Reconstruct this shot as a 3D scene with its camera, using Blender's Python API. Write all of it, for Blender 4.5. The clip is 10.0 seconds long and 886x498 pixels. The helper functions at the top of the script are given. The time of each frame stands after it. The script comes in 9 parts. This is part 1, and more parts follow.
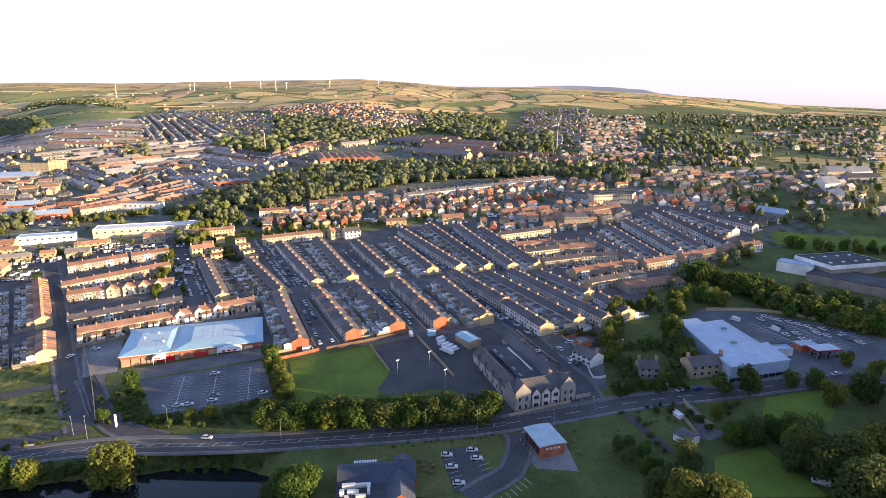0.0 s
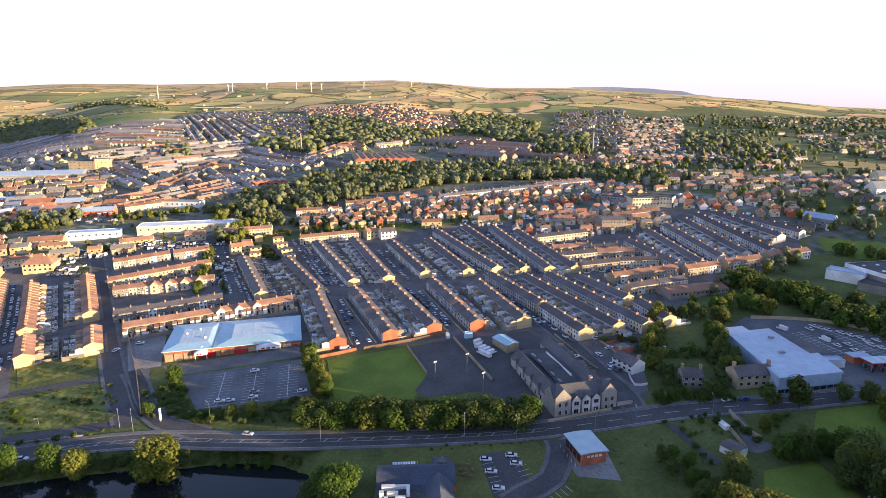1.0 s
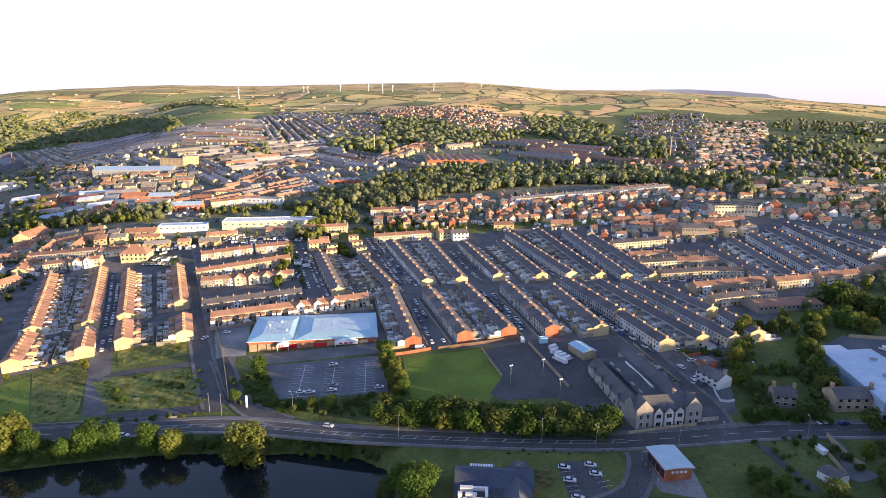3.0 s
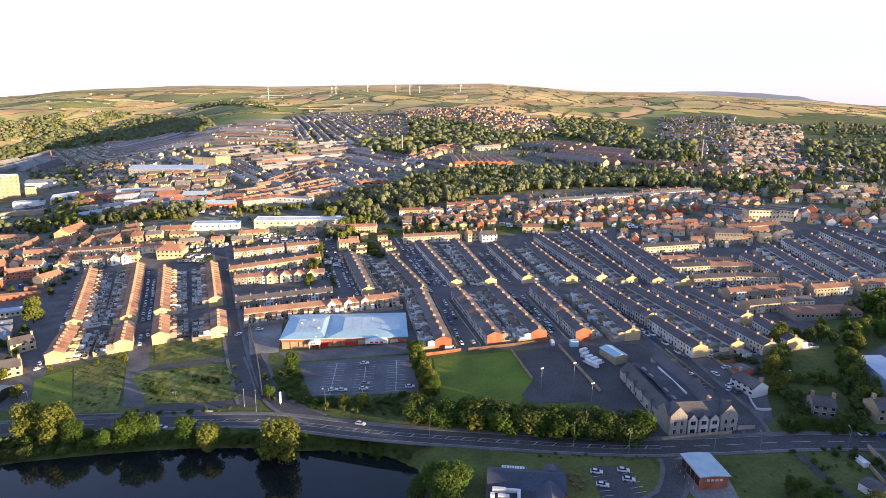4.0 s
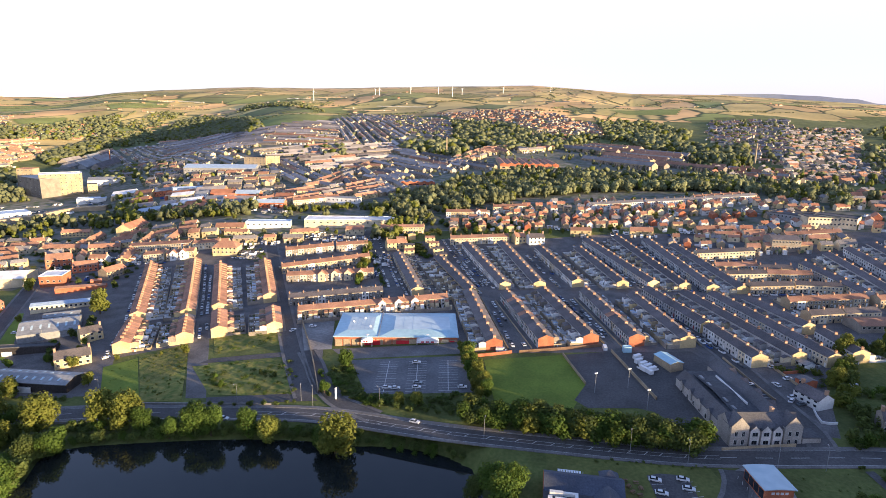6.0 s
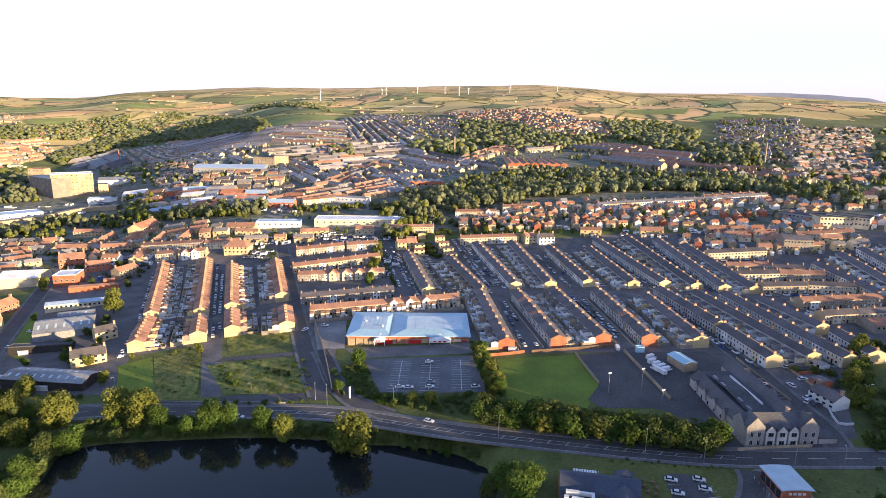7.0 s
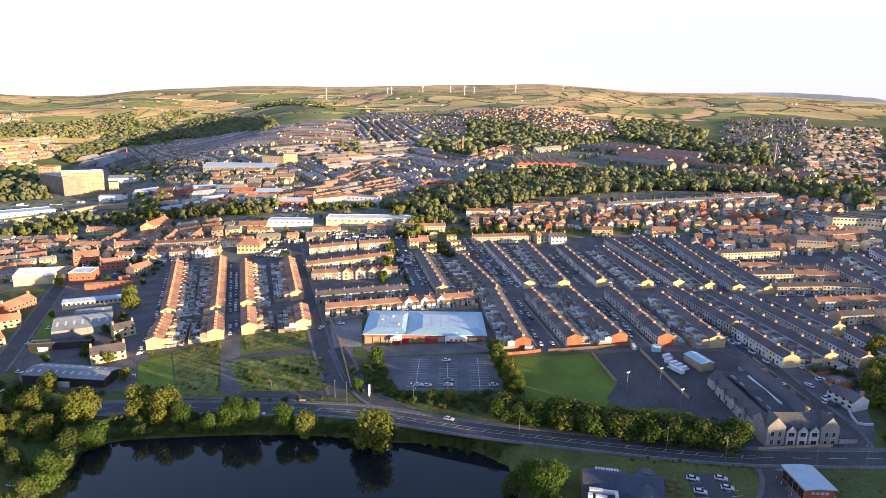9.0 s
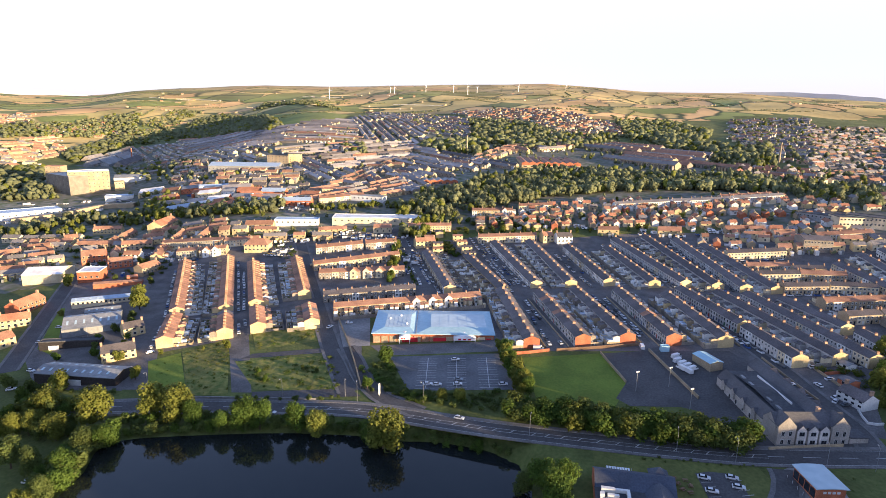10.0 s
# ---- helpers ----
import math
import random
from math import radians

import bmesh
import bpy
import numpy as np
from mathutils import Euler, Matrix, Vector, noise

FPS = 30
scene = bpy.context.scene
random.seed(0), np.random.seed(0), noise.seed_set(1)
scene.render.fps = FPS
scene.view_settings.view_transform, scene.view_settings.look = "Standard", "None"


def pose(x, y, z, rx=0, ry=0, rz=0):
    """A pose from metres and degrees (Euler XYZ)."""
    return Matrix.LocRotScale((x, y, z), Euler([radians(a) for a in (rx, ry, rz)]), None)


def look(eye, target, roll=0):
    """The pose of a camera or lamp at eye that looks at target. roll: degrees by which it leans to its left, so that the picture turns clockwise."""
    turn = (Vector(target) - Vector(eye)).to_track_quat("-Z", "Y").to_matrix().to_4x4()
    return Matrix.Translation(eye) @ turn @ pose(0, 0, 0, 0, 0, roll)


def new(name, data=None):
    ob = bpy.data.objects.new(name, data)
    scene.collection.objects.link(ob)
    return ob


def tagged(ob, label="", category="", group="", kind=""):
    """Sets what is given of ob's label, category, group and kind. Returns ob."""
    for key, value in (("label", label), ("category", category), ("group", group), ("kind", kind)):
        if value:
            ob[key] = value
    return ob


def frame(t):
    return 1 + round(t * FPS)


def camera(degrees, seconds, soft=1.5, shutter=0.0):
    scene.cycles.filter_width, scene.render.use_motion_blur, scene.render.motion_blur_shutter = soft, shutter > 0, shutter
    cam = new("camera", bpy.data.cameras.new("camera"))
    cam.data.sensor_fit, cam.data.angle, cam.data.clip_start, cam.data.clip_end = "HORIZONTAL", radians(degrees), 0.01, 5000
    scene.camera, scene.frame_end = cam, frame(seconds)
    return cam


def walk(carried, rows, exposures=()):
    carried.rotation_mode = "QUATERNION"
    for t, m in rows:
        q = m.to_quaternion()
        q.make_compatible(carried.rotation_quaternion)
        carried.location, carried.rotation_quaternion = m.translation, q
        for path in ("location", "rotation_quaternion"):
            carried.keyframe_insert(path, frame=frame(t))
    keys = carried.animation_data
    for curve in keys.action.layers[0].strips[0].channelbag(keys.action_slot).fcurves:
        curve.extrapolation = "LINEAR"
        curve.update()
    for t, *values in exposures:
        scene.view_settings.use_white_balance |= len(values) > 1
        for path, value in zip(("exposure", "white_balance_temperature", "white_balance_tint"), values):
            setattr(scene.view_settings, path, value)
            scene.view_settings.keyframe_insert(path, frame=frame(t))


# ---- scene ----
cam = camera(74.8, 10.0, soft=0.6)
EXPOSURES = [(0.0, 1.76, 4880, 20), (10.0, 1.74, 4880, 20)]
PATH = [
    (0, (-4.980, -5.437, 122.009), (-4.839, 4.286, 119.680), -0.07),
    (0.5, (-7.171, -4.723, 122.100), (-7.230, 5.002, 119.772), 0.09),
    (1, (-9.167, -4.121, 122.047), (-9.546, 5.601, 119.736), 0.08),
    (1.5, (-10.940, -3.972, 122.099), (-11.623, 5.734, 119.792), 0.06),
    (2, (-12.769, -4.098, 122.014), (-13.737, 5.586, 119.716), 0.14),
    (2.5, (-14.642, -4.454, 122.033), (-15.869, 5.203, 119.741), 0.31),
    (4, (-20.303, -6.791, 122.547), (-22.165, 2.767, 120.273), 0.77),
    (4.5, (-21.995, -7.744, 122.606), (-24.045, 1.777, 120.337), 0.91),
    (5, (-24.005, -8.475, 122.585), (-26.240, 1.006, 120.323), 1.06),
    (5.5, (-25.808, -9.393, 122.574), (-28.198, 0.052, 120.320), 1.09),
    (6, (-27.458, -10.111, 122.598), (-29.959, -0.695, 120.344), 1.02),
    (7.5, (-32.182, -12.378, 122.731), (-34.798, -2.996, 120.464), 0.95),
    (8, (-33.783, -13.173, 122.737), (-36.413, -3.797, 120.462), 1.05),
    (8.5, (-35.503, -14.040, 122.912), (-38.143, -4.667, 120.636), 1.05),
    (9, (-37.094, -14.905, 122.992), (-39.748, -5.538, 120.712), 1.06),
    (9.5, (-38.723, -15.805, 123.065), (-41.400, -6.443, 120.784), 1.06),
    (10, (-40.163, -16.675, 123.105), (-42.853, -7.319, 120.818), 1.07),
]
walk(cam, [(t, look(eye, target, roll)) for t, eye, target, roll in PATH], EXPOSURES)


# sun and sky: a low warm sun behind the right shoulder, and a sky that haze whitens towards the horizon
SUN_AZ, SUN_EL, SUN_POWER, SKY_POWER, HAZE_POWER = 105.0, 6.2, 5.0, 0.032, 0.26


# -- terrain --
EYE_Z = 123.1
def skyline(az):
    """Height of the hills' crest in degrees above the eye, by compass turn from straight ahead."""
    table = ((-60, 1.2), (-52, 0.8), (-47, 0.85), (-43.8, 1.38), (-40.8, 1.65), (-34, 2.15), (-26, 2.25), (-20, 2.52), (-13, 2.72), (-7, 2.85),
             (-2.5, 2.58), (2, 2.2), (10, 2.1), (15, 1.75), (19, 1.5), (25.5, 0.98), (31, 0.4), (37.5, 0.05), (60, 0.1))
    if az <= table[0][0]:
        return table[0][1]
    for (a0, e0), (a1, e1) in zip(table, table[1:]):
        if az <= a1:
            return e0 + (e1 - e0) * (az - a0) / (a1 - a0)
    return table[-1][1]


CLOUGH = (-1032.406, 988.129, -0.444, 0.896)


def plane(x, y):
    return 0.0314 * (x + 80) + 0.0472 * (y - 200)


def ease(a, b, v):
    """0 below a, 1 above b, soft between."""
    k = min(max((v - a) / (b - a), 0.0), 1.0)
    return k * k * (3 - 2 * k)


def clough(x, y):
    """Depth of the side valley that cuts the hill, steep on its shaded eastern bank."""
    px, py = x - CLOUGH[0], y - CLOUGH[1]
    along = px * CLOUGH[2] + py * CLOUGH[3]
    across = px * CLOUGH[3] - py * CLOUGH[2]
    if along < -400 or along > 2600:
        return 0.0
    k = ease(-400, 150, along) * (1 - ease(1500, 2600, along))
    return 62 * k * (1 - ease(0, 420, across) if across > 0 else 1 - ease(0, 700, -across))


def shade_rise(x, y):
    """An unseen rise added east of the view, whose shadow lies over the low ground in the evening."""
    if x < 250 or x < 0.85 * y + 60:
        return 0.0
    off = x - (450 + 200 * (y + 250) / 670)
    return (38 + 6 * ease(20, 70, y) - 18 * ease(105, 190, y)) * math.exp(-(off / 75) ** 2) * ease(-420, -200, y) * (1 - ease(420, 620, y))


def land(x, y):
    """Height of the ground: an even slope round the near town, a steeper rise behind it, then the valley sides and hills."""
    r = math.hypot(x, y)
    if r <= 400:
        return plane(x, y) + shade_rise(x, y)
    az = math.degrees(math.atan2(x, y))
    rise = 18 * ease(400, 650, r) * ease(-50, -38, az)
    if r <= 700:
        return plane(x, y) + rise + shade_rise(x, y)
    k = 700 / r
    near = plane(x * k, y * k) + rise + shade_rise(x, y)
    crest = EYE_Z + 4700 * math.tan(math.radians(skyline(az)))
    u = min((r - 700) / 4000, 1.0)
    swell = 16 * math.sin(x / 310 + 1.3) * math.sin(y / 270) + 9 * math.sin(x / 140 + y / 190)
    return near + (crest - near) * (0.95 * u + 0.05 * u * u) + swell * 3.4 * u * (1 - u) - clough(x, y) - max(0, r - 4700) * 0.25
# -- end terrain --

# ---------------------------------------------------------------- light
SUN_TO = Vector((math.sin(radians(SUN_AZ)) * math.cos(radians(SUN_EL)), math.cos(radians(SUN_AZ)) * math.cos(radians(SUN_EL)), math.sin(radians(SUN_EL))))
sun_data = bpy.data.lights.new("sun", "SUN")
sun_data.energy, sun_data.angle, sun_data.color = SUN_POWER, radians(0.6), (1.0, 0.64, 0.235)
sun = new("sun", sun_data)
sun.matrix_world = look(SUN_TO * 900, (0, 0, 0))
world = bpy.data.worlds.new("sky")
scene.world = world
world.use_nodes = True
wn = world.node_tree
sky = wn.nodes.new("ShaderNodeTexSky")
sky.sky_type, sky.sun_disc = "NISHITA", False
sky.sun_elevation, sky.sun_rotation = radians(SUN_EL), radians(SUN_AZ)
sky.altitude, sky.air_density, sky.dust_density, sky.ozone_density = 100, 1.0, 0.6, 1.0
wn.links.new(sky.outputs[0], wn.nodes["Background"].inputs[0])
wn.nodes["Background"].inputs[1].default_value = SKY_POWER
haze = wn.nodes.new("ShaderNodeBackground")
haze.inputs[0].default_value, haze.inputs[1].default_value = (0.95, 0.965, 1.0, 1), HAZE_POWER
coord, split = wn.nodes.new("ShaderNodeTexCoord"), wn.nodes.new("ShaderNodeSeparateXYZ")
level = wn.nodes.new("ShaderNodeValToRGB")
for i, (z, k) in enumerate(((0.0, (0.86, 0.68, 0.61)), (0.09, (0.99, 0.81, 0.73)), (0.2, (1.22, 1.06, 0.95)), (0.34, (0.72, 0.72, 0.76)), (0.6, (0.23, 0.26, 0.35)))):
    e = level.color_ramp.elements[i] if i < 2 else level.color_ramp.elements.new(z)
    e.position, e.color = z, (*k, 1)
wn.links.new(coord.outputs["Generated"], split.inputs[0])
wn.links.new(split.outputs[2], level.inputs[0])
bank, veer, both_ways = wn.nodes.new("ShaderNodeMapRange"), wn.nodes.new("ShaderNodeMapRange"), wn.nodes.new("ShaderNodeMath")
bank.inputs[1].default_value, bank.inputs[2].default_value, bank.inputs[3].default_value, bank.inputs[4].default_value = 0.035, 0.075, 0.5, 0.0
veer.inputs[1].default_value, veer.inputs[2].default_value = -0.25, -0.75
both_ways.operation = "MULTIPLY"
wn.links.new(split.outputs[2], bank.inputs[0])
wn.links.new(split.outputs[0], veer.inputs[0])
wn.links.new(bank.outputs[0], both_ways.inputs[0])
wn.links.new(veer.outputs[0], both_ways.inputs[1])
cloud = wn.nodes.new("ShaderNodeMix")
cloud.data_type = "RGBA"
cloud.inputs[7].default_value = (0.62, 0.56, 0.56, 1)
wn.links.new(both_ways.outputs[0], cloud.inputs[0])
wn.links.new(level.outputs[0], cloud.inputs[6])
wn.links.new(cloud.outputs[2], haze.inputs[0])
both = wn.nodes.new("ShaderNodeAddShader")
wn.links.new(wn.nodes["Background"].outputs[0], both.inputs[0])
wn.links.new(haze.outputs[0], both.inputs[1])
wn.links.new(both.outputs[0], wn.nodes["World Output"].inputs[0])


# ---------------------------------------------------------------- materials
def mat(name, a, b, scale, rough=0.85, bump=0.25, vary=0.0, island=0.0, patch=0.25, metal=0.0, spec=0.3, coat=0.0):
    """A surface of two tones at grain size, larger stains, fine relief, and a shift of tone from piece to piece."""
    m = bpy.data.materials.new(name)
    m.use_nodes = True
    nt, bs = m.node_tree, m.node_tree.nodes["Principled BSDF"]
    add, link = nt.nodes.new, nt.links.new
    geo = add("ShaderNodeNewGeometry")
    fine = add("ShaderNodeTexNoise")
    fine.inputs["Scale"].default_value, fine.inputs["Detail"].default_value = scale, 6
    link(geo.outputs["Position"], fine.inputs["Vector"])
    mix = add("ShaderNodeMix")
    mix.data_type = "RGBA"
    mix.inputs[6].default_value, mix.inputs[7].default_value = (*a, 1), (*b, 1)
    ramp = add("ShaderNodeMapRange")
    ramp.inputs[1].default_value, ramp.inputs[2].default_value = 0.32, 0.68
    link(fine.outputs["Fac"], ramp.inputs[0])
    link(ramp.outputs[0], mix.inputs[0])
    large = add("ShaderNodeTexNoise")
    large.inputs["Scale"].default_value, large.inputs["Detail"].default_value = scale / 14, 4
    link(geo.outputs["Position"], large.inputs["Vector"])
    stain = add("ShaderNodeMapRange")
    stain.inputs[1].default_value, stain.inputs[2].default_value = 0.3, 0.7
    stain.inputs[3].default_value, stain.inputs[4].default_value = 1 - patch, 1 + patch
    link(large.outputs["Fac"], stain.inputs[0])
    value = stain.outputs[0]
    info = add("ShaderNodeObjectInfo")
    for amount, socket in ((vary, info.outputs["Random"]), (island, geo.outputs["Random Per Island"])):
        if amount:
            shift = add("ShaderNodeMapRange")
            shift.inputs[3].default_value, shift.inputs[4].default_value = 1 - amount, 1 + amount
            link(socket, shift.inputs[0])
            mul = add("ShaderNodeMath")
            mul.operation = "MULTIPLY"
            link(value, mul.inputs[0])
            link(shift.outputs[0], mul.inputs[1])
            value = mul.outputs[0]
    hsv = add("ShaderNodeHueSaturation")
    link(mix.outputs[2], hsv.inputs["Color"])
    link(value, hsv.inputs["Value"])
    link(hsv.outputs[0], bs.inputs["Base Color"])
    bs.inputs["Roughness"].default_value, bs.inputs["Metallic"].default_value = rough, metal
    bs.inputs["Specular IOR Level"].default_value, bs.inputs["Coat Weight"].default_value = spec, coat
    if bump:
        bn = add("ShaderNodeBump")
        bn.inputs["Strength"].default_value, bn.inputs["Distance"].default_value = bump, 0.6 / scale
        link(fine.outputs["Fac"], bn.inputs["Height"])
        link(bn.outputs[0], bs.inputs["Normal"])
    return m


def palette(name, colours, rough=0.4, coat=0.0, island=False):
    """One of several plain colours, picked for each object (or loose piece)."""
    m = mat(name, colours[0], colours[0], 6, rough, 0, patch=0.06, coat=coat)
    nt = m.node_tree
    ramp = nt.nodes.new("ShaderNodeValToRGB")
    ramp.color_ramp.interpolation = "CONSTANT"
    for i, c in enumerate(colours):
        e = ramp.color_ramp.elements[i] if i < 2 else ramp.color_ramp.elements.new(0.5)
        e.position, e.color = i / len(colours), (*c, 1)
    for n in nt.nodes:
        if island and n.type == "NEW_GEOMETRY":
            nt.links.new(n.outputs["Random Per Island"], ramp.inputs[0])
        if not island and n.type == "OBJECT_INFO":
            nt.links.new(n.outputs["Random"], ramp.inputs[0])
    for n in nt.nodes:
        if n.type == "HUE_SAT":
            nt.links.new(ramp.outputs[0], n.inputs["Color"])
    return m


ASPHALT = mat("asphalt", (0.1, 0.096, 0.094), (0.17, 0.161, 0.156), 1.6, 0.9, 0.2, patch=0.3)
PARKING = mat("car_park_asphalt", (0.115, 0.117, 0.124), (0.162, 0.165, 0.172), 1.0, 0.9, 0.12, patch=0.22)
ROAD = mat("road_asphalt", (0.068, 0.066, 0.066), (0.108, 0.104, 0.103), 1.2, 0.85, 0.15, patch=0.2)
PAVING = mat("pavement_flags", (0.13, 0.126, 0.122), (0.2, 0.192, 0.184), 1.4, 0.9, 0.2, patch=0.25)
TOWN_GROUND = mat("streets_and_gardens", (0.07, 0.1, 0.035), (0.24, 0.22, 0.2), 0.12, 0.9, 0.1, patch=0.35)
CONCRETE = mat("concrete", (0.22, 0.21, 0.2), (0.32, 0.31, 0.29), 0.8, 0.9, 0.2)
WHITE_LINE = mat("road_paint", (0.48, 0.48, 0.47), (0.66, 0.66, 0.64), 3, 0.8, 0.1)
LAWN = mat("lawn", (0.132, 0.188, 0.02), (0.178, 0.228, 0.028), 0.9, 0.95, 0.12, patch=0.22)
DRY_LAWN = mat("dry_lawn", (0.105, 0.12, 0.03), (0.155, 0.165, 0.045), 0.8, 0.95, 0.12, patch=0.25)
ROUGH_GRASS = mat("rough_grass", (0.092, 0.13, 0.022), (0.235, 0.218, 0.056), 0.32, 0.95, 0.35, patch=0.45)
# Pasture on the lit slopes: sunshine is part of this base colour.
PASTURE = mat("lit_pasture", (0.19, 0.23, 0.045), (0.28, 0.3, 0.065), 0.12, 0.95, 0.2, patch=0.25)
HAY = mat("dry_hay", (0.34, 0.25, 0.09), (0.46, 0.34, 0.13), 0.3, 0.95, 0.2, patch=0.2)
VERGE = mat("verge_grass", (0.084, 0.106, 0.024), (0.13, 0.146, 0.04), 0.7, 0.95, 0.3, patch=0.35)
PALE_STONE = mat("pale_stone", (0.41, 0.39, 0.365), (0.57, 0.545, 0.515), 2.2, 0.9, 0.3, vary=0.16, island=0.1, patch=0.2)
GREY_STONE = mat("grey_stone", (0.27, 0.25, 0.225), (0.4, 0.375, 0.34), 2.2, 0.9, 0.4, vary=0.12, patch=0.2)
STONE = mat("sandstone", (0.29, 0.235, 0.15), (0.43, 0.35, 0.23), 2.2, 0.9, 0.4, vary=0.18, patch=0.2)
DARK_STONE = mat("sooty_stone", (0.19, 0.17, 0.145), (0.3, 0.265, 0.215), 2.2, 0.9, 0.4, vary=0.15)
BRICK = mat("red_brick", (0.33, 0.11, 0.052), (0.46, 0.17, 0.085), 3.5, 0.9, 0.3, vary=0.12)
# Render yellowed for gables and walls that face the sun; its light is painted in.
SUN_RENDER = mat("sun_yellow_render", (0.47, 0.37, 0.19), (0.59, 0.475, 0.255), 1.5, 0.85, 0.15, vary=0.12)
RENDER = mat("cream_render", (0.54, 0.46, 0.3), (0.65, 0.57, 0.4), 1.5, 0.85, 0.15, vary=0.15)
WHITE_WALL = mat("white_render", (0.66, 0.65, 0.62), (0.78, 0.77, 0.74), 1.2, 0.8, 0.1, vary=0.05)
SLATE = mat("slate", (0.078, 0.071, 0.074), (0.144, 0.125, 0.12), 1.8, 0.62, 0.4, vary=0.2, island=0.15, patch=0.25, spec=0.4)
# Slate lightened for far roofs: distance haze is put into its colour.
HAZED_SLATE = mat("hazed_slate", (0.17, 0.16, 0.157), (0.28, 0.258, 0.245), 1.2, 0.65, 0.3, island=0.25, patch=0.2, spec=0.4)
# Still paler slate, with low sun painted into the far roofs.
SUNLIT_SLATE = mat("sunlit_slate", (0.29, 0.265, 0.255), (0.41, 0.375, 0.355), 1.2, 0.7, 0.3, island=0.25, patch=0.2, spec=0.4)
DARK_SLATE = mat("dark_slate", (0.06, 0.06, 0.068), (0.1, 0.098, 0.105), 1.8, 0.6, 0.4, vary=0.1, island=0.1, spec=0.4)
# Bluish dark slate for the pub: tree shade is put into the roof colour.
SHADED_SLATE = mat("shaded_slate", (0.05, 0.06, 0.088), (0.08, 0.09, 0.122), 1.8, 0.6, 0.3, island=0.1, spec=0.4)
DARK_CLAD = mat("dark_cladding", (0.025, 0.022, 0.022), (0.045, 0.04, 0.038), 1.2, 0.6, 0.1)
BROWN_TILE = mat("brown_tile", (0.26, 0.14, 0.088), (0.38, 0.215, 0.138), 2.0, 0.8, 0.4, vary=0.18, island=0.15)
RED_TILE = mat("red_tile", (0.36, 0.155, 0.085), (0.5, 0.24, 0.135), 2.0, 0.8, 0.4, vary=0.15, island=0.2)
CHIMNEY = mat("chimney_stone", (0.3, 0.2, 0.135), (0.44, 0.3, 0.2), 3, 0.9, 0.3, vary=0.2)
POT = mat("chimney_pot", (0.36, 0.16, 0.08), (0.5, 0.27, 0.15), 5, 0.85, 0.2)
FRAME = mat("window_frame", (0.6, 0.6, 0.58), (0.75, 0.75, 0.72), 4, 0.5, 0)
GLASS = mat("window_glass", (0.02, 0.024, 0.03), (0.035, 0.04, 0.05), 0.4, 0.08, 0, patch=0.3, spec=0.6)
DOOR = palette("door_paint", [(0.25, 0.03, 0.03), (0.03, 0.06, 0.16), (0.6, 0.6, 0.58), (0.03, 0.1, 0.05), (0.12, 0.07, 0.04)], 0.45)
METAL_ROOF = mat("metal_roof", (0.33, 0.42, 0.54), (0.43, 0.52, 0.65), 0.35, 0.42, 0.05, patch=0.12, spec=0.5)
STORE_ROOF = mat("pale_sheet_roof", (0.42, 0.53, 0.59), (0.52, 0.62, 0.67), 0.3, 0.45, 0.05, patch=0.14, spec=0.5)
BLUE_ROOF = mat("blue_roof", (0.34, 0.52, 0.62), (0.42, 0.6, 0.7), 0.5, 0.45, 0.05, patch=0.12)
GREY_ROOF = mat("grey_sheet", (0.2, 0.208, 0.215), (0.29, 0.295, 0.3), 0.6, 0.5, 0.15, patch=0.25)
FLAT_ROOF = mat("felt_roof", (0.06, 0.062, 0.068), (0.1, 0.1, 0.105), 0.8, 0.85, 0.25, patch=0.3)
RED_SIGN = mat("red_panel", (0.42, 0.02, 0.03), (0.48, 0.03, 0.04), 1, 0.4, 0)
GREEN_SIGN = mat("green_panel", (0.2, 0.55, 0.05), (0.26, 0.6, 0.08), 1, 0.4, 0)
STEEL = mat("galvanised_steel", (0.3, 0.31, 0.32), (0.42, 0.43, 0.44), 4, 0.5, 0.05, metal=0.5)
WHITE_PAINT = mat("white_paint", (0.74, 0.74, 0.74), (0.82, 0.82, 0.82), 2, 0.5, 0.05)
TIMBER = mat("fence_timber", (0.16, 0.1, 0.06), (0.26, 0.17, 0.1), 2.5, 0.85, 0.3)
BARK = mat("bark", (0.06, 0.045, 0.03), (0.12, 0.09, 0.06), 4, 0.95, 0.6)
TYRE = mat("tyre_rubber", (0.015, 0.015, 0.016), (0.025, 0.025, 0.026), 6, 0.8, 0.1)
CAR_PAINT = palette("car_paint", [(0.62, 0.63, 0.64), (0.02, 0.022, 0.026), (0.3, 0.32, 0.34), (0.03, 0.06, 0.2), (0.7, 0.7, 0.7), (0.3, 0.02, 0.02), (0.1, 0.11, 0.12), (0.05, 0.08, 0.12)], 0.3, 0.5)
CAR_MIX = palette("mixed_car_paint", [(0.7, 0.7, 0.7), (0.62, 0.63, 0.64), (0.3, 0.32, 0.34), (0.05, 0.1, 0.3), (0.72, 0.72, 0.72), (0.32, 0.03, 0.03), (0.1, 0.11, 0.12), (0.5, 0.51, 0.53)], 0.3, 0.5, True)
CAR_WHITE = palette("white_car_paint", [(0.72, 0.72, 0.72), (0.66, 0.67, 0.68)], 0.3, 0.5)


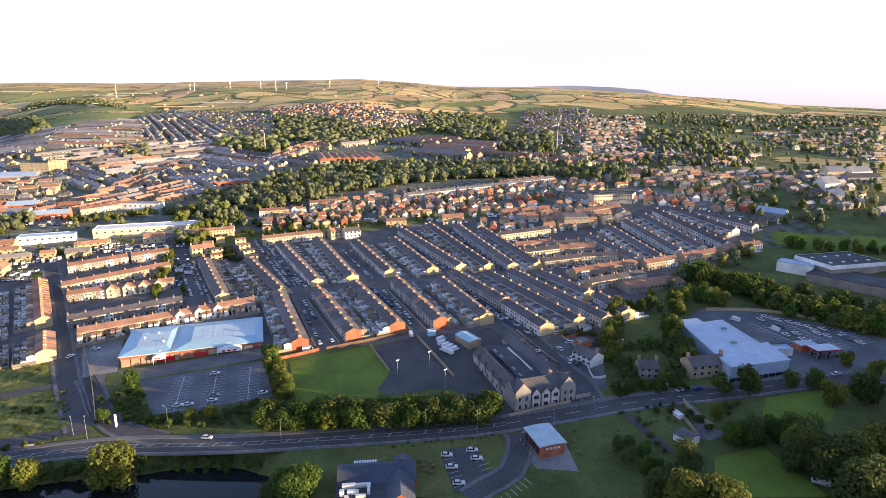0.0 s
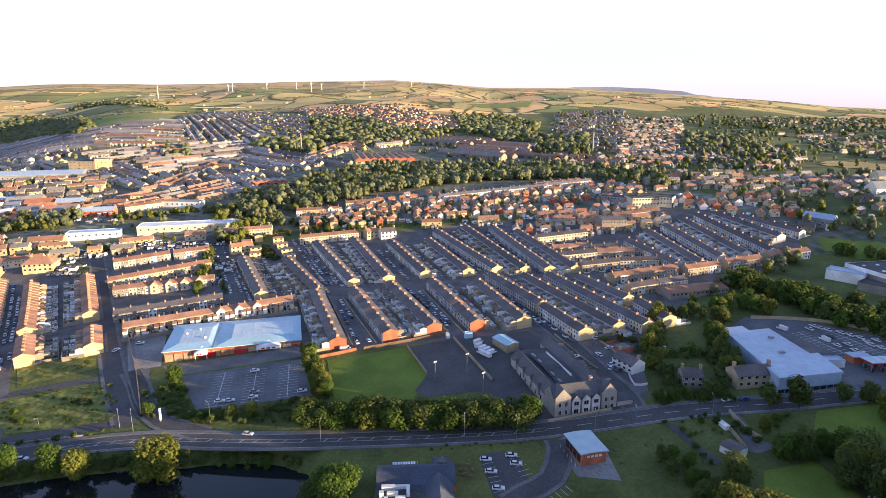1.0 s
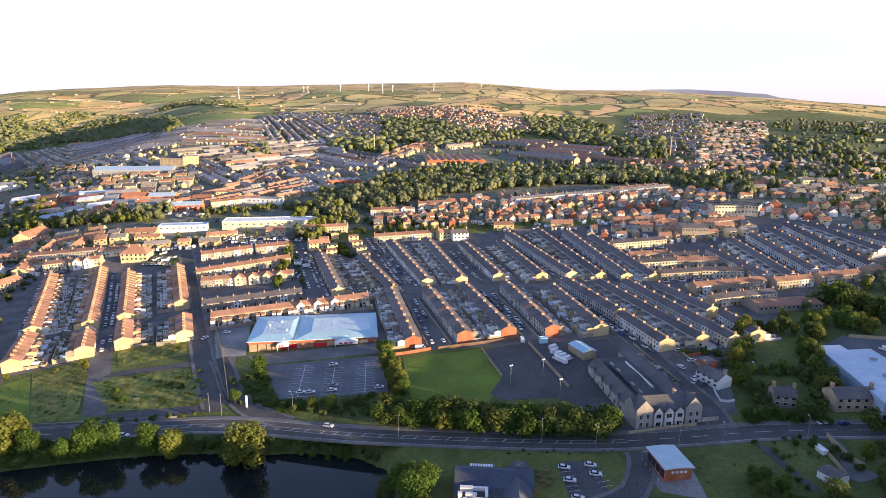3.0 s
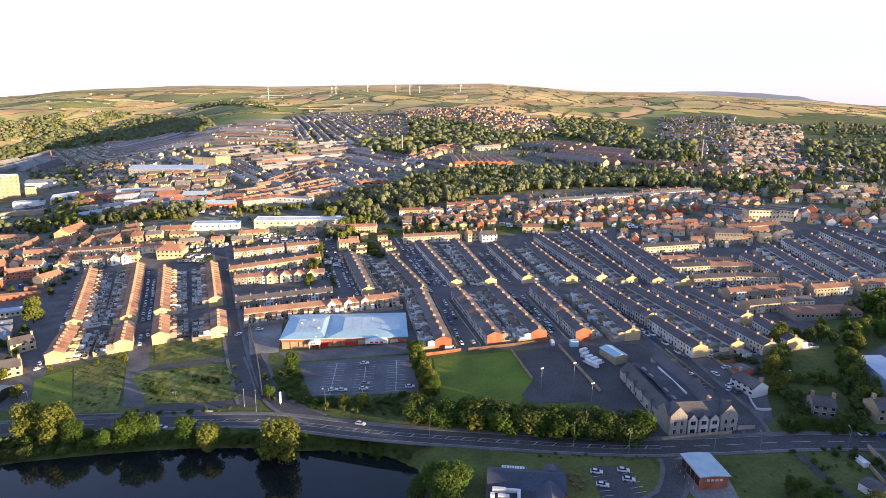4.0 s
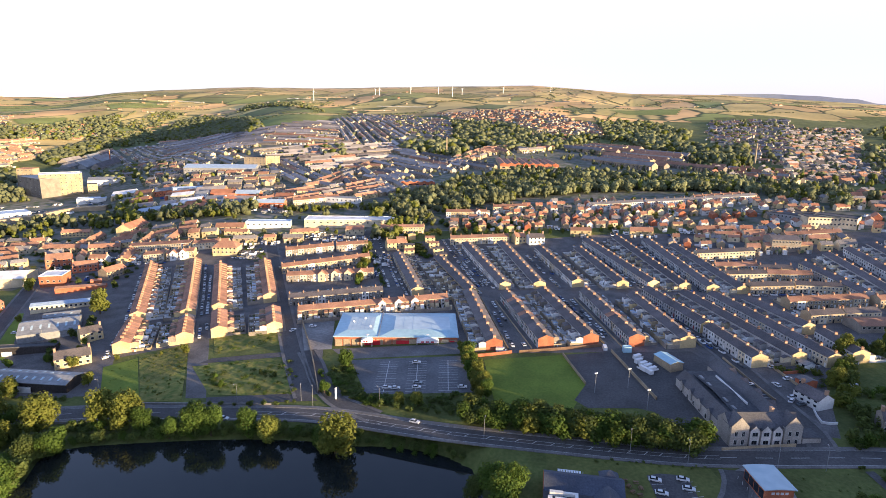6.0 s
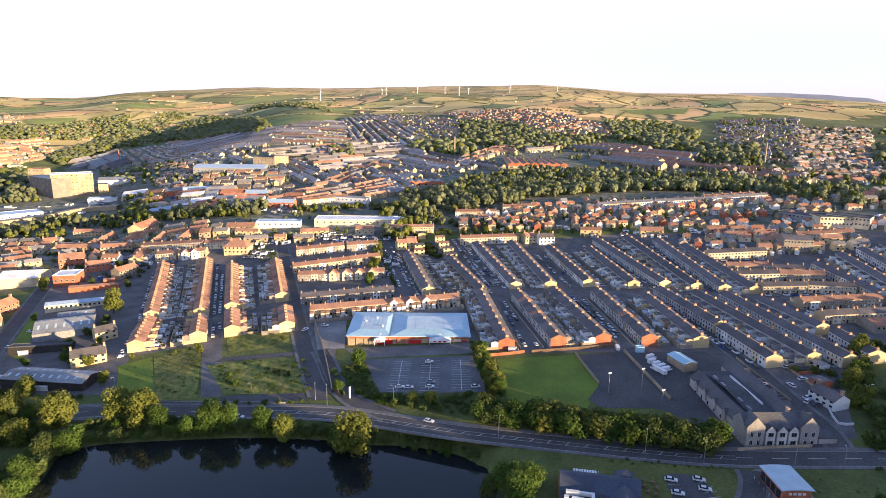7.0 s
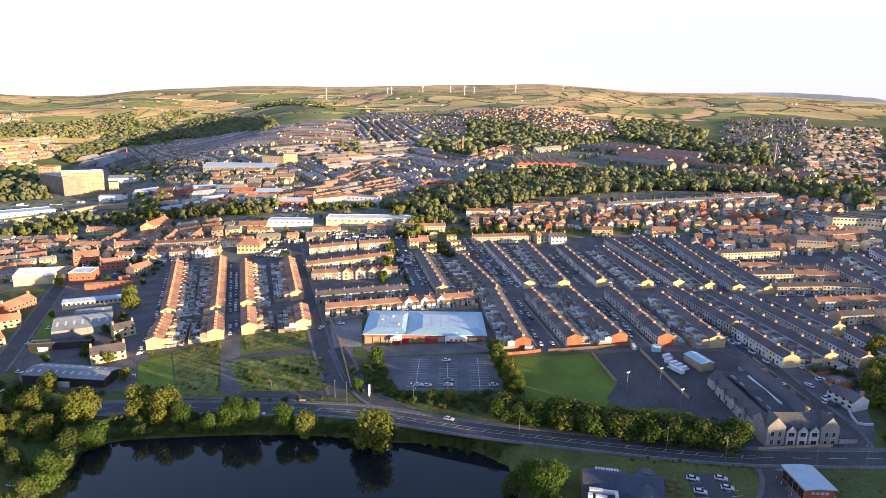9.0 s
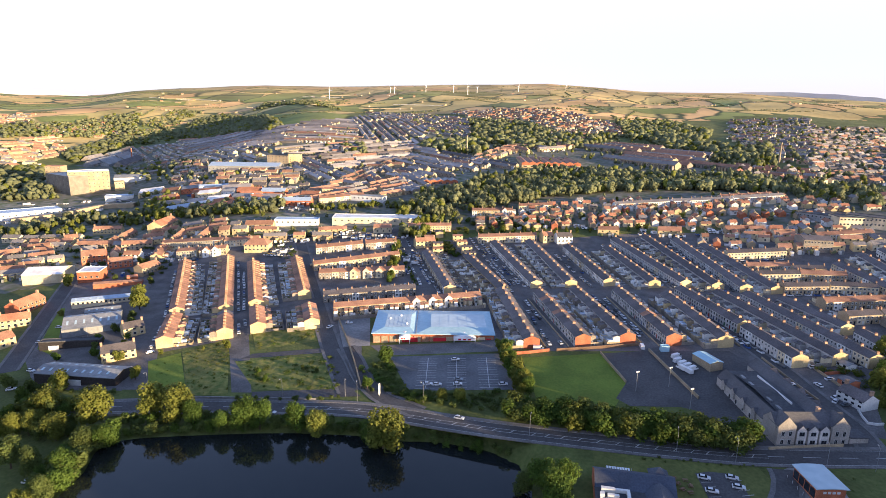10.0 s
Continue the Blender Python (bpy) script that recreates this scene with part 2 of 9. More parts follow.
def foliage(name, dark, light, ochre):
    """Leaves: each clump its own green, a few drier, thin enough to let some light through."""
    m = mat(name, dark, light, 0.6, 0.7, 0, vary=0.18, island=0.2, patch=0.28, spec=0.12)
    nt, bs = m.node_tree, m.node_tree.nodes["Principled BSDF"]
    thin = nt.nodes.new("ShaderNodeBsdfTranslucent")
    thin.inputs[0].default_value = (*ochre, 1)
    both = nt.nodes.new("ShaderNodeMixShader")
    both.inputs[0].default_value = 0.32
    nt.links.new(bs.outputs[0], both.inputs[1])
    nt.links.new(thin.outputs[0], both.inputs[2])
    nt.links.new(both.outputs[0], nt.nodes["Material Output"].inputs[0])
    return m


LEAF = foliage("leaves", (0.05, 0.09, 0.013), (0.1, 0.15, 0.022), (0.16, 0.2, 0.03))
LEAF_DARK = foliage("dark_leaves", (0.066, 0.092, 0.022), (0.115, 0.145, 0.036), (0.14, 0.17, 0.034))
# Paler, greyer copy of the leaves: haze mixed into the colour of far trees.
LEAF_HAZED = foliage("hazed_leaves", (0.138, 0.165, 0.08), (0.215, 0.225, 0.115), (0.24, 0.25, 0.11))
# Yellower copy of the leaves, with evening sunlight put into its colour.
LEAF_SUNLIT = foliage("sunlit_leaves", (0.1, 0.125, 0.018), (0.18, 0.19, 0.03), (0.2, 0.21, 0.045))


def water_surface():
    m = mat("lake_water", (0.012, 0.015, 0.015), (0.018, 0.021, 0.02), 0.2, 0.05, 0, patch=0.1, spec=0.42)
    nt = m.node_tree
    geo = nt.nodes.new("ShaderNodeNewGeometry")
    rip = nt.nodes.new("ShaderNodeTexNoise")
    rip.inputs["Scale"].default_value, rip.inputs["Detail"].default_value = 0.8, 5
    bump = nt.nodes.new("ShaderNodeBump")
    bump.inputs["Strength"].default_value, bump.inputs["Distance"].default_value = 0.05, 0.12
    nt.links.new(geo.outputs["Position"], rip.inputs["Vector"])
    nt.links.new(rip.outputs["Fac"], bump.inputs["Height"])
    nt.links.new(bump.outputs[0], nt.nodes["Principled BSDF"].inputs["Normal"])
    return m


def field_land():
    """Open country: a patchwork of pasture, hay and moor, with dark hedges and walls between the fields."""
    m = mat("country", (0.06, 0.09, 0.025), (0.1, 0.12, 0.035), 0.05, 0.95, 0.2, patch=0.3)
    nt, add, link = m.node_tree, m.node_tree.nodes.new, m.node_tree.links.new
    geo = add("ShaderNodeNewGeometry")
    stretch = add("ShaderNodeMapping")
    stretch.inputs["Scale"].default_value = (1.0, 0.42, 1.0)
    stretch.inputs["Rotation"].default_value = (0, 0, 0.25)
    wob = add("ShaderNodeTexNoise")
    wob.inputs["Scale"].default_value, wob.inputs["Detail"].default_value = 0.006, 2
    push = add("ShaderNodeVectorMath")
    push.operation = "MULTIPLY_ADD"
    push.inputs[1].default_value = (130, 130, 0)
    link(geo.outputs["Position"], wob.inputs["Vector"])
    link(wob.outputs["Color"], push.inputs[0])
    link(geo.outputs["Position"], push.inputs[2])
    link(push.outputs[0], stretch.inputs["Vector"])
    cells = add("ShaderNodeTexVoronoi")
    cells.inputs["Scale"].default_value = 0.0058
    edges = add("ShaderNodeTexVoronoi")
    edges.feature = "DISTANCE_TO_EDGE"
    edges.inputs["Scale"].default_value = 0.0058
    link(stretch.outputs[0], cells.inputs["Vector"])
    link(stretch.outputs[0], edges.inputs["Vector"])
    split = add("ShaderNodeSeparateColor")
    link(cells.outputs["Color"], split.inputs[0])
    ramp = add("ShaderNodeValToRGB")
    ramp.color_ramp.interpolation = "CONSTANT"
    # Field tones lightened towards tan, carrying the haze over the far hills.
    tones = [(0.24, 0.27, 0.07), (0.5, 0.41, 0.13), (0.7, 0.45, 0.18), (0.17, 0.19, 0.06), (0.56, 0.43, 0.15), (0.34, 0.33, 0.1), (0.64, 0.42, 0.16), (0.29, 0.34, 0.08)]
    for i, c in enumerate(tones):
        e = ramp.color_ramp.elements[i] if i < 2 else ramp.color_ramp.elements.new(0.5)
        e.position, e.color = i / len(tones), (*c, 1)
    link(split.outputs[0], ramp.inputs[0])
    hedge = add("ShaderNodeMapRange")
    hedge.inputs[1].default_value, hedge.inputs[2].default_value = 0.012, 0.045
    link(edges.outputs["Distance"], hedge.inputs[0])
    mix = add("ShaderNodeMix")
    mix.data_type = "RGBA"
    mix.inputs[6].default_value = (0.06, 0.08, 0.03, 1)
    link(hedge.outputs[0], mix.inputs[0])
    link(ramp.outputs[0], mix.inputs[7])
    height = add("ShaderNodeSeparateXYZ")
    link(push.outputs[0], height.inputs[0])
    crest = add("ShaderNodeMapRange")
    crest.inputs[1].default_value, crest.inputs[2].default_value = 170, 270
    crest.inputs[4].default_value = 0.5
    link(height.outputs[2], crest.inputs[0])
    moor = add("ShaderNodeMix")
    moor.data_type = "RGBA"
    moor.inputs[7].default_value = (0.46, 0.33, 0.16, 1)
    link(crest.outputs[0], moor.inputs[0])
    link(mix.outputs[2], moor.inputs[6])
    for n in nt.nodes:
        if n.type == "HUE_SAT":
            link(moor.outputs[2], n.inputs["Color"])
    return m


WATER, COUNTRY = water_surface(), field_land()
# Pale blue-grey is aerial haze painted into the ridge's base colour.
HAZED_HILL = mat("hazed_moor", (0.5, 0.52, 0.56), (0.56, 0.57, 0.6), 0.01, 0.95, 0)


# ---------------------------------------------------------------- building blocks
class Geo:
    """Loose faces that are gathered and turned into one mesh."""

    def __init__(self, m=None):
        self.v, self.f, self.s, self.m = [], [], [], m or Matrix()

    def face(self, points, slot=0):
        k = len(self.v)
        self.v += [tuple(self.m @ Vector(p)) for p in points]
        self.f.append(tuple(range(k, k + len(points))))
        self.s.append(slot)

    def solid(self, points, faces, slot=0):
        k = len(self.v)
        self.v += [tuple(self.m @ Vector(p)) for p in points]
        self.f += [tuple(k + i for i in f) for f in faces]
        self.s += [slot] * len(faces)

    def box(self, x0, y0, z0, x1, y1, z1, slot=0, inset=0.0):
        """A block; inset draws its top in on all sides."""
        i = inset
        self.solid([(x0, y0, z0), (x1, y0, z0), (x1, y1, z0), (x0, y1, z0), (x0 + i, y0 + i, z1), (x1 - i, y0 + i, z1), (x1 - i, y1 - i, z1), (x0 + i, y1 - i, z1)],
                   [(0, 3, 2, 1), (4, 5, 6, 7), (0, 1, 5, 4), (1, 2, 6, 5), (2, 3, 7, 6), (3, 0, 4, 7)], slot)

    def gable_wall(self, x0, x1, y0, y1, z0, z1, ridge, slot=0, front=None, ends=None):
        """Four walls with pointed ends; front: another slot for the wall at y0."""
        ym = (y0 + y1) / 2
        self.face([(x0, y0, z0), (x1, y0, z0), (x1, y0, z1), (x0, y0, z1)], slot if front is None else front)
        self.face([(x1, y1, z0), (x0, y1, z0), (x0, y1, z1), (x1, y1, z1)], slot)
        self.face([(x1, y0, z0), (x1, y1, z0), (x1, y1, z1), (x1, ym, ridge), (x1, y0, z1)], slot if ends is None else ends)
        self.face([(x0, y1, z0), (x0, y0, z0), (x0, y0, z1), (x0, ym, ridge), (x0, y1, z1)], slot if ends is None else ends)

    def gable_roof(self, x0, x1, y0, y1, z1, ridge, over=0.3, thick=0.18, slot=0, hip=0.0):
        """Two slopes with thickness, eaves that stand out, and hips drawn in by so many metres."""
        ym = (y0 + y1) / 2
        drop = over * (ridge - z1) / (ym - y0)
        a, b, e = x0 - (over if hip else 0), x1 + (over if hip else 0), z1 - drop
        low = [(a, y0 - over, e), (b, y0 - over, e), (b, y1 + over, e), (a, y1 + over, e)]
        top = [(x0 + hip, ym, ridge), (x1 - hip, ym, ridge)]
        pts = [(x, y, z + thick) for x, y, z in low + top] + low + top
        self.solid(pts, [(0, 1, 5, 4), (2, 3, 4, 5), (1, 2, 5), (3, 0, 4), (7, 6, 10, 11), (9, 8, 11, 10), (8, 7, 11), (6, 9, 10),
                         (0, 6, 7, 1), (1, 7, 8, 2), (2, 8, 9, 3), (3, 9, 6, 0)] if hip else
                   [(0, 1, 5, 4), (2, 3, 4, 5), (7, 6, 10, 11), (9, 8, 11, 10), (0, 6, 7, 1), (2, 8, 9, 3), (1, 7, 11, 5), (5, 11, 8, 2), (4, 10, 6, 0), (3, 9, 10, 4)], slot)

    def tube(self, x, y, z0, z1, r0, r1, n=8, slot=0):
        ring = [(math.cos(2 * math.pi * i / n), math.sin(2 * math.pi * i / n)) for i in range(n)]
        pts = [(x + r0 * c, y + r0 * s, z0) for c, s in ring] + [(x + r1 * c, y + r1 * s, z1) for c, s in ring]
        self.solid(pts, [(i, (i + 1) % n, n + (i + 1) % n, n + i) for i in range(n)] + [tuple(range(n, 2 * n)), tuple(range(n - 1, -1, -1))], slot)

    def limb(self, p, q, r0, r1, n=6, slot=0):
        """A tapered round bar from p to q."""
        p, q = Vector(p), Vector(q)
        w = (q - p).normalized()
        u = w.orthogonal().normalized()
        t = w.cross(u)
        ring = [(math.cos(2 * math.pi * i / n), math.sin(2 * math.pi * i / n)) for i in range(n)]
        pts = [p + (u * c + t * s) * r0 for c, s in ring] + [q + (u * c + t * s) * r1 for c, s in ring]
        self.solid(pts, [(i, (i + 1) % n, n + (i + 1) % n, n + i) for i in range(n)] + [tuple(range(n, 2 * n)), tuple(range(n - 1, -1, -1))], slot)

    def mesh(self, name, *mats):
        me = bpy.data.meshes.new(name)
        me.from_pydata(self.v, [], self.f)
        for m in mats:
            me.materials.append(m)
        if any(self.s):
            me.polygons.foreach_set("material_index", self.s)
        me.update()
        return me


def part(name, mesh, parent, m=None, label=""):
    ob = new(name, mesh)
    ob.parent = parent
    if m is not None:
        ob.matrix_basis = m
    return tagged(ob, label)


def place(x, y, angle=0.0, up=0.0):
    return pose(x, y, land(x, y) + up, 0, 0, angle)


def root(name, m, label, category, group="", scale=(1, 1, 1)):
    ob = new(name)
    ob.empty_display_size = 0.5
    ob.matrix_basis = m @ Matrix.Diagonal((*scale, 1))
    return tagged(ob, label, category, group)


def smooth_line(points, step=6.0):
    """Points along a soft curve through those given."""
    out, n = [], len(points)
    for i in range(n - 1):
        p0, p1, p2, p3 = (Vector(points[max(0, min(n - 1, j))]) for j in (i - 1, i, i + 1, i + 2))
        k = max(2, int((p2 - p1).length / step))
        for j in range(k):
            t = j / k
            out.append(0.5 * (2 * p1 + (p2 - p0) * t + (2 * p0 - 5 * p1 + 4 * p2 - p3) * t * t + (3 * p1 - p0 - 3 * p2 + p3) * t ** 3))
    return out + [Vector(points[-1])]


def ribbon(geo, line, left, right, up, slot=0, skirt=0.0):
    """A strip that follows a line on the ground, from so far left of it to so far right."""
    rows = []
    for i, p in enumerate(line):
        d = (line[min(i + 1, len(line) - 1)] - line[max(i - 1, 0)]).normalized()
        side = Vector((-d.y, d.x))
        a, b = p + side * left, p + side * right
        rows.append(((a.x, a.y, land(a.x, a.y) + up), (b.x, b.y, land(b.x, b.y) + up)))
    for (a, b), (c, d) in zip(rows, rows[1:]):
        geo.face([b, d, c, a], slot)
        if skirt:
            for p, q in ((a, c), (d, b)):
                geo.face([(p[0], p[1], p[2] - skirt), (q[0], q[1], q[2] - skirt), q, p], slot)


def sheet(name, corners, up, material, kind="structure", label="", category=""):
    """A flat piece of ground cover with the given outline."""
    area = sum(a[0] * b[1] - b[0] * a[1] for a, b in zip(corners, corners[1:] + corners[:1]))
    pts = corners if area > 0 else corners[::-1]
    if max(math.hypot(*p) for p in pts) < 400:
        g = Geo()
        g.face([(x, y, land(x, y) + up) for x, y in pts])
        me = g.mesh(name, material)
    else:
        bm = bmesh.new()
        bm.faces.new([bm.verts.new((x, y, 0)) for x, y in pts])
        for k in (0, 1):
            lo, hi = min(p[k] for p in pts), max(p[k] for p in pts)
            for i in range(1, int((hi - lo) / 16) + 1):
                bmesh.ops.bisect_plane(bm, geom=bm.verts[:] + bm.edges[:] + bm.faces[:], plane_co=[(lo + 16 * i) * (j == k) for j in range(3)], plane_no=[float(j == k) for j in range(3)])
        for v in bm.verts:
            v.co.z = land(v.co.x, v.co.y) + up
        me = bpy.data.meshes.new(name)
        bm.to_mesh(me)
        bm.free()
        me.materials.append(material)
    ob = new(name, me)
    return tagged(ob, label, category, kind=kind)


def land_cover(name, poly, step, up, material, label):
    """Ground cover that follows the swell of a hillside, with a ragged edge."""
    g = Geo()
    lo = (min(p[0] for p in poly), min(p[1] for p in poly))
    hi = (max(p[0] for p in poly), max(p[1] for p in poly))
    for i in range(int((hi[0] - lo[0]) / step) + 1):
        for j in range(int((hi[1] - lo[1]) / step) + 1):
            x, y = lo[0] + i * step, lo[1] + j * step
            if inside(x + step / 2, y + step / 2, poly):
                g.face([(a, b, land(a, b) + up) for a, b in ((x, y), (x + step, y), (x + step, y + step), (x, y + step))])
    tagged(new(name, g.mesh(name, material)), label, "field", kind="structure")


def inside(x, y, poly):
    hit = False
    for (x0, y0), (x1, y1) in zip(poly, poly[1:] + poly[:1]):
        if (y0 > y) != (y1 > y) and x < x0 + (y - y0) * (x1 - x0) / (y1 - y0):
            hit = not hit
    return hit


def edge_distance(x, y, poly):
    best = 1e9
    for (x0, y0), (x1, y1) in zip(poly, poly[1:] + poly[:1]):
        dx, dy = x1 - x0, y1 - y0
        t = max(0, min(1, ((x - x0) * dx + (y - y0) * dy) / (dx * dx + dy * dy + 1e-9)))
        best = min(best, math.hypot(x - x0 - t * dx, y - y0 - t * dy))
    return best


# ---------------------------------------------------------------- ground, lake, hills
WATER_Z = -6.4
LAKE = [tuple(p) for p in smooth_line([(-211.9, 112.2), (-215.5, 126.7), (-221.9, 137.1), (-219.9, 146.5), (-203.3, 155.3), (-165.9, 170.2), (-139.0, 177.6), (-127.3, 179.6), (-115.4, 180.8), (-97.5, 184.9), (-79.0, 185.0), (-63.4, 178.2), (-56.9, 161.6), (-60.9, 121.6), (-76.9, 81.6), (-134.4, 66.6), (-217.9, 62.2), (-211.9, 112.2)], 9)]


def ground_z(x, y):
    z = land(x, y)
    if -330 < x < 60 and -20 < y < 230:
        s = edge_distance(x, y, LAKE)
        if inside(x, y, LAKE):
            return WATER_Z - min(0.35 * s, 3)
        if s < 8:
            k = s / 8
            k = k * k * (3 - 2 * k)
            return WATER_Z + 0.05 + (z - WATER_Z) * k
    return z


TOWN_EDGE = [(-532.8, 233.7), (-452.0, 274.6), (-423.5, 309.1), (-441.6, 404.2), (-292.1, 447.5), (43.7, 522.0), (229.3, 487.1), (256.9, 450.9), (235.6, 405.3), (315.8, 396.7), (149.7, 698.0), (89.3, 839.8), (14.1, 1149.3), (-126.1, 1078.1), (-245.2, 1043.1), (-402.5, 1253.5), (-760.8, 1518.8), (-792.5, 1265.7), (-1299.3, 1521.2), (-1380.6, 1296.4), (-1250.1, 1051.5), (-865.1, 589.8)]
VALLEY = [(700.0, 300.0), (397.5, 507.6), (1701.2, 2235.4), (876.3, 2444.6), (272.4, 1863.7), (-26.4, 1656.3), (-218.0, 1750.6), (-549.3, 1830.1), (-939.7, 1997.1), (-898.4, 1333.7), (-1663.1, 1974.2), (-1584.6, 1572.0), (-1364.2, 1123.8), (-1607.3, 1156.5), (-900.0, 350.0), (-200.0, 0.0)]


def ground_sheet():
    def axis(fine0, fine1, step, far0, far1):
        a = list(np.arange(fine0, fine1 + 0.1, step))
        s, p = step, fine1
        while p < far1:
            s *= 1.035
            p += s
            a.append(p)
        s, p = step, fine0
        while p > far0:
            s *= 1.035
            p -= s
            a.insert(0, p)
        return a
    xs, ys = axis(-330, 240, 5, -5300, 5300), axis(60, 330, 5, -2500, 5300)
    verts = [(x, y, ground_z(x, y)) for y in ys for x in xs]
    n = len(xs)
    faces = [(j * n + i, j * n + i + 1, (j + 1) * n + i + 1, (j + 1) * n + i) for j in range(len(ys) - 1) for i in range(n - 1)]
    me = bpy.data.meshes.new("ground")
    me.from_pydata(verts, [], faces)
    me.materials.append(COUNTRY)
    me.materials.append(VERGE)
    me.materials.append(TOWN_GROUND)
    me.polygons.foreach_set("material_index", [2 if inside(*verts[f[0]][:2], TOWN_EDGE) else (1 if math.hypot(*verts[f[0]][:2]) < 640 or inside(*verts[f[0]][:2], VALLEY) else 0) for f in faces])
    me.polygons.foreach_set("use_smooth", [True] * len(faces))
    tagged(new("ground", me), "green valley floor and patchwork hill pasture", "ground", kind="structure")


ground_sheet()
g = Geo()
g.face([(x, y, WATER_Z) for x, y in (LAKE if sum(a[0] * b[1] - b[0] * a[1] for a, b in zip(LAKE, LAKE[1:] + LAKE[:1])) > 0 else LAKE[::-1])])
tagged(new("water", g.mesh("water", WATER)), "dark still lake water with tree reflections", "lake", kind="structure")


def far_ridge(points):
    """A strip for a remote moor over the nearer crest, shaped to fit the camera's view."""
    g = Geo()
    pts = []
    for (a0, e0), (a1, e1) in zip(points, points[1:]):
        for k in range(6):
            t = k / 6
            t2 = t * t * (3 - 2 * t)
            pts.append((a0 + (a1 - a0) * t, e0 + (e1 - e0) * t2))
    ring = [(4850 * math.sin(radians(a)), 4850 * math.cos(radians(a)), EYE_Z + 4850 * math.tan(radians(e))) for a, e in pts]
    for p, q in zip(ring, ring[1:]):
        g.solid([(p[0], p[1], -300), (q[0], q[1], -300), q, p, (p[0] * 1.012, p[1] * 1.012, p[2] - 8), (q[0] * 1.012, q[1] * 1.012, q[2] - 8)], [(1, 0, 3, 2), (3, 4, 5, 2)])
    tagged(new("backdrop", g.mesh("backdrop", HAZED_HILL)), "remote moorland ridge with blue-grey haze painted into its colour", "hill", kind="structure")


land_cover("field", [(258.2, 437.9), (290.0, 421.0), (326.0, 404.5), (322.0, 392.0), (292.0, 381.0), (262.0, 392.0), (249.0, 413.0)], 4.0, 0.3, LAWN, "green meadow beside the factory")
land_cover("field", [(-2031.6, 1610.4), (-1963.7, 1767.8), (-1843.4, 1641.1), (-1915.5, 1533.7)], 10.0, 0.6, PASTURE, "bright green pasture on the valley side")
land_cover("field", [(-1337.5, 1932.1), (-827.8, 1661.8), (-719.8, 1380.3), (-816.4, 1279.7), (-919.5, 1340.1)], 10.0, 0.6, PASTURE, "bright green pasture above the terraces")
land_cover("field", [(-583.4, 1697.5), (-448.4, 1649.2), (-409.0, 1478.1), (-517.9, 1521.7)], 10.0, 0.6, PASTURE, "green meadow between the hill houses")
land_cover("field", [(97.3, 1084.3), (143.8, 1050.4), (124.5, 980.0), (90.3, 993.5)], 10.0, 0.6, PASTURE, "green sports field among trees")
land_cover("field", [(-6.3, 2191.4), (238.3, 2228.7), (199.1, 2031.2), (44.9, 2021.0)], 10.0, 0.6, PASTURE, "bright green pasture on the hill")
land_cover("field", [(-724.9, 2073.9), (-481.4, 1939.6), (-473.6, 1825.4), (-652.7, 1884.2)], 10.0, 0.6, HAY, "golden hay field on the hillside")
land_cover("field", [(-182.4, 1717.9), (-26.3, 1744.6), (-33.7, 1649.1), (-175.1, 1636.2)], 10.0, 0.6, HAY, "golden hay field on the hillside")
land_cover("field", [(-2311.1, 2304.9), (-2217.5, 2622.4), (-2100.5, 2458.2), (-2073.7, 2090.6)], 10.0, 0.6, PASTURE, "green pasture on the far hill")
land_cover("field", [(463.1, 793.5), (504.8, 784.9), (544.8, 708.2), (517.4, 671.7), (460.6, 714.5), (442.3, 757.0)], 10.0, 0.6, HAY, "mown golden hay field among trees")

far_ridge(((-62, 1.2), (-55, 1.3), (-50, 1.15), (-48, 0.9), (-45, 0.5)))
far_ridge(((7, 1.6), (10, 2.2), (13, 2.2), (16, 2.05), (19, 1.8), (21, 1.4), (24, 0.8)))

# ---------------------------------------------------------------- roads and open ground
sheet("pavement", [(-90.1, 269.5), (-64.4, 268.4), (-41.9, 273.7), (24.5, 289.3), (52.3, 247.8), (62.6, 221.0), (68.6, 220.6), (78.7, 270.6), (98.9, 298.3), (144.2, 350.0), (225.5, 401.6), (258.1, 457.5), (235.5, 501.5), (193.4, 525.5), (42.9, 516.1), (-74.7, 495.7), (-151.1, 496.0), (-227.0, 477.6), (-293.8, 434.6), (-231.9, 340.2), (-183.7, 300.7)], 0.04, ASPHALT, label="dark asphalt streets, alleys and yards between terraces", category="street")
sheet("pavement", [(-182.9, 298.9), (-231.9, 340.2), (-293.8, 434.6), (-449.9, 404.8), (-294.1, 231.3), (-255.8, 180.9), (-239.9, 184.8), (-265.7, 219.1), (-238.6, 242.6), (-200.2, 191.7), (-191.1, 193.9), (-235.7, 257.0), (-197.8, 268.2), (-152.8, 205.9), (-142.6, 208.4)], 0.045, ASPHALT, label="dark asphalt streets and alleys between terraces", category="street")
sheet("pavement", [(-294.1, 171.6), (-252.2, 180.7), (-285.3, 233.3), (-434.5, 396.3), (-421.1, 306.9), (-370.6, 249.1), (-327.9, 194.0)], 0.05, ASPHALT, label="worn asphalt yards between the workshops", category="yard")
sheet("pavement", [(-157.8, 253.7), (-91.2, 275.2), (-87.7, 263.0), (-145.7, 243.9)], 0.06, PAVING, label="paved walk before the store", category="pavement")
sheet("pavement", [(-192.4, 284.4), (-174.7, 293.1), (-157.8, 253.7), (-171.6, 249.0)], 0.05, CONCRETE, label="pale concrete service yard beside the store", category="yard")
sheet("lawn", [(-76.3, 257.9), (-38.3, 271.7), (-25.5, 242.7), (-30.5, 220.6), (-63.6, 218.0)], 0.09, LAWN, label="mown green playing field", category="lawn")
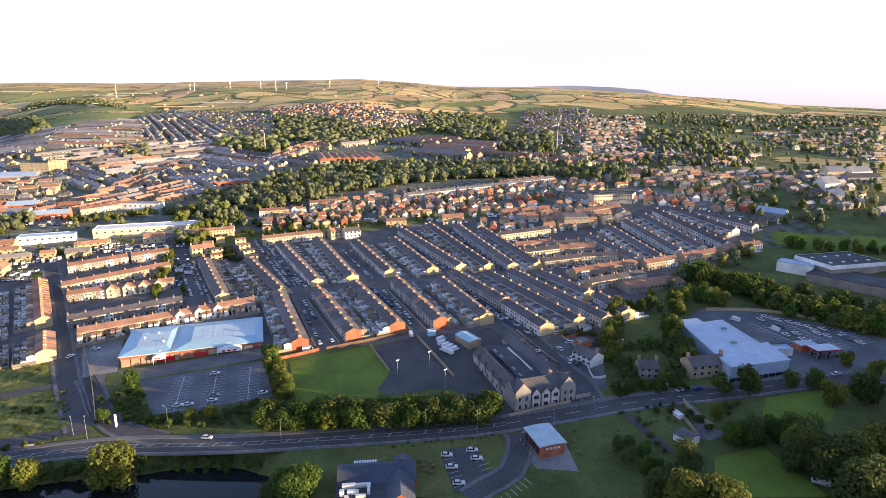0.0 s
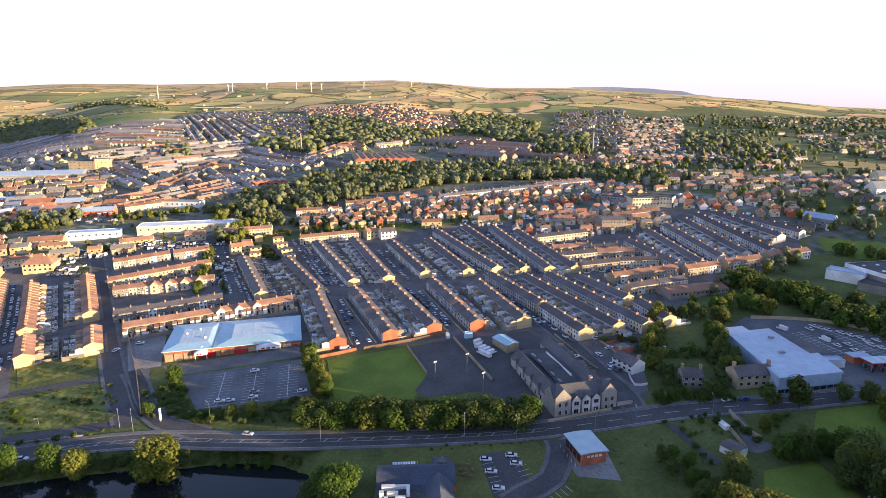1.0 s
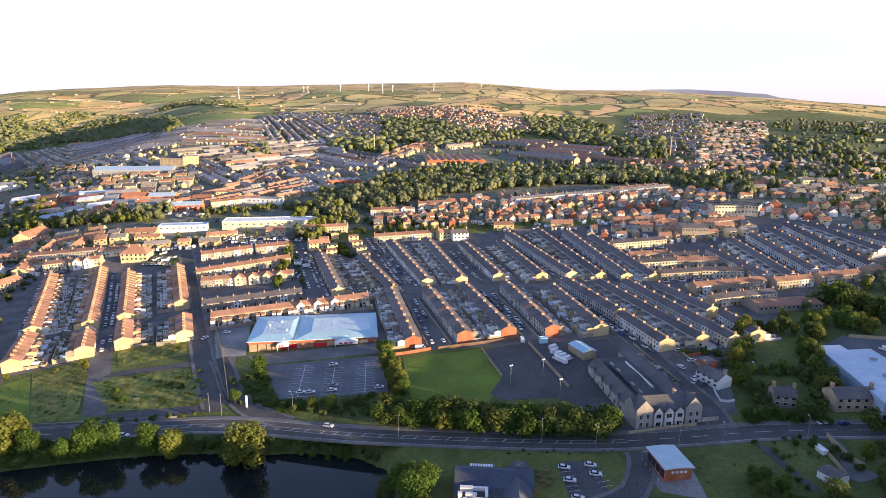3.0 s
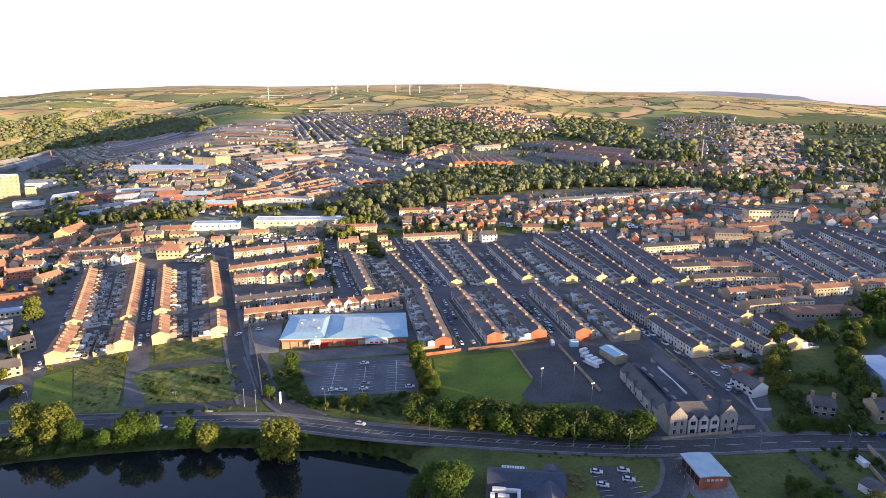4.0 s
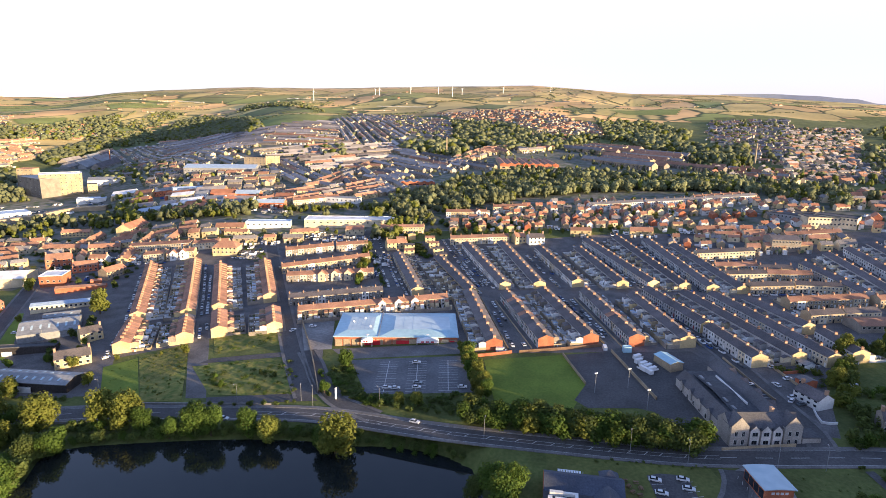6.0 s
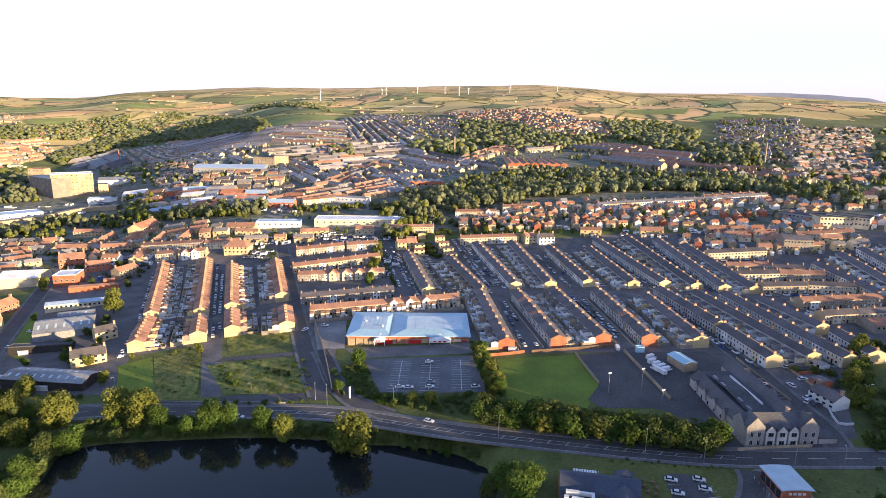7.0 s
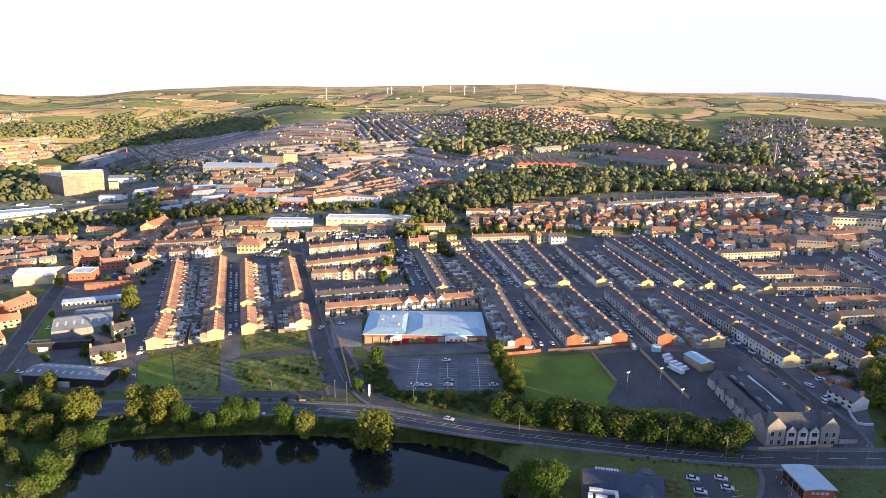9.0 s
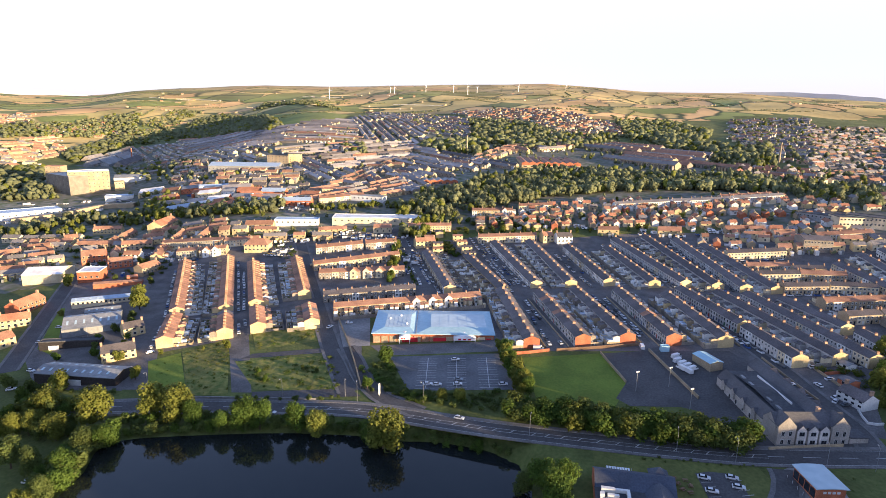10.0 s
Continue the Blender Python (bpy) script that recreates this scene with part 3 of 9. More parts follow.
sheet("lawn", [(-263.3, 209.3), (-253.5, 222.0), (-219.1, 184.5), (-235.8, 179.4)], 0.09, LAWN, label="green grass plot at the end of the terraces", category="grass")
sheet("lawn", [(-254.4, 223.9), (-239.5, 243.9), (-200.3, 189.1), (-218.5, 184.6)], 0.09, ROUGH_GRASS, label="rough dry grass on cleared ground", category="grass")
sheet("lawn", [(-218.7, 219.9), (-172.2, 239.0), (-151.0, 205.3), (-191.4, 196.5)], 0.09, ROUGH_GRASS, label="rough overgrown grass on cleared ground", category="grass")
sheet("pavement", [(-217.5, 223.0), (-174.0, 241.5), (-176.5, 247.0), (-214.5, 230.0)], 0.1, ROAD, label="worn asphalt lane across the cleared ground", category="lane")
sheet("lawn", [(-231.9, 255.4), (-197.1, 268.4), (-185.1, 254.2), (-216.0, 234.3)], 0.095, ROUGH_GRASS, label="weedy strip before the terrace gables", category="grass")
sheet("lawn", [(-336.3, 207.6), (-361.2, 237.1), (-383.6, 260.3), (-377.5, 261.6), (-336.9, 221.4), (-322.6, 203.6)], 0.09, LAWN, label="grass verge between road and workshops", category="grass")
sheet("lawn", [(-38.8, 187.3), (-19.8, 186.1), (18.2, 190.1), (22.3, 180.2), (18.1, 170.9), (13.7, 165.3), (-3.4, 158.0), (-10.8, 158.4), (-35.6, 159.8)], 0.06, DRY_LAWN, label="lawn round the pub car park", category="lawn")
sheet("lawn", [(44.0, 191.0), (68.2, 199.8), (77.1, 176.8), (77.3, 167.5), (48.1, 166.2), (43.4, 178.9)], 0.06, VERGE, label="unmown meadow beside the showroom", category="grass")
sheet("lawn", [(92.0, 276.3), (114.2, 296.9), (130.9, 299.4), (122.0, 266.9), (100.5, 244.1), (79.8, 245.7)], 0.08, VERGE, label="green paddock behind a stone house", category="lawn")
sheet("lawn", [(130.3, 209.4), (155.6, 214.3), (161.8, 209.4), (145.6, 191.9), (126.8, 185.7), (122.6, 197.3)], 0.08, LAWN, label="park lawn among large trees", category="lawn")
sheet("lawn", [(92.3, 172.7), (112.0, 178.0), (114.6, 165.3), (118.7, 151.3), (87.6, 153.0), (86.9, 161.1)], 0.08, LAWN, label="mown park lawn in evening shade", category="lawn")
sheet("car_park", [(-142.3, 243.3), (-88.9, 259.9), (-73.5, 225.1), (-121.4, 212.4)], 0.10, PARKING, label="asphalt car park with white bay lines", category="car park")
sheet("car_park", [(-3.6, 181.4), (0.9, 183.5), (6.7, 184.0), (9.9, 183.1), (11.4, 176.5), (13.4, 167.1), (11.1, 164.6), (13.2, 159.7), (0.9, 159.7), (-1.2, 170.5)], 0.115, ROAD, label="asphalt pub car park", category="car park")
sheet("car_park", [(23.4, 188.7), (30.7, 194.9), (42.5, 184.0), (43.8, 167.9), (29.7, 170.3)], 0.09, CONCRETE, label="pale paved showroom forecourt", category="forecourt")
sheet("car_park", [(145.6, 303.9), (165.2, 304.5), (202.6, 273.8), (217.3, 258.9), (200.2, 236.2), (176.5, 227.4), (150.3, 225.3), (123.8, 225.3), (126.1, 266.6), (125.7, 286.5)], 0.07, PARKING, label="supermarket car park asphalt", category="car park")
sheet("pavement", [(-15.5, 281.3), (4.3, 295.0), (36.6, 304.0), (59.7, 223.6), (57.8, 211.3), (21.9, 204.1), (2.2, 225.3), (-3.9, 226.7)], 0.03, ROAD, label="worn asphalt yards round the school", category="yard")
sheet("pavement", [(-191.2, 194.4), (-148.1, 208.1), (-140.0, 202.7), (-187.6, 189.1)], 0.1, ROAD, label="narrow asphalt lane beside the rough grass", category="lane")
sheet("lawn", [(-193.1, 448.5), (-137.5, 480.5), (-73.8, 485.6), (-7.8, 511.8), (64.6, 514.0), (68.1, 534.5), (-76.2, 515.2), (-200.3, 479.8)], 0.07, VERGE, label="green gardens between estate and terraces", category="garden")
sheet("pavement", [(96.0, 207.8), (99.3, 208.9), (99.8, 190.0), (103.4, 186.1), (95.4, 182.4), (92.2, 183.7)], 0.1, PAVING, label="pale stone lane between garden walls", category="lane")
sheet("pavement", [(151.5, 272.6), (163.0, 276.5), (163.9, 261.4), (154.9, 258.3)], 0.11, PAVING, label="pale paved island in the car park", category="pavement")
sheet("pavement", [(124.0, 225.3), (126.5, 231.2), (156.9, 236.3), (169.3, 237.6), (166.7, 230.7), (151.5, 227.2)], 0.12, PAVING, label="pale paved walk before the supermarket", category="pavement")
sheet("court", [(-36.9, 272.2), (-14.6, 280.5), (3.8, 235.2), (-3.9, 226.7), (-24.6, 222.5), (-30.4, 227.7), (-26.1, 242.7)], 0.10, ROAD, label="dark fenced games court", category="court")
sheet("court", [(-12.4, 278.3), (8.0, 273.2), (16.0, 245.0), (21.9, 213.8), (16.5, 219.6), (2.7, 240.5)], 0.095, ROAD, label="school playground asphalt", category="playground")

MAIN = smooth_line([(-287.1, 149.5), (-260.0, 161.9), (-232.4, 171.6), (-189.6, 181.1), (-145.2, 190.6), (-119.8, 192.2), (-94.7, 191.3), (-62.4, 191.5), (1.3, 194.9), (34.9, 200.4), (70.9, 208.7), (95.7, 212.7), (120.6, 215.4), (146.9, 219.7), (189.8, 222.4)], 6)
g = Geo()
ribbon(g, MAIN, 4.6, -4.6, 0.16)
tagged(new("road", g.mesh("road", ROAD)), "main road of worn grey asphalt", "road", kind="structure")
for a, b in ((6.5, 4.6), (-4.6, -6.0)):
    g = Geo()
    ribbon(g, MAIN, a, b, 0.3, skirt=0.35)
    tagged(new("pavement", g.mesh("pavement", PAVING)), "flagged pavement along the main road", "pavement", kind="structure")
g = Geo()
for i in range(0, len(MAIN) - 3, 2):
    if 0.22 < (i / len(MAIN)) < 0.62:
        for off in (1.0, -1.0):
            ribbon(g, MAIN[i:i + 3], off + 0.06, off - 0.06, 0.18)
        for j in (i, i + 1):
            d = (MAIN[j + 1] - MAIN[j]).normalized()
            s = Vector((-d.y, d.x))
            p, q = MAIN[j] - s, MAIN[j] + s + d * 1.6
            g.face([(r.x, r.y, land(r.x, r.y) + 0.183) for r in (p, p + d * 0.35, q + d * 0.35, q)])
    else:
        ribbon(g, MAIN[i:i + 2], 0.1, -0.1, 0.18)
    for off in (4.3, -4.3):
        ribbon(g, MAIN[i:i + 3], off + 0.06, off - 0.06, 0.18)
tagged(new("road_marking", g.mesh("road_marking", WHITE_LINE)), "white dashes and hatching on the main road", "road marking", kind="structure")

for name, pts, w in (("road", [(-110.4, 195.9), (-118.5, 199.1), (-132.5, 205.6), (-148.2, 221.1), (-157.9, 234.3), (-169.8, 248.7)], 3.6), ("road", [(-147.0, 205.2), (-163.0, 226.7), (-188.9, 263.6), (-256.4, 364.4), (-302.3, 431.8)], 4.2), ("road", [(25.8, 191.1), (25.8, 183.3), (20.9, 169.3), (11.5, 162.0), (5.6, 157.0)], 3.4), ("road", [(60.0, 211.2), (59.7, 223.6), (52.3, 247.8), (42.6, 280.6), (25.7, 326.9), (3.4, 401.9), (-35.8, 500.7)], 3.8), ("road", [(-325.6, 181.6), (-359.2, 224.5), (-406.4, 284.5), (-437.9, 324.5)], 4.2), ("footpath", [(70.7, 200.8), (74.8, 187.2), (79.1, 176.7)], 1.6)):
    line = smooth_line(pts, 5)
    g = Geo()
    ribbon(g, line, w, -w, 0.13)
    tagged(new(name, g.mesh(name, ROAD)), "narrow asphalt side road" if name == "road" else "pale gravel track", "road", kind="structure")
    if name == "road":
        for s in (1, -1):
            g = Geo()
            ribbon(g, line, s * w if s < 0 else w + 1.6, (s * w - 1.6) if s < 0 else w, 0.22, skirt=0.3)
            tagged(new("pavement", g.mesh("pavement", PAVING)), "narrow flagged pavement", "pavement", kind="structure")


# ---------------------------------------------------------------- terraced houses
EAVES, RIDGE, HALF, WIDE = 5.3, 7.05, 4.3, 4.7


def window_mesh(w, h):
    g = Geo()
    g.box(-w / 2, -0.05, 0, w / 2, 0.05, h, 0)
    g.box(-w / 2 + 0.08, -0.07, 0.08, -0.03, 0.0, h - 0.08, 1)
    g.box(0.03, -0.07, 0.08, w / 2 - 0.08, 0.0, h - 0.08, 1)
    g.box(-w / 2 - 0.1, -0.12, -0.16, w / 2 + 0.1, 0.02, -0.01, 2)
    return g.mesh("window", FRAME, GLASS, CONCRETE)


def house_meshes():
    made = {}
    for key, side, front in (("brick", BRICK, PALE_STONE), ("stone", STONE, STONE), ("dark", DARK_STONE, DARK_STONE), ("cream", SUN_RENDER, RENDER), ("buff", SUN_RENDER, PALE_STONE), ("white", WHITE_WALL, WHITE_WALL)):
        g = Geo()
        g.gable_wall(-WIDE / 2, WIDE / 2, -HALF, HALF, -1.5, EAVES, RIDGE, 1, ends=0)
        made["wall", key] = g.mesh("wall", side, front)
        g = Geo()
        g.gable_wall(-1.1, 1.1, 0, 3.8, -1.2, 4.4, 4.9, 0)
        made["wing", key] = g.mesh("rear_wing", side)
    for deep in (7.2, 10.0):
        g = Geo()
        for x in (-WIDE / 2, WIDE / 2 - 0.25):
            g.box(x, HALF, -1.2, x + 0.25, HALF + deep, 1.8)
        g.box(-WIDE / 2, HALF + deep - 0.25, -1.2, WIDE / 2, HALF + deep, 2.0)
        for k, m in enumerate((STONE, WHITE_WALL, DARK_STONE)):
            made["yard", deep, k] = g.mesh("yard_wall", m)
        for key, m in (("flags", PAVING), ("concrete", CONCRETE), ("grass", VERGE), ("tarmac", ROAD)):
            g = Geo()
            g.box(-WIDE / 2 + 0.25, HALF, -1, WIDE / 2 - 0.25, HALF + deep - 0.25, 0.12)
            made["floor", key, deep] = g.mesh("yard_floor", m)
        for k in range(6):
            r = random.Random(k + int(deep))
            g = Geo()
            for j in range(r.randint(6, 11) if deep < 8 else r.randint(11, 17)):
                x, y = r.uniform(-1.9, 1.5), r.uniform(HALF + 0.6, HALF + deep - 1.6)
                w, d, h = r.uniform(0.3, 1.2), r.uniform(0.3, 1.2), r.uniform(0.4, 2.2)
                g.box(x, y, 0.1, x + w, y + d, h, r.choice((0, 0, 1, 2, 3, 4)))
            for j in range(r.randint(2, 4) if deep < 8 else r.randint(4, 7)):
                x, y, w, h = r.uniform(-1.7, 1.7), r.uniform(HALF + 1.5, HALF + deep - 0.8), r.uniform(0.35, 0.8), r.uniform(0.7, 2.2)
                ring = [(x + w * r.uniform(0.7, 1.2) * math.cos(a), y + w * r.uniform(0.7, 1.2) * math.sin(a)) for a in (0, 1.05, 2.1, 3.14, 4.2, 5.24)]
                g.solid([(px, py, 0.1) for px, py in ring] + [(x + (px - x) * 1.15, y + (py - y) * 1.15, h * r.uniform(0.45, 0.7)) for px, py in ring] + [(x, y, h)],
                        [(i, (i + 1) % 6, 6 + (i + 1) % 6, 6 + i) for i in range(6)] + [(6 + i, 6 + (i + 1) % 6, 12) for i in range(6)], 5)
            for j in range(r.randint(5, 9)):
                x, y = r.uniform(-2.0, 1.8), r.uniform(HALF + 0.4, HALF + deep - 0.8)
                g.box(x, y, 0.1, x + r.uniform(0.2, 0.5), y + r.uniform(0.2, 0.5), r.uniform(0.6, 1.3), r.choice((0, 1, 4, 4)))
            made["clutter", k, deep] = g.mesh("yard_clutter", WHITE_PAINT, TIMBER, CONCRETE, GREY_ROOF, DARK_CLAD, LEAF_DARK)
    for key, m in (("white", WHITE_WALL), ("cream", RENDER)):
        g = Geo()
        g.box(-1.0, 0, -1, 1.0, 2.6, 2.5)
        g.box(-1.05, -0.05, 2.5, 1.05, 2.65, 2.62, 1)
        made["lean", key] = g.mesh("lean_to", m, METAL_ROOF if key == "white" else GREY_ROOF)
    for key, m in (("slate", SLATE), ("brown", BROWN_TILE)):
        g = Geo()
        g.gable_roof(-WIDE / 2, WIDE / 2, -HALF, HALF, EAVES, RIDGE)
        g.box(-WIDE / 2, -0.12, RIDGE + 0.1, WIDE / 2, 0.12, RIDGE + 0.28)
        made["roof", key] = g.mesh("roof", m)
        g = Geo()
        g.gable_roof(-1.1, 1.1, 0, 3.8, 4.4, 4.9, 0.15, 0.12)
        made["wing_roof", key] = g.mesh("wing_roof", m)
    g = Geo()
    g.box(-0.34, -0.75, RIDGE - 0.7, 0.34, 0.75, RIDGE + 1.0)
    g.box(-0.41, -0.82, RIDGE + 1.0, 0.41, 0.82, RIDGE + 1.14)
    for y in (-0.5, 0.0, 0.5):
        g.tube(0, y, RIDGE + 1.14, RIDGE + 1.6, 0.14, 0.11, 6, 1)
    made["chimney"] = g.mesh("chimney", CHIMNEY, POT)
    made["window"] = window_mesh(1.15, 1.5)
    g = Geo()
    g.box(-0.5, -0.06, 0, 0.5, 0.05, 2.1)
    g.box(-0.62, -0.1, 2.1, 0.62, 0.05, 2.3, 1)
    made["door"] = g.mesh("door", DOOR, CONCRETE)
    g = Geo()
    g.box(-0.9, 0, -1, 0.9, 2.2, 2.0)
    g.box(-1.0, -0.1, 2.0, 1.0, 2.3, 2.14, 1)
    made["shed"] = g.mesh("outhouse", WHITE_WALL, GREY_ROOF)
    return made


HOUSE = house_meshes()
KIND_WORDS = {"brick": "red brick and stone", "stone": "buff sandstone", "dark": "soot-dark stone", "cream": "cream rendered", "buff": "sun-yellow-gabled stone", "white": "white rendered"}
rng = random.Random(7)


def row_frame(x0, y0, x1, y1, front):
    """Length, turn and steps of a row; front 'r' or 'l' as one looks from its first end to its second."""
    d = Vector((x1 - x0, y1 - y0))
    a = math.degrees(math.atan2(d.y, d.x))
    return d.length, d.normalized(), a + (0 if front == "r" else 180)


def terrace(x0, y0, x1, y1, front, wall, roof, yards=7.2, group="terraced houses in rows", odd=0.12):
    """A row of separate terraced houses."""
    length, d, a = row_frame(x0, y0, x1, y1, front)
    n = max(2, round(length / WIDE))
    slope = (land(x1, y1) - land(x0, y0)) / length * (1 if front == "r" else -1)
    lean = Matrix(((1, 0, 0, 0), (0, 1, 0, 0), (slope, 0, 1, 0), (0, 0, 0, 1)))
    tops = {}
    for r in ("slate", "brown"):
        tops[r] = HOUSE["roof", r]
        if wall != "cream":
            tops[r] = HOUSE["roof", r].copy()
            tops[r].transform(lean)
    for i in range(n):
        t = (i + 0.5) / n * length
        w = wall if rng.random() > odd or i in (0, n - 1) else rng.choice(("cream", "white", "stone"))
        r = roof if rng.random() > 0.08 else rng.choice(("slate", "brown"))
        x, y = x0 + d.x * t, y0 + d.y * t
        cover = "grey slate" if r == "slate" else "brown tiled"
        h = root("terraced_house", place(x, y, a), f"{KIND_WORDS[w]} terraced house under a {cover} roof", "house", group, (length / n / WIDE, 1, 1))
        part("wall", HOUSE["wall", w], h)
        top = part("roof", tops[r], h)
        if i % 2 == 0 or i == n - 1 or wall == "cream":
            part("chimney", HOUSE["chimney"], top, pose(-WIDE / 2 + (0.5 if i == 0 else 0), 0, 0), "stone chimney stack with clay pots")
        for px, pz in ((-1.15, 3.2), (1.15, 3.2), (-1.0, 0.85)):
            part("window", HOUSE["window"], h, pose(px, -HALF, pz))
        part("door", HOUSE["door"], h, pose(1.2, -HALF, 0), "painted panel door")
        if yards:
            s = 1.1 if i % 2 else -1.1
            wing = part("rear_wing", HOUSE["wing", rng.choice(("stone", "dark", "white", "white", "dark" if w == "brick" else w))], h, pose(s, HALF, 0))
            part("wing_roof", HOUSE["wing_roof", r], wing)
            part("yard_wall", HOUSE["yard", yards, rng.choice((0, 0, 1, 2, 2))], h)
            floor = part("yard_floor", HOUSE["floor", rng.choice(("flags", "concrete", "tarmac", "tarmac", "grass")), yards], h)
            tagged(part("yard_clutter", HOUSE["clutter", rng.randrange(6), yards], floor, None, "bins, sheds and boxes in the yard"), kind="stuff")
            if rng.random() < 0.55:
                part("lean_to", HOUSE["lean", rng.choice(("white", "cream"))], h, pose(s, HALF + 3.8, 0), "pale lean-to extension")
            if rng.random() < 0.6:
                part("outhouse", HOUSE["shed"], h, pose(-s * 0.9, HALF + yards - 2.7, 0), "pale outhouse with a sheet roof")


def kerb_strip(x0, y0, x1, y1, front, out=0.0):
    """The flagged footway before a row, a low step above the street."""
    side = 1 if front == "l" else -1
    line = smooth_line([(x0, y0), (x1, y1)], 12)
    g = Geo()
    a, b = side * (HALF + 0.05 + out), side * (HALF + 2.0 + out)
    ribbon(g, line, max(a, b), min(a, b), 0.2, skirt=0.3)
    tagged(new("pavement", g.mesh("pavement", PAVING)), "flagged footway before a terrace", "pavement", kind="structure")


def terrace_block(x0, y0, x1, y1, front, walls, roof, eaves=EAVES, half=HALF, wings=True, label="", gables=(), ends=None, wing=1, yard=7.0):
    """A whole terrace seen from afar as one thing: walls with their windows, roof, chimneys, rear wings."""
    length, d, a = row_frame(x0, y0, x1, y1, front)
    n = max(2, round(length / WIDE))
    ridge, step = eaves + half * 0.41, length / n
    m = place((x0 + x1) / 2, (y0 + y1) / 2, a)
    slope = (land(x1, y1) - land(x0, y0)) / length * (1 if front == "r" else -1)
    m = m @ Matrix(((1, 0, 0, 0), (0, 1, 0, 0), (slope, 0, 1, 0), (0, 0, 0, 1)))
    ob = root("terrace", pose(0, 0, 0), label or f"terrace of small houses under {'slate' if roof is SLATE else 'tiled'} roofs", "terrace", "distant terraces")
    g = Geo(m)
    g.gable_wall(-length / 2, length / 2, -half, half, -2, eaves, ridge, 0, ends=ends)
    for i in range(n):
        x = -length / 2 + (i + 0.5) * step
        tone = rng.choice((0, 0, 0, 0, 0, 0, 3, 4))
        if tone:
            g.box(x - step / 2, -half - 0.04, -1, x + step / 2, -half + 0.05, eaves - 0.1, tone)
        for px, z0, z1, w in ((-1.1, 3.2, 4.6, 0.56), (1.1, 3.2, 4.6, 0.56), (-1.0, 0.9, 2.3, 0.7)):
            g.box(x + px - w, -half - 0.09, z0, x + px + w, -half, z1, 2)
            g.box(x + px - w + 0.14, -half - 0.12, z0 + 0.14, x + px - 0.05, -half, z1 - 0.14, 1)
            g.box(x + px + 0.05, -half - 0.12, z0 + 0.14, x + px + w - 0.14, -half, z1 - 0.14, 1)
        g.box(x + 0.75, -half - 0.1, 0, x + 1.65, -half, 2.1, 2 if i % 2 else 1)
    part("wall", g.mesh("wall", walls, GLASS, FRAME, RENDER, WHITE_WALL, SUN_RENDER), ob)
    g = Geo(m)
    g.gable_roof(-length / 2, length / 2, -half, half, eaves, ridge)
    top = part("roof", g.mesh("roof", roof), ob)
    for k in gables:
        gm = m @ pose(-length / 2 + k * length, -half, 0, 0, 0, 90)
        b = Geo(gm)
        b.gable_wall(-1.2, half, -2.4, 2.4, -1, eaves + 0.2, eaves + 2.3)
        part("front_gable", b.mesh("front_gable", RENDER if walls is DARK_STONE else WHITE_WALL), ob)
        b = Geo(gm)
        b.gable_roof(-1.2, half, -2.4, 2.4, eaves + 0.2, eaves + 2.3, 0.3)
        part("gable_roof", b.mesh("gable_roof", roof), ob)
        for z in (0.9, 3.6):
            part("window", HOUSE["window"], ob, m @ pose(-length / 2 + k * length, -half - 1.2, z))
    me = None
    for i in range(0, n + 1, 2):
        x = min(max(-length / 2 + i * step, -length / 2 + 0.5), length / 2 - 0.5)
        if me is None:
            g = Geo()
            g.box(-0.34, -0.7, -0.7, 0.34, 0.7, 0.95)
            g.box(-0.4, -0.76, 0.95, 0.4, 0.76, 1.08)
            for y in (-0.45, 0.0, 0.45):
                g.tube(0, y, 1.08, 1.5, 0.13, 0.1, 6, 1)
            me = g.mesh("chimney", CHIMNEY, POT)
        part("chimney", me, top, m @ pose(x, 0, ridge))
    if wings:
        g = Geo(m @ Matrix.Rotation(math.pi if wing < 0 else 0, 4, "Z"))
        r = Geo(g.m)
        for i in range(n):
            x = -length / 2 + (i + 0.5) * step + (0.9 if i % 2 else -0.9)
            deep = rng.uniform(3.0, 4.4)
            g.box(x - 1.15, half, -1, x + 1.15, half + deep, 3.9, rng.choice((0, 1, 1, 2)))
            r.gable_roof(x - 1.15, x + 1.15, half - 0.2, half + deep, 3.9, 4.7, 0.15, 0.12)
            f = rng.choice((3, 4, 7, 7, 5))
            g.box(-length / 2 + i * step + 0.15, half, -0.9, -length / 2 + (i + 1) * step - 0.15, half + yard - 0.15, 0.12, f)
            if rng.random() < 0.6:
                g.box(x - 2.6, half + yard - 3.4, -1, x - 1.2, half + yard - 1.0, 2.1, rng.choice((1, 2, 2)))
            for j in range(rng.randint(5, 9)):
                bx, by = -length / 2 + i * step + rng.uniform(0.3, step - 1.4), half + rng.uniform(0.5, yard - 1.4)
                g.box(bx, by, 0.1, bx + rng.uniform(0.3, 1.1), by + rng.uniform(0.3, 1.1), rng.uniform(0.5, 2.1), rng.choice((1, 1, 8, 4, 2, 6)))
            for j in range(rng.randint(1, 3)):
                bx, by, w, h = -length / 2 + i * step + rng.uniform(0.6, step - 0.6), half + rng.uniform(2.0, yard - 0.9), rng.uniform(0.4, 0.9), rng.uniform(0.8, 2.4)
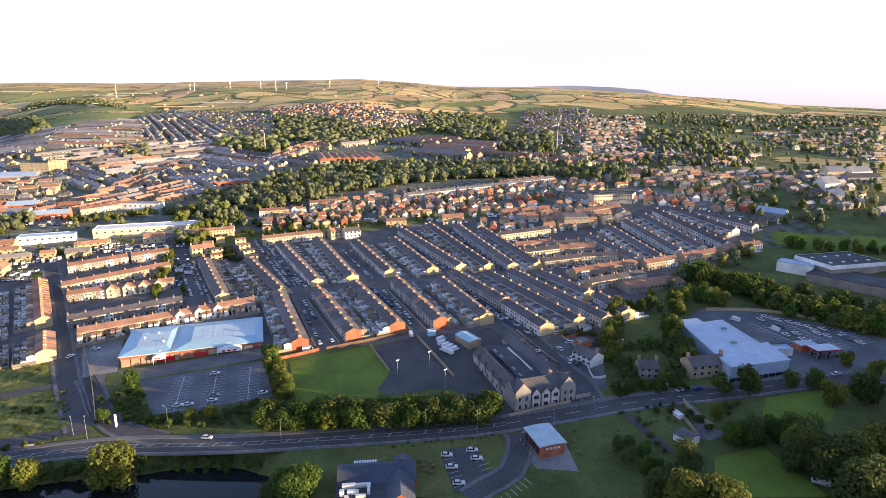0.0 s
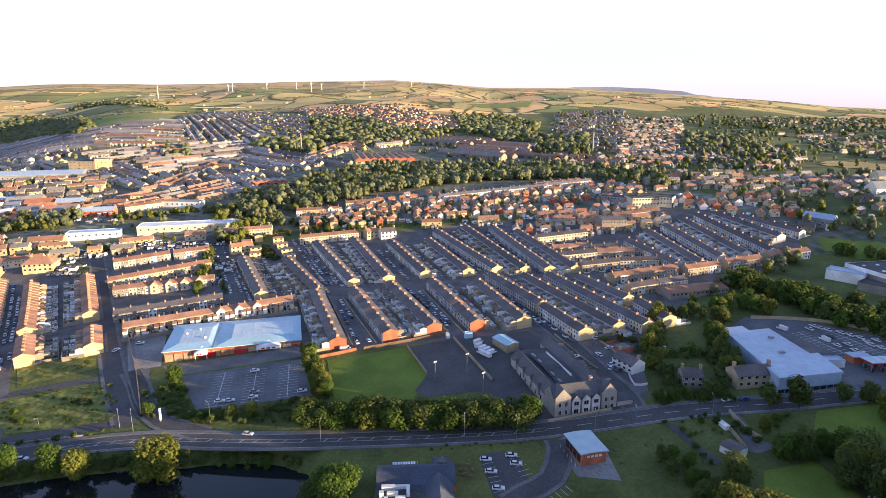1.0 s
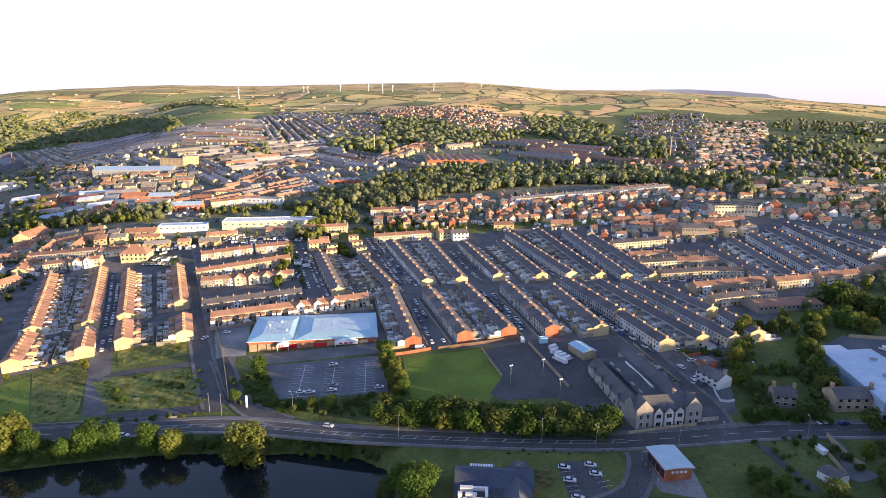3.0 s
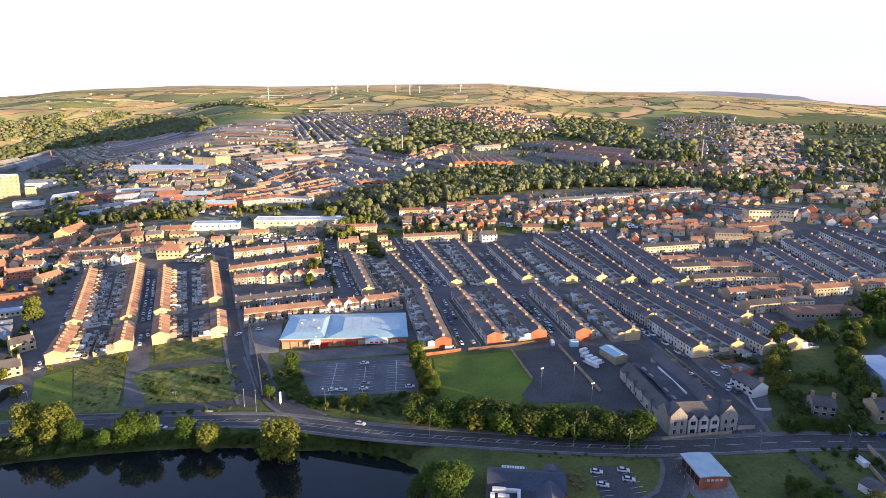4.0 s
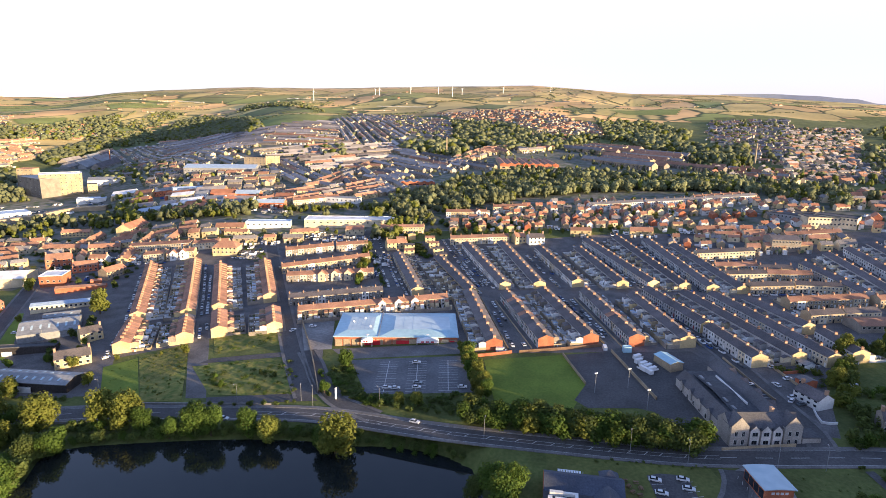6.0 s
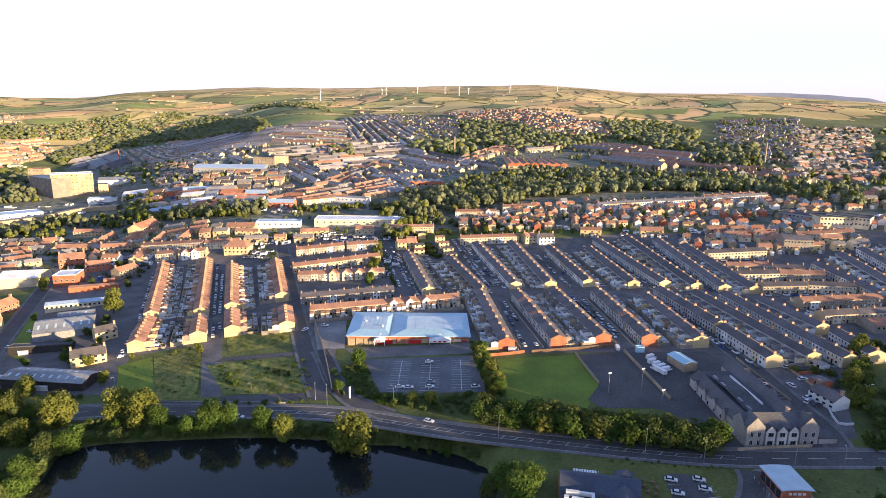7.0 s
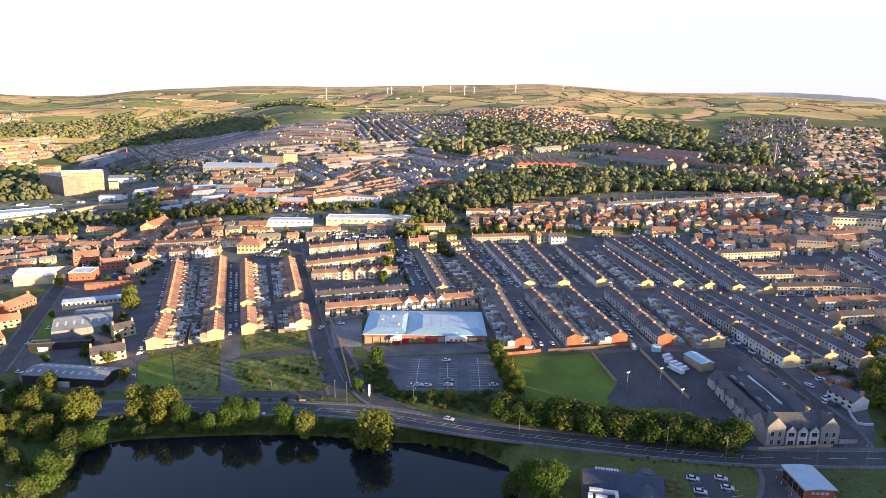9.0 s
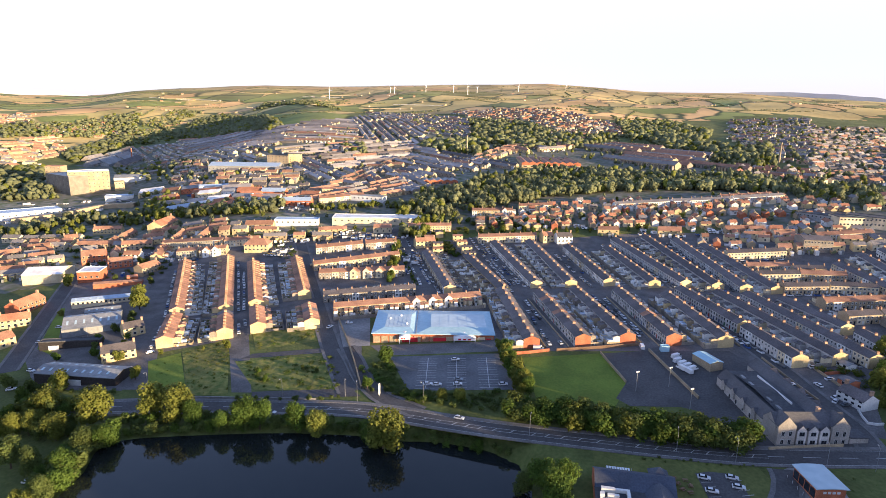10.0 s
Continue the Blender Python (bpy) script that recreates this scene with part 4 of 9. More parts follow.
                g.solid([(bx - w, by - w * 0.4, 0.1), (bx + w * 0.3, by - w, 0.1), (bx + w, by + w * 0.5, 0.1), (bx - w * 0.4, by + w, 0.1), (bx - w * 1.1, by, h * 0.55), (bx + w * 0.4, by - w * 1.1, h * 0.6), (bx + w * 1.1, by + w * 0.4, h * 0.5), (bx, by, h)],
                        [(0, 1, 5, 4), (1, 2, 6, 5), (2, 3, 7, 6), (3, 0, 4, 7), (4, 5, 7), (5, 6, 7)], 9)
            if rng.random() < 0.4:
                g.box(x - 1.0, half + deep, -1, x + 1.0, half + deep + 2.2, 2.4, rng.choice((1, 2, 0)))
        for i in range(n + 1):
            x = -length / 2 + i * step
            g.box(x - 0.12, half, -1, x + 0.12, half + yard, 1.8, rng.choice((6, 6, 0, 1)))
        g.box(-length / 2, half + yard - 0.1, -1, length / 2, half + yard + 0.15, 1.9, 6)
        tagged(part("rear_wing", g.mesh("rear_wing", walls, WHITE_WALL, RENDER, PAVING, CONCRETE, VERGE, DARK_STONE, ROAD, DARK_CLAD, LEAF_DARK), ob), kind="stuff")
        tagged(part("wing_roof", r.mesh("wing_roof", roof), ob), kind="stuff")


for row in ((-266.7, 225.1, -287.0, 257.5, 'l'), (-291.5, 264.2, -357.5, 352.2, 'l'), (-241.2, 242.9, -258.5, 267.6, 'r'), (-264.2, 275.3, -327.0, 365.0, 'r'), (-227.4, 254.5, -244.8, 279.5, 'l'), (-251.0, 287.5, -300.4, 358.9, 'l'), (-199.7, 266.9, -215.3, 291.1, 'r'), (-229.3, 311.1, -273.0, 375.9, 'r'),):
    terrace(*row, "cream", "brown", 10.0, odd=0.05)
    kerb_strip(*row[:5])
for row in ((-73.2, 269.6, -103.3, 343.8, 'r', 'brick'), (-47.5, 278.5, -78.9, 345.5, 'l', 'brick'), (-24.9, 286.0, -57.2, 355.9, 'r', 'brick'), (-1.9, 289.7, -30.0, 359.4, 'l', 'brick'), (23.4, 293.3, -1.1, 357.7, 'r', 'buff'), (35.9, 315.9, 8.5, 370.2, 'l', 'buff'),):
    terrace(*row, "slate", odd=0.06)
    kerb_strip(*row[:5], 3.4)
    x0, y0, x1, y1, f = row[:5]
    d = Vector((x1 - x0, y1 - y0)).normalized()
    s = Vector((-d.y, d.x)) * (HALF + 3.3) * (1 if f == "l" else -1)
    g = Geo()
    ribbon(g, smooth_line([(x0 + s.x, y0 + s.y), (x1 + s.x, y1 + s.y)], 12), 0.15, -0.15, 1.0, skirt=1.3)
    tagged(new("garden_wall", g.mesh("garden_wall", STONE)), "low stone wall before the front gardens", "wall")
for row in ((-35.5, 577.3, 16.0, 593.8, 'r'), (18.7, 594.1, 74.5, 608.4, 'r'), (76.0, 611.1, 124.2, 629.7, 'r'),):
    terrace_block(*row, WHITE_WALL, HAZED_SLATE)
for row in ((-169.1, 533.3, -130.2, 541.2, 'r'), (-127.1, 557.0, -94.8, 566.5, 'r'), (-215.0, 475.9, -177.1, 485.4, 'r'), (-395.0, 362.0, -409.4, 387.4, 'l')):
    terrace_block(*row, SUN_RENDER, BROWN_TILE, gables=(0.8,) if row[0] == -169.1 else ())
for row in ((-146.5, 461.8, -98.4, 476.1, 'r'), (65.3, 615.2, 115.2, 634.9, 'r'), (-341.6, 542.8, -302.2, 572.9, 'r'), (-385.3, 546.6, -369.6, 574.7, 'r'),):
    terrace_block(*row, RENDER, BROWN_TILE)
for row in ((-83.4, 366.1, -130.3, 454.8, 'l'), (-60.6, 372.2, -102.0, 463.4, 'r'), (-35.6, 379.9, -69.7, 454.9, 'l'), (-6.5, 382.2, -38.7, 457.5, 'r'), (13.7, 387.7, -33.1, 479.8, 'l'), (33.3, 386.9, -9.4, 490.6, 'r'), (49.9, 385.6, 14.7, 486.4, 'l'), (68.0, 386.0, 34.7, 475.0, 'r'),):
    terrace_block(*row, PALE_STONE, SLATE, ends=5, yard=9.2)
    kerb_strip(*row[:5])
for row in ((53.1, 277.3, 37.0, 313.6, 'l'), (71.6, 283.9, 30.1, 368.1, 'r'), (87.1, 284.9, 46.9, 368.7, 'l'), (87.0, 323.3, 65.5, 363.2, 'r'), (100.3, 291.9, 91.6, 317.7, 'l'),):
    terrace_block(*row, PALE_STONE, SLATE, ends=5, yard=9.2)
    kerb_strip(*row[:5])
for row in ((-138.2, 343.5, -178.6, 418.8, 'l'), (-102.2, 347.5, -144.0, 416.3, 'r')):
    terrace_block(*row, STONE, SLATE, yard=13.0, ends=5)
for i, row in enumerate(((-199.0, 292.7, -115.1, 332.2, 'r'), (-215.9, 311.6, -160.9, 337.5, 'r'), (-254.1, 368.0, -198.9, 407.1, 'r'), (-240.8, 353.2, -182.2, 375.0, 'r'), (-269.9, 401.8, -237.2, 422.8, 'r'), (-235.0, 423.4, -211.7, 435.6, 'r'),)):
    terrace_block(*row, STONE if i in (0, 2) else DARK_STONE, SLATE if i == 1 else BROWN_TILE, gables=(0.55, 0.66, 0.77) if i == 0 else ((0.4, 0.55, 0.7, 0.85) if i == 3 else ()), wing=-1 if i == 0 else 1, yard=15.0 if i == 1 else 8.0)
for i, row in enumerate(((48.0, 456.4, 89.9, 466.3, 'r'), (57.0, 430.1, 85.4, 434.4, 'r'), (86.0, 428.4, 106.5, 430.4, 'r'), (61.0, 413.1, 87.6, 418.9, 'r'), (88.3, 418.9, 116.0, 419.6, 'r'), (70.9, 390.0, 97.8, 396.6, 'r'), (99.9, 398.1, 126.5, 398.4, 'r'), (86.4, 364.7, 132.9, 379.9, 'r'), (91.2, 343.1, 109.9, 350.1, 'r'), (110.8, 350.2, 130.3, 356.4, 'r'), (119.4, 503.0, 161.1, 511.8, 'r'),)):
    terrace_block(*row, RENDER if i % 3 == 0 else STONE, BROWN_TILE if i % 3 == 1 else SLATE)
for row in ((137.8, 377.4, 162.6, 384.9, 'r'), (168.6, 388.4, 194.9, 394.6, 'r'), (201.1, 397.8, 231.5, 403.5, 'r')):
    terrace_block(*row, STONE, BROWN_TILE, wings=False)
for row in ((-415.8, 395.4, -355.3, 399.5, 'r'), (-353.8, 398.2, -334.0, 404.5, 'r'), (-382.5, 374.5, -365.0, 377.9, 'r'),):
    terrace_block(*row, RENDER, BROWN_TILE)
for row in ((-361.9, 375.4, -341.8, 383.8, 'r'),):
    terrace_block(*row, STONE, BROWN_TILE, gables=(0.25, 0.6))
for row in ((117.8, 441.2, 137.8, 386.8, 'r'), (139.0, 461.6, 154.2, 388.4, 'l'), (156.3, 473.0, 172.2, 398.4, 'r'), (174.3, 484.5, 190.8, 404.0, 'l'), (189.1, 492.3, 210.5, 406.5, 'r'), (204.3, 493.6, 229.2, 432.5, 'l'), (221.3, 481.3, 247.1, 437.6, 'r'),):
    terrace_block(*row, PALE_STONE, SLATE)


# ---------------------------------------------------------------- larger buildings
def block(name, x, y, a, length, depth, height, wall, roof, label, category, flat=True, pitch=0.4, rows=0, cols=0, glass=GLASS, hip=0.0, up=0.0, lights=False):
    """A building with its base at a corner-free middle point: walls, roof, and windows each of its own on the long sides."""
    ob = root(name, place(x, y, a, up), label, category)
    h, d = length / 2, depth / 2
    g = Geo()
    if flat:
        g.box(-h, -d, -2, h, d, height)
        part("wall", g.mesh("wall", wall), ob)
        g = Geo()
        for x0, y0, x1, y1 in ((-h, -d, h, -d + 0.4), (-h, d - 0.4, h, d), (-h, -d + 0.4, -h + 0.4, d - 0.4), (h - 0.4, -d + 0.4, h, d - 0.4)):
            g.box(x0 - 0.05, y0 - 0.05, height, x1 + 0.05, y1 + 0.05, height + 0.5)
        g.box(-h + 0.3, -d + 0.3, height - 0.05, h - 0.3, d - 0.3, height + 0.12)
        part("roof", g.mesh("roof", roof), ob)
    else:
        ridge = height + d * pitch
        g.gable_wall(-h, h, -d, d, -2, height, height if hip else ridge)
        part("wall", g.mesh("wall", wall), ob)
        g = Geo()
        g.gable_roof(-h, h, -d, d, height, ridge, 0.4, 0.2, hip=hip)
        top = part("roof", g.mesh("roof", roof), ob)
        if lights:
            g = Geo()
            run = math.hypot(d, ridge - height)
            g.box(-0.55, -run * 0.16, 0.0, 0.55, run * 0.16, 0.07)
            pane = g.mesh("roof_light", STORE_ROOF)
            lean = math.degrees(math.atan2(ridge - height, d))
            for side in (-1, 1):
                for i in range(int(length / 4.2)):
                    part("roof_light", pane, top, pose(-h + 2.5 + i * 4.2, side * d * 0.5, (height + ridge) / 2 + 0.215, -side * lean))
    if rows:
        w, hh = min(1.6, length / cols * 0.55), min(1.5, height / rows * 0.55)
        g = Geo()
        g.box(-w / 2, -0.06, 0, w / 2, 0.03, hh)
        g.box(-w / 2 + 0.1, -0.1, 0.1, w / 2 - 0.1, 0.02, hh - 0.1, 1)
        me = g.mesh("window", FRAME, glass)
        for side in (0, 180):
            for i in range(cols):
                for j in range(rows):
                    px = -h + (i + 0.5) * length / cols
                    pz = (j + 0.42) * height / rows
                    part("window", me, ob, pose(0, 0, 0, 0, 0, side) @ pose(px, -d, pz))
    return ob

# ---------------------------------------------------------------- the store and its neighbours
def store(x, y, a):
    """A long retail shed: brick-panelled front, blue-rimmed pale metal roof in two parts, white entrance canopies."""
    L, D, H = 66.0, 37.0, 5.6
    ob = root("retail_store", place(x, y, a), "long retail store with pale blue metal roof and brick-panelled front", "store")
    g = Geo()
    g.box(0, 0.3, -2, L, D, H)
    part("wall", g.mesh("wall", BRICK), ob)
    n = 15
    for i in range(n):
        g = Geo()
        w = L / n
        g.box(i * w + 0.35, 0.0, 0.3, (i + 1) * w - 0.35, 0.34, H - 1.4)
        part("front_panel", g.mesh("front_panel", BROWN_TILE if i in (6, 7, 8) else (RENDER if i in (11, 13) else STONE)), ob)
    for x0, x1, m in ((16, 24.5, RED_SIGN), (33, 40, RED_SIGN), (44, 56, RED_SIGN), (62, 64.5, RED_SIGN), (57, 61, RENDER)):
        g = Geo()
        g.box(x0, -0.1, 0.4 if m is RED_SIGN else 1.2, x1, 0.25, 3.6)
        part("shop_front", g.mesh("shop_front", m), ob)
    for i, (x0, x1, roof) in enumerate(((0, 23.5, 1.3), (23.5, L, 1.7))):
        g = Geo()
        xm, o = 6 if i == 0 else 8, 0.7
        lo = [(x0 - (o if i == 0 else 0), -o, H), (x1 + (o if i else 0), -o, H), (x1 + (o if i else 0), D + o, H), (x0 - (o if i == 0 else 0), D + o, H)]
        hi = [(x0 + xm, 7, H + roof), (x1 - 3.5, 7, H + roof), (x1 - 3.5, D - 9, H + roof), (x0 + xm, D - 9, H + roof)]
        g.solid(lo + [(p[0], p[1], H + 0.35) for p in lo] + hi, [(0, 1, 5, 4), (1, 2, 6, 5), (2, 3, 7, 6), (3, 0, 4, 7), (4, 5, 9, 8), (5, 6, 10, 9), (6, 7, 11, 10), (7, 4, 8, 11)], 0)
        g.face(hi, 1)
        for k in range(1, 6):
            xx = hi[0][0] + (hi[1][0] - hi[0][0]) * k / 6
            g.box(xx - 0.04, 7, H + roof + 0.004, xx + 0.04, D - 9, H + roof + 0.05, 1)
        part("roof", g.mesh("roof", BLUE_ROOF, STORE_ROOF), ob, label="pale metal roof with a blue rim")
    g = Geo()
    g.box(23.3, -0.7, H + 0.3, 23.7, D + 0.6, H + 0.75)
    part("roof_gutter", g.mesh("roof_gutter", STEEL), ob)
    for cx, w in ((17.5, 6), (50, 12)):
        g = Geo()
        pts = []
        for k in range(7):
            t = k / 6
            pts.append((cx - w / 2 + w * t, 4.2 + 1.3 * math.sin(math.pi * t)))
        for (xa, za), (xb, zb) in zip(pts, pts[1:]):
            g.solid([(xa, -2.2, za), (xb, -2.2, zb), (xb, 2.0, zb + 1.0), (xa, 2.0, za + 1.0), (xa, -2.2, 3.0), (xb, -2.2, 3.0), (xb, 2.0, 3.0), (xa, 2.0, 3.0)],
                    [(0, 1, 2, 3), (4, 5, 1, 0), (5, 6, 2, 1), (7, 4, 0, 3), (7, 6, 5, 4), (6, 7, 3, 2)])
        part("entrance_canopy", g.mesh("entrance_canopy", WHITE_PAINT), ob, label="white arched entrance canopy")
        for px in (cx - w / 2 + 0.3, cx + w / 2 - 0.3):
            g = Geo()
            g.tube(px, -2.0, -0.5, 3.05, 0.14, 0.14)
            part("post", g.mesh("post", WHITE_PAINT), ob)
        for k in range(3 if w > 8 else 2):
            g = Geo()
            g.box(cx - w * 0.3 + k * w * 0.22, -2.3, 3.3, cx - w * 0.3 + k * w * 0.22 + w * 0.14, -2.22, 4.1)
            part("sign_bar", g.mesh("sign_bar", RED_SIGN), ob)
    for px, py in ((8, 20), (14, 25), (18, 12)):
        g = Geo()
        g.tube(px, py, H + 1.0, H + 2.0, 0.7, 0.55, 10)
        part("roof_vent", g.mesh("roof_vent", WHITE_PAINT), ob)


store(*(-157.8, 257.2, 16.6))


def bay_lines(corner, a, cols, length, label):
    """Painted parking bays: double combs of short lines about centre lines."""
    g = Geo()
    c = Vector(corner)
    u = Vector((math.cos(radians(a)), math.sin(radians(a))))
    v = Vector((-u.y, u.x))
    def bar(p, q, w):
        d = (q - p).normalized()
        s = Vector((-d.y, d.x)) * w
        g.face([(r.x, r.y, land(r.x, r.y) + 0.125) for r in (p - s, q - s, q + s, p + s)])
    for off in cols:
        base = c + u * off
        bar(base, base + v * length, 0.13)
        k = 0.0
        while k <= length:
            bar(base + v * k - u * 4.6, base + v * k + u * 4.6, 0.09)
            k += 2.5
    tagged(new("road_marking", g.mesh("road_marking", WHITE_LINE)), label, "road marking", kind="structure")


bay_lines((-120.9, 214.7), 14.9, [6.6, 21.1, 36.1], 31.0, "white bay lines on the store car park")


def bay_comb(p, q, r, label):
    """Single bays side by side along the line p to q, each reaching as far as r lies from p."""
    g = Geo()
    p, q, r = Vector(p), Vector(q), Vector(r)
    d, reach = (q - p).normalized(), r - p
    k, n = 0, int((q - p).length / 2.5)
    for k in range(n + 1):
        a = p + d * 2.5 * k
        s = d * 0.08
        g.face([(c.x, c.y, land(c.x, c.y) + 0.15) for c in (a - s, a + s, a + s + reach, a - s + reach)])
    tagged(new("road_marking", g.mesh("road_marking", WHITE_LINE)), label, "road marking", kind="structure")


for p, q, r in (((-2.8, 179.2), (1.6, 159.7), (1.1, 180.3)), ((7.4, 179.7), (11.9, 166.8), (11.3, 181.3)), ((15.8, 156.9), (25.7, 166.9), (17.9, 153.5)), ((43.4, 258.8), (48.8, 242.8), (47.6, 260.2))):
    bay_comb(p, q, r, "white lines of parking bays")
bay_lines((175.4, 245.0), 18.2, [0.0, 16.0, 32.0], 40.0, "white bay lines on the supermarket car park")


def school(x, y, a):
    """A large stone school: gabled front range, two long gabled wings, and a flat-roofed middle with skylights."""
    ob = root("school", place(x, y, a), "Victorian stone school with gabled front and long slate-roofed wings", "school", "", (0.81, 0.92, 0.9))
    g = Geo()
    g.gable_wall(0, 34, 0, 9.5, -2, 8.0, 12.2)
    part("wall", g.mesh("wall", GREY_STONE), ob)
    g = Geo()
    g.gable_roof(0, 34, 0, 9.5, 8.0, 12.2, 0.4)
    part("roof", g.mesh("roof", DARK_SLATE), ob)
    win, wide_win = window_mesh(1.5, 2.2), window_mesh(2.6, 1.9)
    for cx, w, top in ((4.4, 8.4, 13.2), (11.6, 4.4, 9.2), (17, 4.4, 9.2), (22.4, 4.4, 9.2), (29.6, 8.4, 13.2)):
        g = Geo(pose(cx, 0, 0, 0, 0, 90))
        g.gable_wall(-1.4, 5.0, -w / 2, w / 2, -2, top - w * 0.5, top)
        part("gable", g.mesh("gable", GREY_STONE if w > 5 else PALE_STONE), ob)
        g = Geo(pose(cx, 0, 0, 0, 0, 90))
        g.gable_roof(-1.3, 5.0, -w / 2, w / 2, top - w * 0.5, top, 0.25)
        part("gable_roof", g.mesh("gable_roof", DARK_SLATE), ob)
        for px in ((-1.7, 1.7) if w > 5 else (0,)):
            for z in (0.9, 4.6):
                part("window", win if w > 5 else wide_win, ob, pose(cx + px, -1.4, z))
    for x0, x1, y0, y1, e, r in ((0, 8.5, 9, 50, 6.5, 10.2), (25.5, 34, 9, 64, 6.5, 10.2)):
        g = Geo(pose(0, 0, 0, 0, 0, 90))
        g.gable_wall(y0, y1, -x1, -x0, -2, e, r)
        part("wing_wall", g.mesh("wing_wall", GREY_STONE), ob)
        g = Geo(pose(0, 0, 0, 0, 0, 90))
        g.gable_roof(y0, y1, -x1, -x0, e, r, 0.4)
        part("wing_roof", g.mesh("wing_roof", DARK_SLATE), ob)
    for k in range(6):
        part("window", win, ob, pose(0, 13 + k * 6, 1.4, 0, 0, -90))
        part("window", win, ob, pose(34, 13 + k * 6, 1.4, 0, 0, 90))
    for k in range(4):
        g = Geo(pose(34.4, 20 + k * 11, 0))
        g.gable_wall(-3.4, 0.6, -2.0, 2.0, 4, 7.2, 9.6)
        part("dormer", g.mesh("dormer", BRICK), ob, label="red brick gabled dormer")
        g = Geo(pose(34.4, 20 + k * 11, 0))
        g.gable_roof(-3.4, 0.5, -2.0, 2.0, 7.2, 9.6, 0.25)
        part("dormer_roof", g.mesh("dormer_roof", SLATE), ob)
        g = Geo(pose(-0.2, 16 + k * 9, 0))
        g.gable_wall(-0.5, 3.0, -1.5, 1.5, 3, 6.6, 8.0)
        part("dormer", g.mesh("dormer", GREY_STONE), ob)
        g = Geo(pose(-0.2, 16 + k * 9, 0))
        g.gable_roof(-0.6, 3.0, -1.5, 1.5, 6.6, 8.0, 0.2)
        part("dormer_roof", g.mesh("dormer_roof", DARK_SLATE), ob)
    g = Geo()
    g.box(8.5, 9.5, -2, 25.5, 56, 6.2)
    part("hall_wall", g.mesh("hall_wall", DARK_STONE), ob)
    g = Geo()
    g.box(8.55, 9.6, 6.2, 25.4, 56, 6.6)
    g.gable_roof(10.5, 23.5, 14, 52, 6.6, 8.0, 0.2)
    part("hall_roof", g.mesh("hall_roof", FLAT_ROOF), ob)
    for k in range(5):
        g = Geo()
        g.box(11.6, 15 + k * 7.5, 6.9, 13.4, 19 + k * 7.5, 7.9, inset=0.25)
        part("skylight", g.mesh("skylight", GREY_ROOF), ob, label="raised grey skylight")
    g = Geo()
    g.box(20.8, 20, 7.4, 21.4, 48, 8.3)
    part("roof_duct", g.mesh("roof_duct", WHITE_WALL), ob)
    g = Geo()
    g.box(34.4, -1.5, -2, 43, 5.5, 3.8)
    part("annexe", g.mesh("annexe", GREY_STONE), ob, label="low flat-roofed stone annexe")
    g = Geo()
    g.box(34.4, -1.7, 3.8, 43.2, 5.7, 4.15)
    part("annexe_roof", g.mesh("annexe_roof", FLAT_ROOF), ob)
    for cx, cy in ((24, 7),):
        g = Geo()
        g.box(cx - 0.6, cy - 0.8, 9, cx + 0.6, cy + 0.8, 13.0)
        g.box(cx - 0.72, cy - 0.92, 13.0, cx + 0.72, cy + 0.92, 13.3)
        part("chimney", g.mesh("chimney", CHIMNEY), ob)


school(*(26.6, 207.1, 17.0))


def supermarket(corners, h):
    ob = root("supermarket", pose(0, 0, 0), "large supermarket with a flat pale grey roof", "supermarket")
    z = max(land(x, y) for x, y in corners) + h
    area = sum(a[0] * b[1] - b[0] * a[1] for a, b in zip(corners, corners[1:] + corners[:1]))
    pts = corners if area > 0 else corners[::-1]
    g = Geo()
    for (x0, y0), (x1, y1) in zip(pts, pts[1:] + pts[:1]):
        g.face([(x0, y0, z - h - 5), (x1, y1, z - h - 5), (x1, y1, z), (x0, y0, z)])
    part("wall", g.mesh("wall", METAL_ROOF), ob, label="pale grey cladding")
    g = Geo()
    cx, cy = sum(p[0] for p in pts) / len(pts), sum(p[1] for p in pts) / len(pts)
    out = [(x + (x - cx) * 0.015, y + (y - cy) * 0.015) for x, y in pts]
    g.face([(x, y, z + 0.4) for x, y in out])
    for (x0, y0), (x1, y1) in zip(out, out[1:] + out[:1]):
        g.face([(x0, y0, z - 0.5), (x1, y1, z - 0.5), (x1, y1, z + 0.4), (x0, y0, z + 0.4)])
    part("roof", g.mesh("roof", METAL_ROOF), ob, label="flat pale grey metal roof")
    for k, (px, py) in enumerate(((0.2, 0.15), (0.5, 0.6))):
        x, y = cx + (px - 0.4) * 14, cy + (py - 0.4) * 40
        g = Geo(pose(x, y, z + 0.4, 0, 0, 20))
        g.box(-1.2, -0.9, 0, 1.2, 0.9, 0.8)
        part("roof_unit", g.mesh("roof_unit", GREY_ROOF), ob)
    a, b = ((121.2, 221.7), (150.9, 228.7))
    d = Vector((b[0] - a[0], b[1] - a[1]))
    ang = math.degrees(math.atan2(d.y, d.x))
    n = 9
    for k in range(n):
        m = pose(a[0] + d.x * (k + 0.5) / n, a[1] + d.y * (k + 0.5) / n, land(*a) + 0.5, 0, 0, ang)
        g = Geo()
        w = d.length / n
        g.box(-w * 0.42, -0.25, 0.3, w * 0.42, 0.1, 1.9)
        part("shop_window", g.mesh("shop_window", GLASS), ob, m)


supermarket([(121.6, 277.8), (133.1, 280.9), (133.8, 275.1), (145.0, 278.2), (147.8, 247.2), (151.8, 248.5), (150.9, 228.7), (121.2, 221.7)], 4.2)


